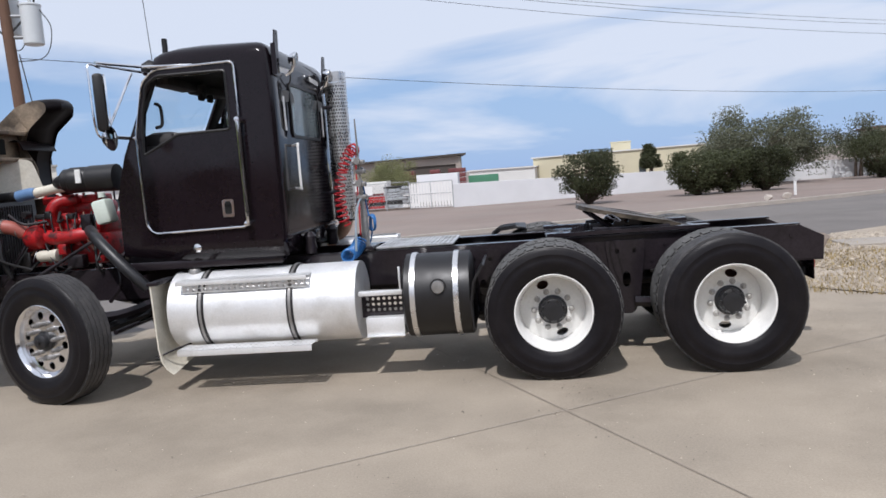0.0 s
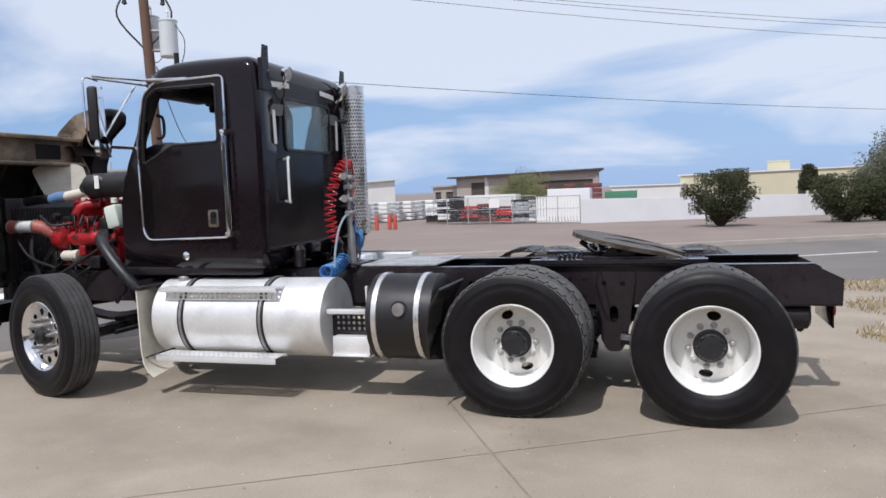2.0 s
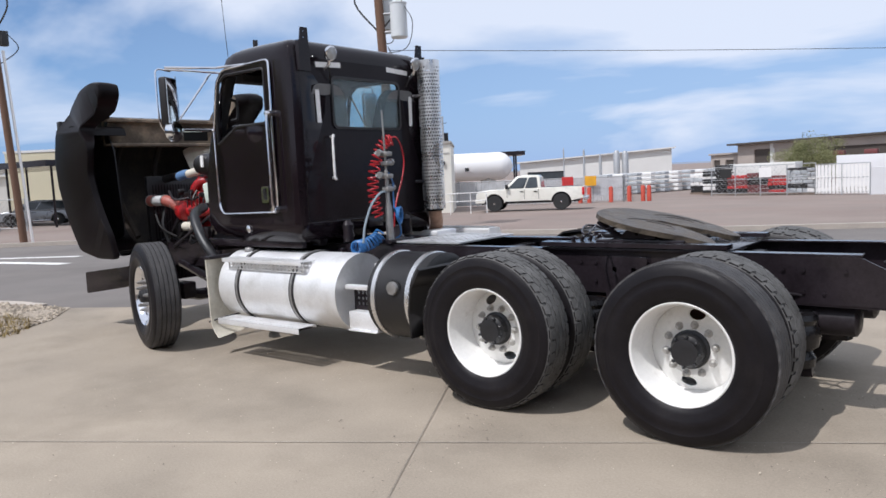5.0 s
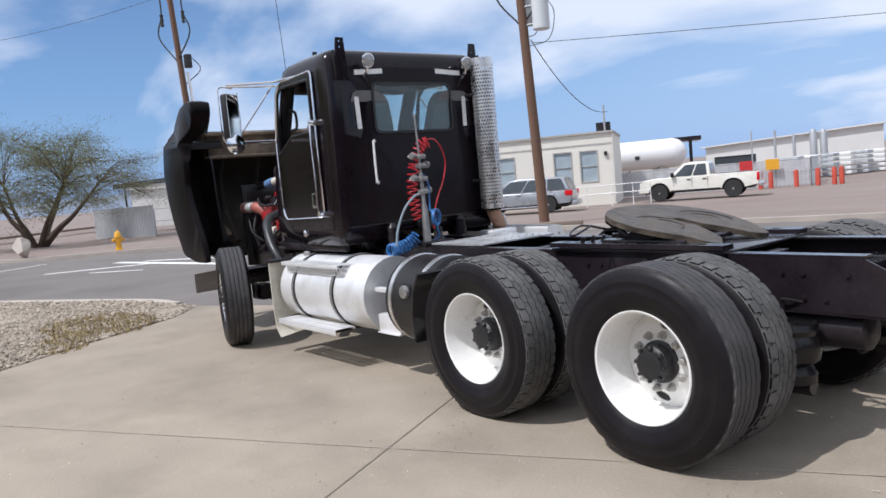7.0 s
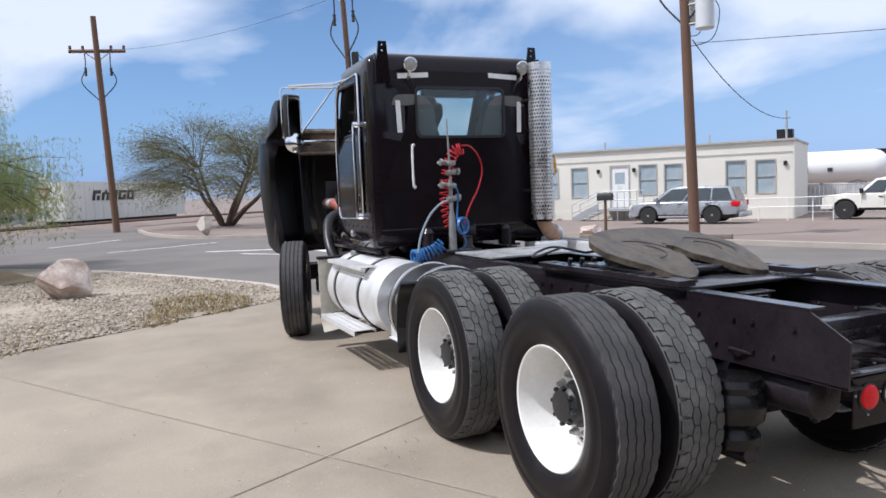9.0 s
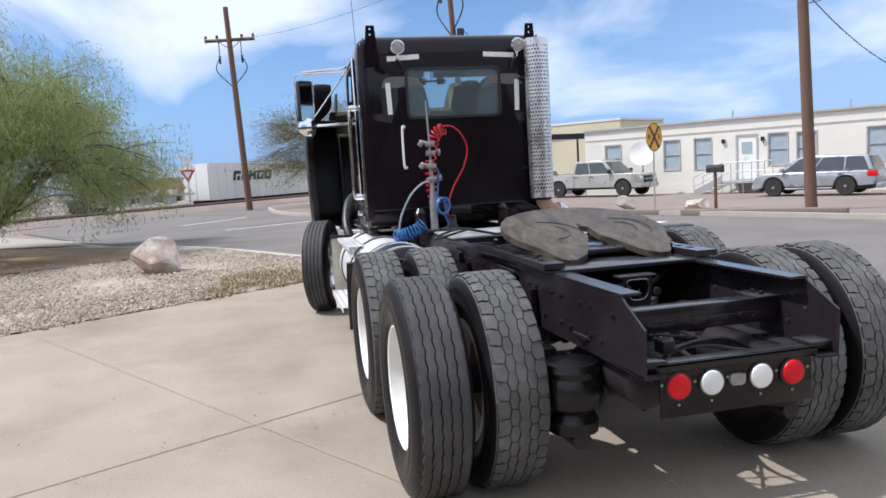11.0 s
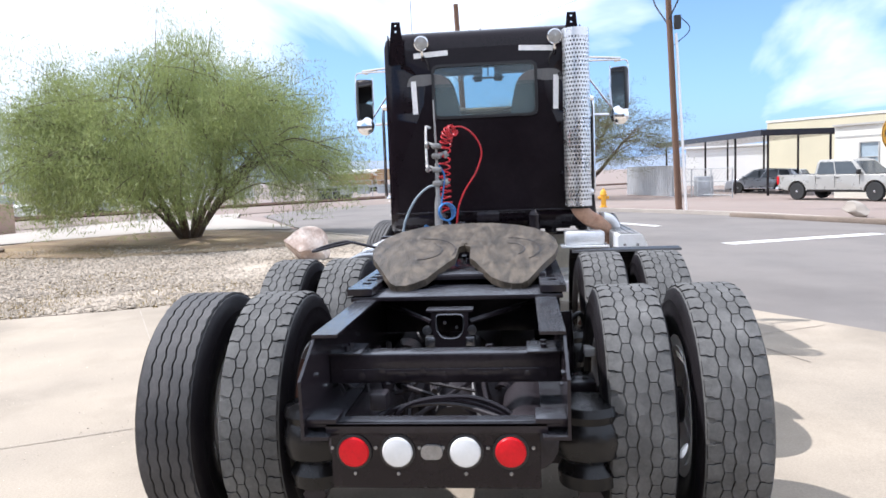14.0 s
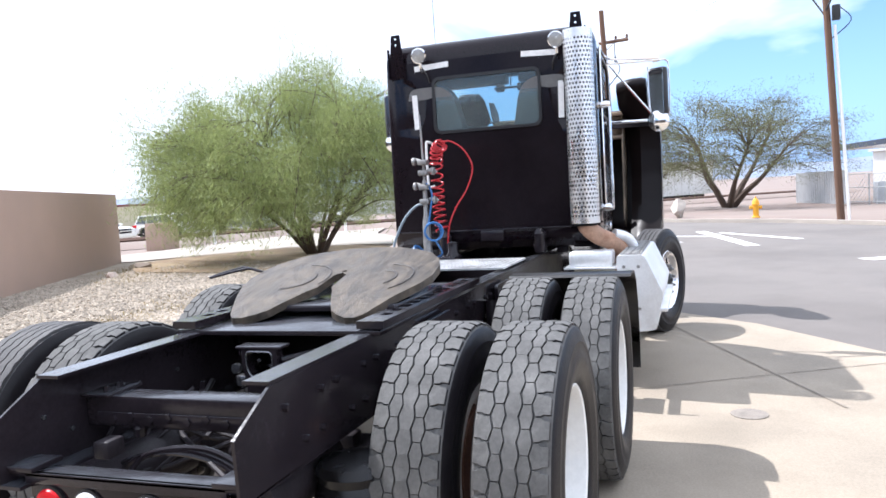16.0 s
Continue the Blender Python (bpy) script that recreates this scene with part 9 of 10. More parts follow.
wall_between("wall_white", (-4.2, 48.6), (14, 55.6), (0.88, 0.60), 0.2, WHITE_WALL, "long whitewashed block wall")
wall_between("wall_white_east", (14, 55.6), (48, 58.5), (0.60, 0.35), 0.2, WHITE_WALL, "long whitewashed block wall")
blockhouse("warehouse", "brown and white open-sided warehouse with an overhanging roof", [(-24.5, 92), (-5.9, 80.4), (-8.6, 96), (-22, 106)], -0.7, 3.3, BUILD_BROWN, DARKPANEL, 1.2, slope=0.05, openings=((0, 0.12, 0.26, 0.0, 0.85), (0, 0.55, 0.97, 0.0, 0.8)))
blockhouse("warehouse", "white panel bay of the warehouse", [(-20.2, 89.3), (-13.6, 85.5), (-13.2, 86.3), (-19.8, 90.1)], -0.7, 3.3, BUILD_WHITE, BUILD_WHITE, 0.1)
blockhouse("outbuilding", "low brown outbuilding beside the warehouse", [(-28.6, 95), (-24.8, 93), (-23, 99), (-27, 101)], -0.7, 2.3, BUILD_BROWN, BUILD_BROWN, 0.3, openings=((0, 0.1, 0.35, 0.2, 0.8), (0, 0.55, 0.85, 0.2, 0.8)))
blockhouse("warehouse", "wide white metal warehouse with a low roof", [(-62, 104), (-41, 114), (-52, 134), (-73, 124)], -0.9, 2.7, BUILD_WHITE, BUILD_WHITE, 0.8, slope=1.2, openings=((0, 0.05, 0.3, 0.0, 0.6),))
blockhouse("factory", "tan metal factory building far behind the wall", [(2.9, 131), (31, 127.5), (34, 150), (6, 153)], -0.8, 2.9, BUILD_TAN, BUILD_WHITE, 0.4, slope=0.3, openings=((0, 0.62, 0.66, 0.0, 0.5),))
blockhouse("factory", "pale roof block on the factory", [(16.9, 137.1), (20.3, 136.7), (20.5, 139), (17.2, 139.6)], 2.5, 4.7, BUILD_TAN, BUILD_TAN, 0.1)
blockhouse("factory", "low grey shed far behind the wall", [(-8, 128), (3, 127), (4, 135), (-7, 136)], -0.8, 1.5, BUILD_WHITE, BUILD_WHITE, 0.4)
blockhouse("house", "house with a red-brown roof behind the wall", [(33, 73), (46, 70), (48, 78), (35, 81)], -0.7, 2.8, BUILD_TAN, MAROON, 0.5)
blockhouse("tan_building", "pale yellow flat-roofed building behind the carport", [(-67, 29.5), (-57.9, 36.4), (-62, 43), (-71, 36)], -0.6, 5.1, BUILD_TAN, BUILD_WHITE, 0.1)
tagged(link("shipping_container", box(BM(), (-4.9, 76.2, -0.75), (-1.9, 78.5, 1.15), 0.03), GREENBOX), "green steel container behind the wall", "container")
tagged(link("storage_container", box(BM(), (-8.0, 59.8, -0.6), (-4.7, 61.8, 1.58), 0.03), WHITE_WALL), "white storage container behind the gate", "container")
tagged(link("storage_container", box(BM(), (-14.8, 56.6, -0.6), (-9.9, 58.6, 1.30), 0.03), BUILD_WHITE), "pale grey storage container behind the gate", "container")
# heaps of goods along the warehouse front
for i in range(9):
    rr = random.Random(70 + i)
    x, y = -10.4 + i * 0.62, 73.2 + 0.2 * (i % 2)
    h = rr.uniform(2.2, 3.2)
    bm = BM()
    for k in range(int(h / 0.45)):
        box(bm, (x - 0.55 + rr.uniform(-0.1, 0.1), y - 0.6, -0.7 + k * 0.46), (x + 0.5, y + 0.5, -0.7 + k * 0.46 + 0.40), 0.03)
    tagged(link("machine_stack", bm, MAROON), "stacked dark red equipment", "equipment", group="warehouse stacks")
def goods_stack(x, y, w, h, seed, tones, label):
    """A pallet with layers of boxed goods, each layer a part of its own."""
    z = gz(x, y)
    root = thing("goods_stack", (x, y, z), label, "goods", "yard goods")
    rr = random.Random(seed)
    bm = BM()
    for q in (-0.38, 0.0, 0.38):
        box(bm, (x - w / 2, y + q - 0.06, z), (x + w / 2, y + q + 0.06, z + 0.10))
    box(bm, (x - w / 2, y - 0.45, z + 0.10), (x + w / 2, y + 0.45, z + 0.13))
    part("pallet", bm, WOOD_OLD, root)
    k, zz = 0, z + 0.13
    while zz < z + h:
        t = rr.uniform(0.16, 0.30)
        bm = BM()
        u = -w / 2 + rr.uniform(0.0, 0.06)
        while u < w / 2 - 0.12:
            du = rr.uniform(0.18, 0.42)
            box(bm, (x + u, y - 0.42 + rr.uniform(-0.04, 0.04), zz), (x + min(w / 2, u + du - 0.02), y + 0.42, zz + t - 0.02 - rr.uniform(0, 0.03)), 0.02)
            u += du
        tagged(part("goods_layer", bm, tones[(k + rr.randrange(2)) % len(tones)], root), kind="stuff")
        zz += t
        k += 1


for i, (x, y, w, h, tones, label) in enumerate((
        (-16.6, 57.6, 1.5, 1.25, (TAPE, SIGNBLACK, TAPE, CRATE), "black and white stacked goods beside the gate"),
        (-15.2, 55.9, 1.3, 1.6, (SIGNBLACK, TAPE, TAPE, SIGNBLACK), "black and white stacked goods beside the gate"),
        (-14.0, 54.6, 1.0, 1.9, (SIGNBLACK, PLASTIC), "tall stack of black drums behind the gate"),
        (-12.6, 53.4, 1.4, 1.2, (MAROON, SIGNBLACK, SIGNRED), "dull red and black stacked crates behind the gate"),
        (-11.2, 52.9, 1.4, 1.3, (SIGNBLACK, MAROON, CRATE), "black and red stacked crates behind the gate"),
        (-9.8, 52.4, 1.3, 1.1, (SIGNRED, SIGNBLACK, MAROON), "dull red stacked crates behind the gate"),
        (-8.6, 51.9, 1.3, 1.6, (CRATE, SIGNBLACK, CRATE), "grey stacked crates behind the gate"),
        (-7.4, 51.4, 1.1, 1.5, (CRATE, TAPE, GALV), "grey and white stacked crates behind the fence"))):
    goods_stack(x, y, w, h, 20 + i, tones, label)
for i in range(10):
    bm = BM()
    x, y = -24.5 + i * 0.55, 58 + i * 1.6
    z = gz(x, y)
    for k in range(5):
        box(bm, (x - 1.6, y - 0.5, z + 0.05 + k * 0.36), (x + 0.3, y + 0.5, z + k * 0.36 + 0.30), 0.05)
    tagged(link("goods_pallet", bm, [CRATE, TAPE][i % 2]), "long stack of wrapped pale goods in the yard", "goods", group="yard rows")


def chain_fence(name, a, b, h, n, label, cloth=None):
    a, b = Vector(a), Vector(b)
    root = thing(name, (a.x, a.y, gz(a.x, a.y)), label, "fence")
    for i in range(n + 1):
        p = a.lerp(b, i / n)
        part("post", tube(BM(), [(p.x, p.y, gz(p.x, p.y) - 0.05), (p.x, p.y, gz(p.x, p.y) + h)], 0.035, 6), GALV, root)
    for z in (0.08, 0.55, 1.0):
        part("rail", tube(BM(), [(a.x, a.y, gz(a.x, a.y) + h * z), (b.x, b.y, gz(b.x, b.y) + h * z)], 0.022, 5), GALV, root)
    way = (b - a).normalized()
    bm = BM()
    L = (b - a).length
    if cloth:
        m = int(L / 0.11)
        nx, ny = -way.y, way.x
        for i in range(m):
            u0, u1 = i * L / m, (i + 0.9) * L / m
            sl = 0.0
            p, q = a + way * u0, a + way * u1
            off = 0.02 * (1 if i % 2 else -1)
            z = gz(p.x, p.y)
            vs = [bm.verts.new(t) for t in ((p.x + nx * off, p.y + ny * off, z + 0.05), (q.x + nx * off, q.y + ny * off, z + 0.05), (q.x + nx * off, q.y + ny * off, z + h - 0.04), (p.x + nx * off, p.y + ny * off, z + h - 0.04))]
            bm.faces.new(vs)
        tagged(part("slat", bm, cloth, root, smooth=False), kind="stuff")
    else:
        step = 0.30
        m = int(L / step)
        for i in range(m):
            for s in (-1, 1):
                p = a + way * (i * step)
                q = a + way * min(L, max(0, i * step + s * h))
                tube(bm, [(p.x, p.y, gz(p.x, p.y) + 0.05), (q.x, q.y, gz(q.x, q.y) + 0.05 + abs((q - p).length))], 0.008, 3, caps=False)
        part("wire_mesh", bm, GALV, root)
    return root


chain_fence("yard_gate", (-14.0, 52.0), (-7.2, 49.8), 1.85, 4, "galvanised chain-link gate to the storage yard")
chain_fence("slatted_fence", (-7.2, 49.8), (-4.2, 48.6), 1.75, 2, "white slatted chain-link fence", TAPE)
chain_fence("slatted_fence", (-26.5, 39.6), (-17.0, 44.9), 1.55, 6, "white corrugated yard fence", SHEET)
chain_fence("chain_fence", (-17.0, 44.9), (-22.0, 56.0), 1.6, 5, "galvanised chain-link yard fence")
bm = BM()
fa, fb = Vector((-49.0, 14.5, 0)), Vector((-42.2, 16.3, 0))
fz = gz(-45, 15.4)
for i in range(46):
    p, q = fa.lerp(fb, i / 46), fa.lerp(fb, (i + 0.7) / 46)
    box(bm, (p.x, min(p.y, q.y) - 0.02 - 0.02 * (i % 2), fz - 0.1), (q.x, max(p.y, q.y) + 0.02, fz + 1.85))
box(bm, (-49.0, 15.2, fz - 0.1), (-42.2, 15.25, fz + 1.80), 0, Matrix.Translation((-45.6, 15.4, 0)) @ Matrix.Rotation(math.atan2(1.8, 6.8), 4, "Z") @ Matrix.Translation((45.6, -15.225, 0)))
tagged(link("metal_fence", bm, SHEET, smooth=False), "pale corrugated metal fence panel by the tracks", "fence", kind="stuff")
tagged(link("utility_cabinet", box(BM(), (-42.6, 17.6, gz(-42, 18) - 0.05), (-41.5, 18.5, gz(-42, 18) + 1.15), 0.03), CRATE), "grey metal utility cabinet by the carport", "cabinet")
chain_fence("chain_fence", (-42.2, 16.3), (-37.5, 18.5), 1.6, 3, "chain-link fence by the carport")
for (x, y), m_, t in (((-10.2, 50.6), TAPE, "white notice board on the gate"), ((-12.9, 51.5), SIGNBLACK, "dark hazard placard on the gate"), ((-18.6, 43.8), YELLOW, "yellow warning placard on the fence"), ((-19.8, 43.1), SIGNRED, "red warning placard on the fence")):
    bm = BM()
    box(bm, (-0.35, -0.30, 0.02), (0.35, 0.30, 0.04), 0, facing((x, y - 0.1, 0.75), (0, 2, 0)))
    tagged(link("notice_board", bm, m_), t, "sign")
for x, y in ((-18.9, 42.9), (-18.4, 43.1), (-17.2, 43.6), (-16.3, 44.2), (-15.6, 44.6), (-15.3, 44.8)):
    bm = BM()
    z = gz(x, y)
    lathe(bm, [(0.13, 0.0), (0.13, 0.85), (0.10, 0.93), (0.001, 0.96)], (x, y, z), "z", 12)
    tagged(link("bollard", bm, ORANGE), "orange-red painted steel bollard", "bollard", group="yard bollards")


def gas_tank():
    ax, bx = Vector((-33.0, 44.0, 2.0)), Vector((-27.7, 47.4, 2.0))
    root = thing("gas_tank", ((ax.x + bx.x) / 2, (ax.y + bx.y) / 2, -0.6), "large white horizontal gas tank on saddles", "tank")
    w = (bx - ax).normalized()
    r = 1.0
    pts = [ax - w * 0.9, ax - w * 0.7, ax - w * 0.35, ax, bx, bx + w * 0.35, bx + w * 0.7, bx + w * 0.9]
    part("shell", tube(BM(), pts, [0.05, 0.55 * r, 0.88 * r, r, r, 0.88 * r, 0.55 * r, 0.05], 28), TAPE, root)
    for t in (0.15, 0.85):
        p = ax.lerp(bx, t)
        part("saddle", box(BM(), (p.x - 0.4, p.y - 0.4, -0.8), (p.x + 0.4, p.y + 0.4, 1.3), 0.02), TRIMG, root)
    bm = BM()
    for t in (0.2, 0.4, 0.62):
        p = ax.lerp(bx, t)
        box(bm, (p.x + 0.45, p.y - 0.95, 1.7), (p.x + 0.75, p.y - 0.85, 1.95))
    part("placard", bm, SIGNBLACK, root)


gas_tank()


def canopy(name, label, corners, z, th, posts, material):
    c = [Vector((x, y, 0)) for x, y in corners]
    m = sum(c, Vector()) / 4
    root = thing(name, (m.x, m.y, gz(m.x, m.y)), label, "canopy")
    bm = BM()
    lo = [bm.verts.new((p.x, p.y, z)) for p in c]
    hi = [bm.verts.new((p.x, p.y, z + th)) for p in c]
    bm.faces.new(lo); bm.faces.new(hi)
    for i in range(4):
        bm.faces.new((lo[i], lo[(i + 1) % 4], hi[(i + 1) % 4], hi[i]))
    part("roof", bm, material, root, smooth=False)
    for x, y in posts:
        part("post", tube(BM(), [(x, y, gz(x, y) - 0.05), (x, y, z + 0.02)], 0.07, 8), material, root)


canopy("carport", "long dark steel carport on thin posts", [(-41.0, 25.6), (-39.5, 20.6), (-57.5, 18.0), (-58.5, 24.0)], 3.05, 0.35, [(-41.2, 25.0), (-40.2, 21.2), (-45.2, 24.6), (-44.6, 20.6), (-50, 24.0), (-49.4, 19.9), (-57, 23.4), (-56.5, 18.6)], CHASSIS)
canopy("canopy", "dark flat canopy over the gas tank", [(-35.5, 44.7), (-27.0, 49.7), (-29.5, 53), (-37.5, 48)], 2.75, 0.3, [(-27.7, 49.5), (-31.5, 47.3), (-34.9, 45.3), (-29.5, 52)], CHASSIS)
# steel pipework and silos beyond the tank
for i, (x, y, h, r) in enumerate(((-37, 78, 3.3, 0.12), (-35.5, 79, 2.7, 0.16), (-34.0, 80, 3.0, 0.35), (-33.2, 80.5, 2.9, 0.35), (-39, 77, 3.6, 0.07))):
    tagged(link("silo", lathe(BM(), [(r, -0.9), (r, h), (r * 0.6, h + 0.3), (0.001, h + 0.35)], (x, y, 0), "z", 14), GALV), "pale industrial silo pipe in the distance", "silo", group="distant silos")

# ---- railway, trailer, lumber ----
Ra, Rb = Vector((-14, -24)), Vector((-78, 21.5))
way = (Rb - Ra).normalized()
side = Vector((-way.y, way.x))
bm = BM()
rows = []
for i in range(41):
    p = Ra.lerp(Rb, i / 40)
    z = gz(p.x, p.y)
    rows.append([bm.verts.new((p.x + side.x * q, p.y + side.y * q, z + h)) for q, h in ((-2.4, 0.0), (-1.5, 0.28), (1.5, 0.28), (2.4, 0.0))])
for a, b in zip(rows, rows[1:]):
    for k in range(3):
        bm.faces.new((a[k], a[k + 1], b[k + 1], b[k]))
tagged(link("ballast", bm, DIRT), "dark gravel railway ballast bank", "ballast", kind="structure")
for q in (-0.72, 0.72):
    pts = [(p.x + side.x * q, p.y + side.y * q, gz(p.x, p.y) + 0.36) for p in [Ra.lerp(Rb, i / 40) for i in range(41)]]
    tagged(link("rail", tube(BM(), pts, 0.07, 4), RAILSTEEL), "rusty steel railway rail", "rail", kind="structure")


def road_box(root, name, a, w, n, u, o, z, material, label="", bevel=0.0):
    """A box along a trailer: u along w, o across n, z up."""
    m = Matrix(((w.x, n.x, 0, a.x), (w.y, n.y, 0, a.y), (0, 0, 1, 0), (0, 0, 0, 1)))
    return part(name, box(BM(), (u[0], o[0], z[0]), (u[1], o[1], z[1]), bevel, m), material, root, label)


def road_wheels(root, a, w, n, us, os, r):
    for u in us:
        for o in os:
            bm = BM()
            lathe(bm, [(0.001, -0.14), (r * 0.6, -0.12), (r * 0.95, -0.14), (r, 0.0), (r * 0.95, 0.14), (r * 0.6, 0.12), (0.001, 0.14)], (0, 0, 0), "y", 20)
            c = a + w * u + n * o
            bm.transform(Matrix.Translation((c.x, c.y, gz(c.x, c.y) + r)) @ Matrix.Rotation(math.atan2(w.y, w.x), 4, "Z"))
            part("wheel", bm, CARTYRE, root)


def box_trailer():
    a = Vector((-54.7, 0.85, 0))
    w = Vector((-0.815, 0.58, 0)).normalized()
    n = Vector((-w.y, w.x, 0)) * 1.0
    if n.y > 0:
        n = -n
    z0 = gz(a.x, a.y)
    root = thing("box_trailer", (a.x, a.y, z0), "white box trailer with dark lettering shapes", "trailer")
    road_box(root, "box", a, w, n, (0, 15.5), (0, 2.5), (0.30, 3.12), BUILD_WHITE)
    road_box(root, "end_door", a, w, n, (-0.05, -0.01), (0.1, 1.22), (0.36, 3.05), TAPE)
    road_box(root, "end_door", a, w, n, (-0.05, -0.01), (1.28, 2.4), (0.36, 3.05), TAPE)
    for u in range(16):
        road_box(root, "side_rib", a, w, n, (u + 0.0, u + 0.04), (-0.03, -0.002), (0.30, 3.1), BUILD_WHITE)
    road_box(root, "chassis", a, w, n, (0.5, 15), (0.6, 1.9), (-0.1, 0.30), CHASSIS)
    road_wheels(root, a, w, n, (1.2, 2.4), (0.25, 2.25), 0.48)
    # slanted dark shapes where the maker's lettering stands
    m = Matrix(((w.x, n.x, 0, a.x), (w.y, n.y, 0, a.y), (0, 0, 1, 0), (0, 0, 0, 1)))
    slant = Matrix(((1, 0, 0.28, 0), (0, 1, 0, 0), (0, 0, 1, 0), (0, 0, 0, 1)))
    u = 2.75
    for wide, bars in ((0.85, ((0, 0.28, 0, 0.75), (0.28, 0.85, 0.5, 0.75), (0.5, 0.8, 0, 0.35))), (0.9, ((0.1, 0.38, 0, 0.6), (0.38, 0.65, 0.45, 0.75), (0.65, 0.9, 0, 0.6))), (0.95, ((0, 0.28, 0, 0.75), (0.28, 0.62, 0.25, 0.55), (0.62, 0.9, 0, 0.75))),
                       (0.95, ((0, 0.28, 0, 0.75), (0.28, 0.9, 0.55, 0.75), (0.28, 0.9, 0, 0.2), (0.62, 0.9, 0.2, 0.4))), (0.95, ((0, 0.28, 0, 0.75), (0.28, 0.62, 0.55, 0.75), (0.28, 0.62, 0, 0.2), (0.62, 0.9, 0, 0.75)))):
        bm = BM()
        for x0, x1, y0, y1 in bars:
            box(bm, (x0, -0.06, y0), (x1, -0.035, y1), 0, m @ Matrix.Translation((u, 0, 1.72)) @ slant)
        part("lettering_shape", bm, SIGNBLACK, root, smooth=False)
        u += wide + 0.12


box_trailer()


def flatbed():
    a = Vector((-52.6, -0.9, 0))
    w = Vector((-0.06, -1.0, 0)).normalized()
    n = Vector((-1, 0.06, 0)).normalized()
    z0 = gz(a.x, a.y)
    root = thing("flatbed_trailer", (a.x, a.y, z0), "long flatbed trailer beside the railway", "trailer")
    road_box(root, "deck", a, w, n, (-0.4, 8.6), (0, 2.4), (0.82, 0.98), GALV)
    road_box(root, "frame", a, w, n, (0.3, 8.2), (0.7, 1.7), (0.45, 0.82), CHASSIS)
    for u in (0.6, 2.2, 3.8, 5.2):
        road_box(root, "underslung_box", a, w, n, (u, u + 0.9), (0.05, 0.6), (0.30, 0.80), CRATE)
    for u in range(9):
        road_box(root, "stake_pocket", a, w, n, (u, u + 0.10), (-0.05, -0.002), (0.80, 1.0), GALV)
    road_wheels(root, a, w, n, (6.3, 7.5), (0.25, 2.15), 0.5)
    rng = random.Random(3)
    m = Matrix(((w.x, n.x, 0, a.x), (w.y, n.y, 0, a.y), (0, 0, 1, 0.98), (0, 0, 0, 1)))
    for u0, u1, foot, h in ((0.0, 3.25, 0.34, 0.86), (3.4, 7.0, 0.06, 0.86)):
        bm = BM()
        for v in (u0 + 0.3, (u0 + u1) / 2, u1 - 0.3):
            box(bm, (v - 0.15, 0.15, 0.0), (v + 0.15, 1.3, foot), 0, m)
        for i in range(5):
            for j in range(4):
                box(bm, (u0 + rng.uniform(0, 0.25) * (i + 1) / 3, 0.15 + j * 0.29, foot + i * h / 5), (u1 - rng.uniform(0, 0.2), 0.15 + j * 0.29 + 0.27, foot + (i + 0.9) * h / 5), 0, m)
        tagged(link("lumber_stack", bm, LUMBER, smooth=False), "stack of orange-brown lumber on the flatbed trailer", "lumber", group="lumber stacks", kind="stuff")
    # load under a pale sheet, sagging along its top
    bm = BM()
    rows = []
    for i in range(25):
        u = 3.2 + 5.0 * i / 24
        o0 = 1.42 if u < 7.1 else 0.1
        top = 1.18 + 0.05 * math.sin(i * 1.3) + 0.04 * math.sin(i * 2.9)
        rows.append([bm.verts.new(m @ Vector((u, o, z))) for o, z in ((o0 + 0.05 * math.sin(i * 2.1), 0.0), (o0 - 0.02, top * 0.55), (o0 + 0.03, top - 0.08), (o0 + 0.14, top), (2.26, top), (2.38, top - 0.1), (2.40, 0.0))])
    for ra, rb in zip(rows, rows[1:]):
        for k in range(6):
            bm.faces.new((ra[k], ra[k + 1], rb[k + 1], rb[k]))
    bm.faces.new(rows[0]); bm.faces.new(rows[-1][::-1])
    tagged(link("tarped_load", bm, TAPE), "load under a white tarpaulin on the flatbed trailer", "load")


flatbed()
chain_fence("chain_fence", (-48.6, -14), (-49.5, -2.2), 1.5, 8, "low chain-link fence along the railway")
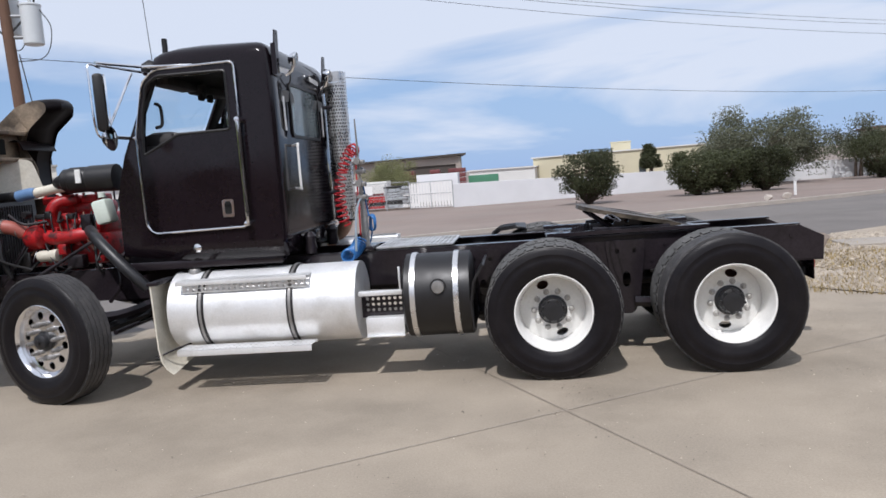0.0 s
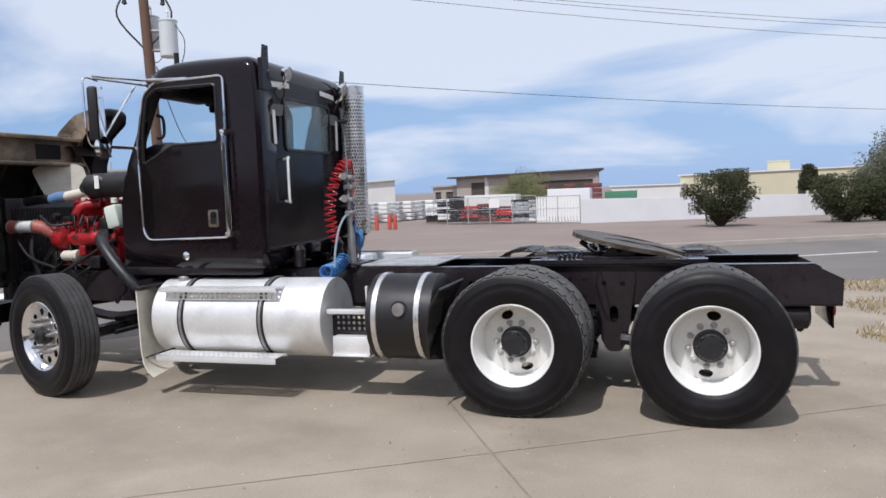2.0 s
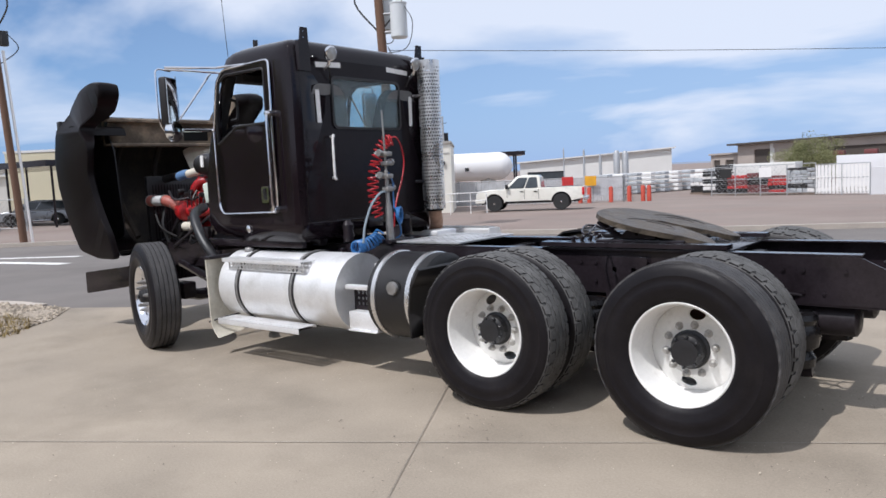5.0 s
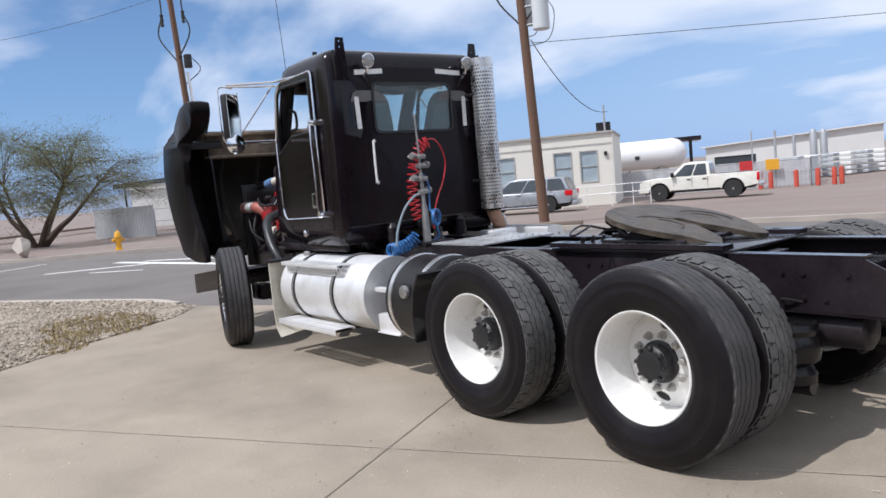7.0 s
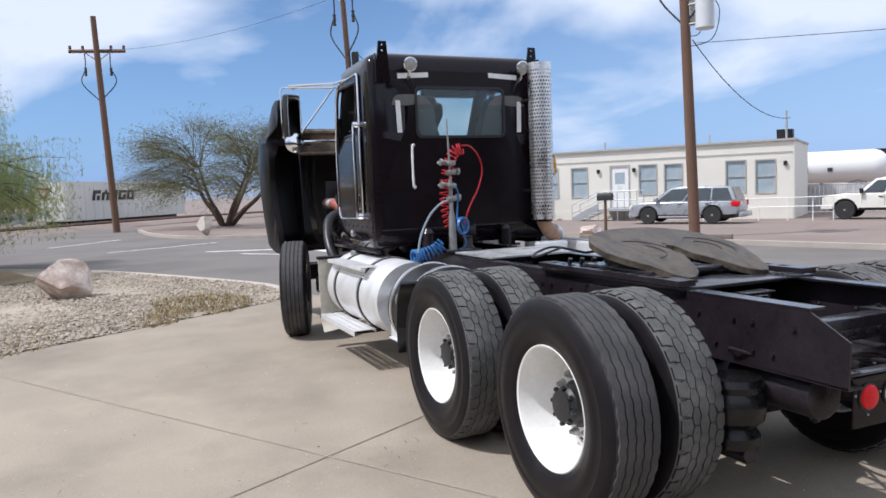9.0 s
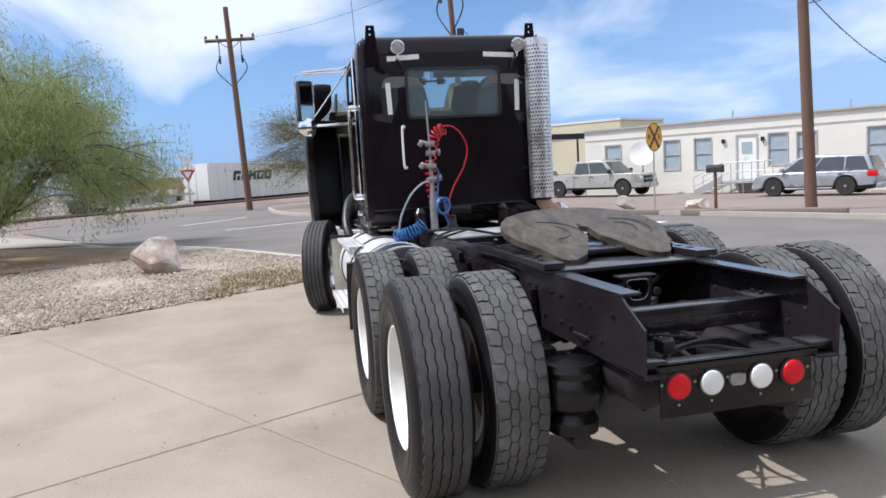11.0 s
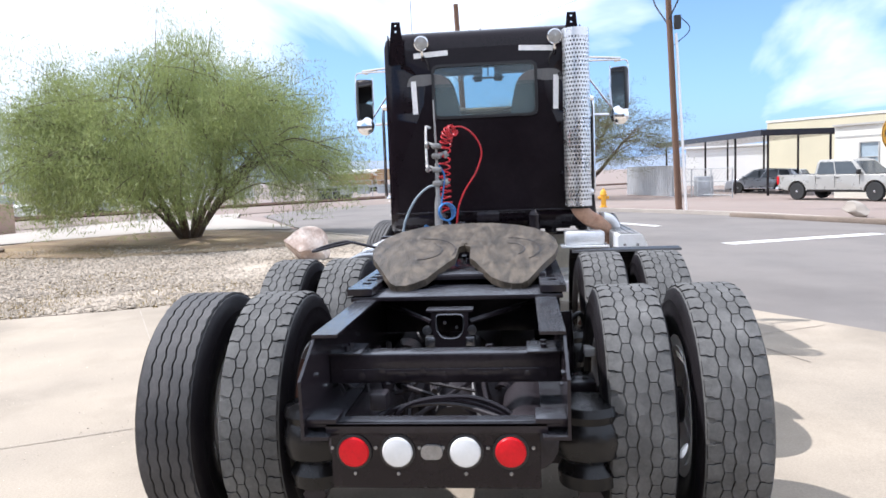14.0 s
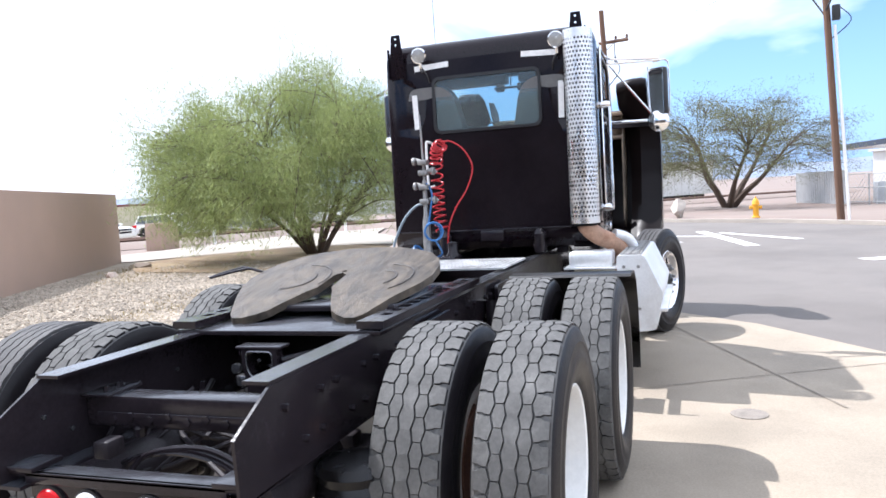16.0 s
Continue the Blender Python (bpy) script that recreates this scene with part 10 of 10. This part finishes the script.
# stub pillar and white posts past the sidewalk
tagged(link("stub_pillar", box(BM(), (-22.3, -13.2, -0.3), (-21.3, -12.3, 1.05), 0.03), STUCCO), "tan stucco gate pillar", "pillar")
for x, y in ((-27.0, -9.8), (-31, -8.8), (-23.2, -11.2)):
    tagged(link("marker_post", tube(BM(), [(x, y, gz(x, y)), (x, y, gz(x, y) + 1.0)], 0.07, 8), TAPE), "white marker post by the sidewalk", "post", group="marker posts")
tagged(link("marker_post", tube(BM(), [(11.6, 33.0, gz(11.6, 33)), (11.6, 33.0, gz(11.6, 33) + 0.6)], 0.06, 8), TAPE), "short white post at the road edge", "post")
for i, (x, y, a) in enumerate(((-30, -24, 0.3), (-34, -22, 0.3), (-39, -20, 0.4), (-45, -17, 0.3), (-28, -28, 0.3))):
    vehicle("parked_suv", ["white", "white", "silver", "white", "silver"][i] + " car parked beyond the railway", (x, y), a + 1.2, [WHITECAR, TAPE, SILVER, TAPE, SILVER][i], "suv", 2.7, 4.5, 1.8, 1.5, 0.33)
blockhouse("warehouse", "low tan building with a red-brown roof beyond the railway", [(-62, -42), (-48, -48), (-52, -58), (-66, -52)], -0.4, 2.2, BUILD_TAN, MAROON, 0.4)
blockhouse("warehouse", "low white building beyond the railway", [(-80, -24), (-72, -40), (-82, -46), (-90, -30)], -0.4, 2.0, BUILD_WHITE, BUILD_WHITE, 0.3)
blockhouse("warehouse", "pale metal building behind the thorny tree", [(-75, 24), (-66, 36), (-78, 44), (-87, 32)], -0.6, 3.2, BUILD_WHITE, BUILD_WHITE, 0.4)

# ---- distant hills ----
for seed, r, a0, a1, h in ((1, 2600, 150, 240, 105), (2, 3100, 60, 150, 10)):
    bm = BM()
    prev = None
    for i in range(121):
        a = radians(a0 + (a1 - a0) * i / 120)
        z = h * (0.35 + 0.65 * (noise.fractal((i * 0.05, seed * 3.3, 0), 1.0, 2.0, 5) * 0.5 + 0.5)) * math.sin(math.pi * i / 120) ** 0.5
        c, s = math.cos(a), math.sin(a)
        row = [bm.verts.new((r * c, r * s, -8)), bm.verts.new((r * 1.06 * c, r * 1.06 * s, z * 0.6)), bm.verts.new((r * 1.12 * c, r * 1.12 * s, z)), bm.verts.new((r * 1.3 * c, r * 1.3 * s, -10))]
        if prev:
            for k in range(3):
                bm.faces.new((prev[k], prev[k + 1], row[k + 1], row[k]))
        prev = row
    tagged(link("backdrop_hills", bm, HILL), "distant hills with blue haze in their colour", "hills", kind="structure")
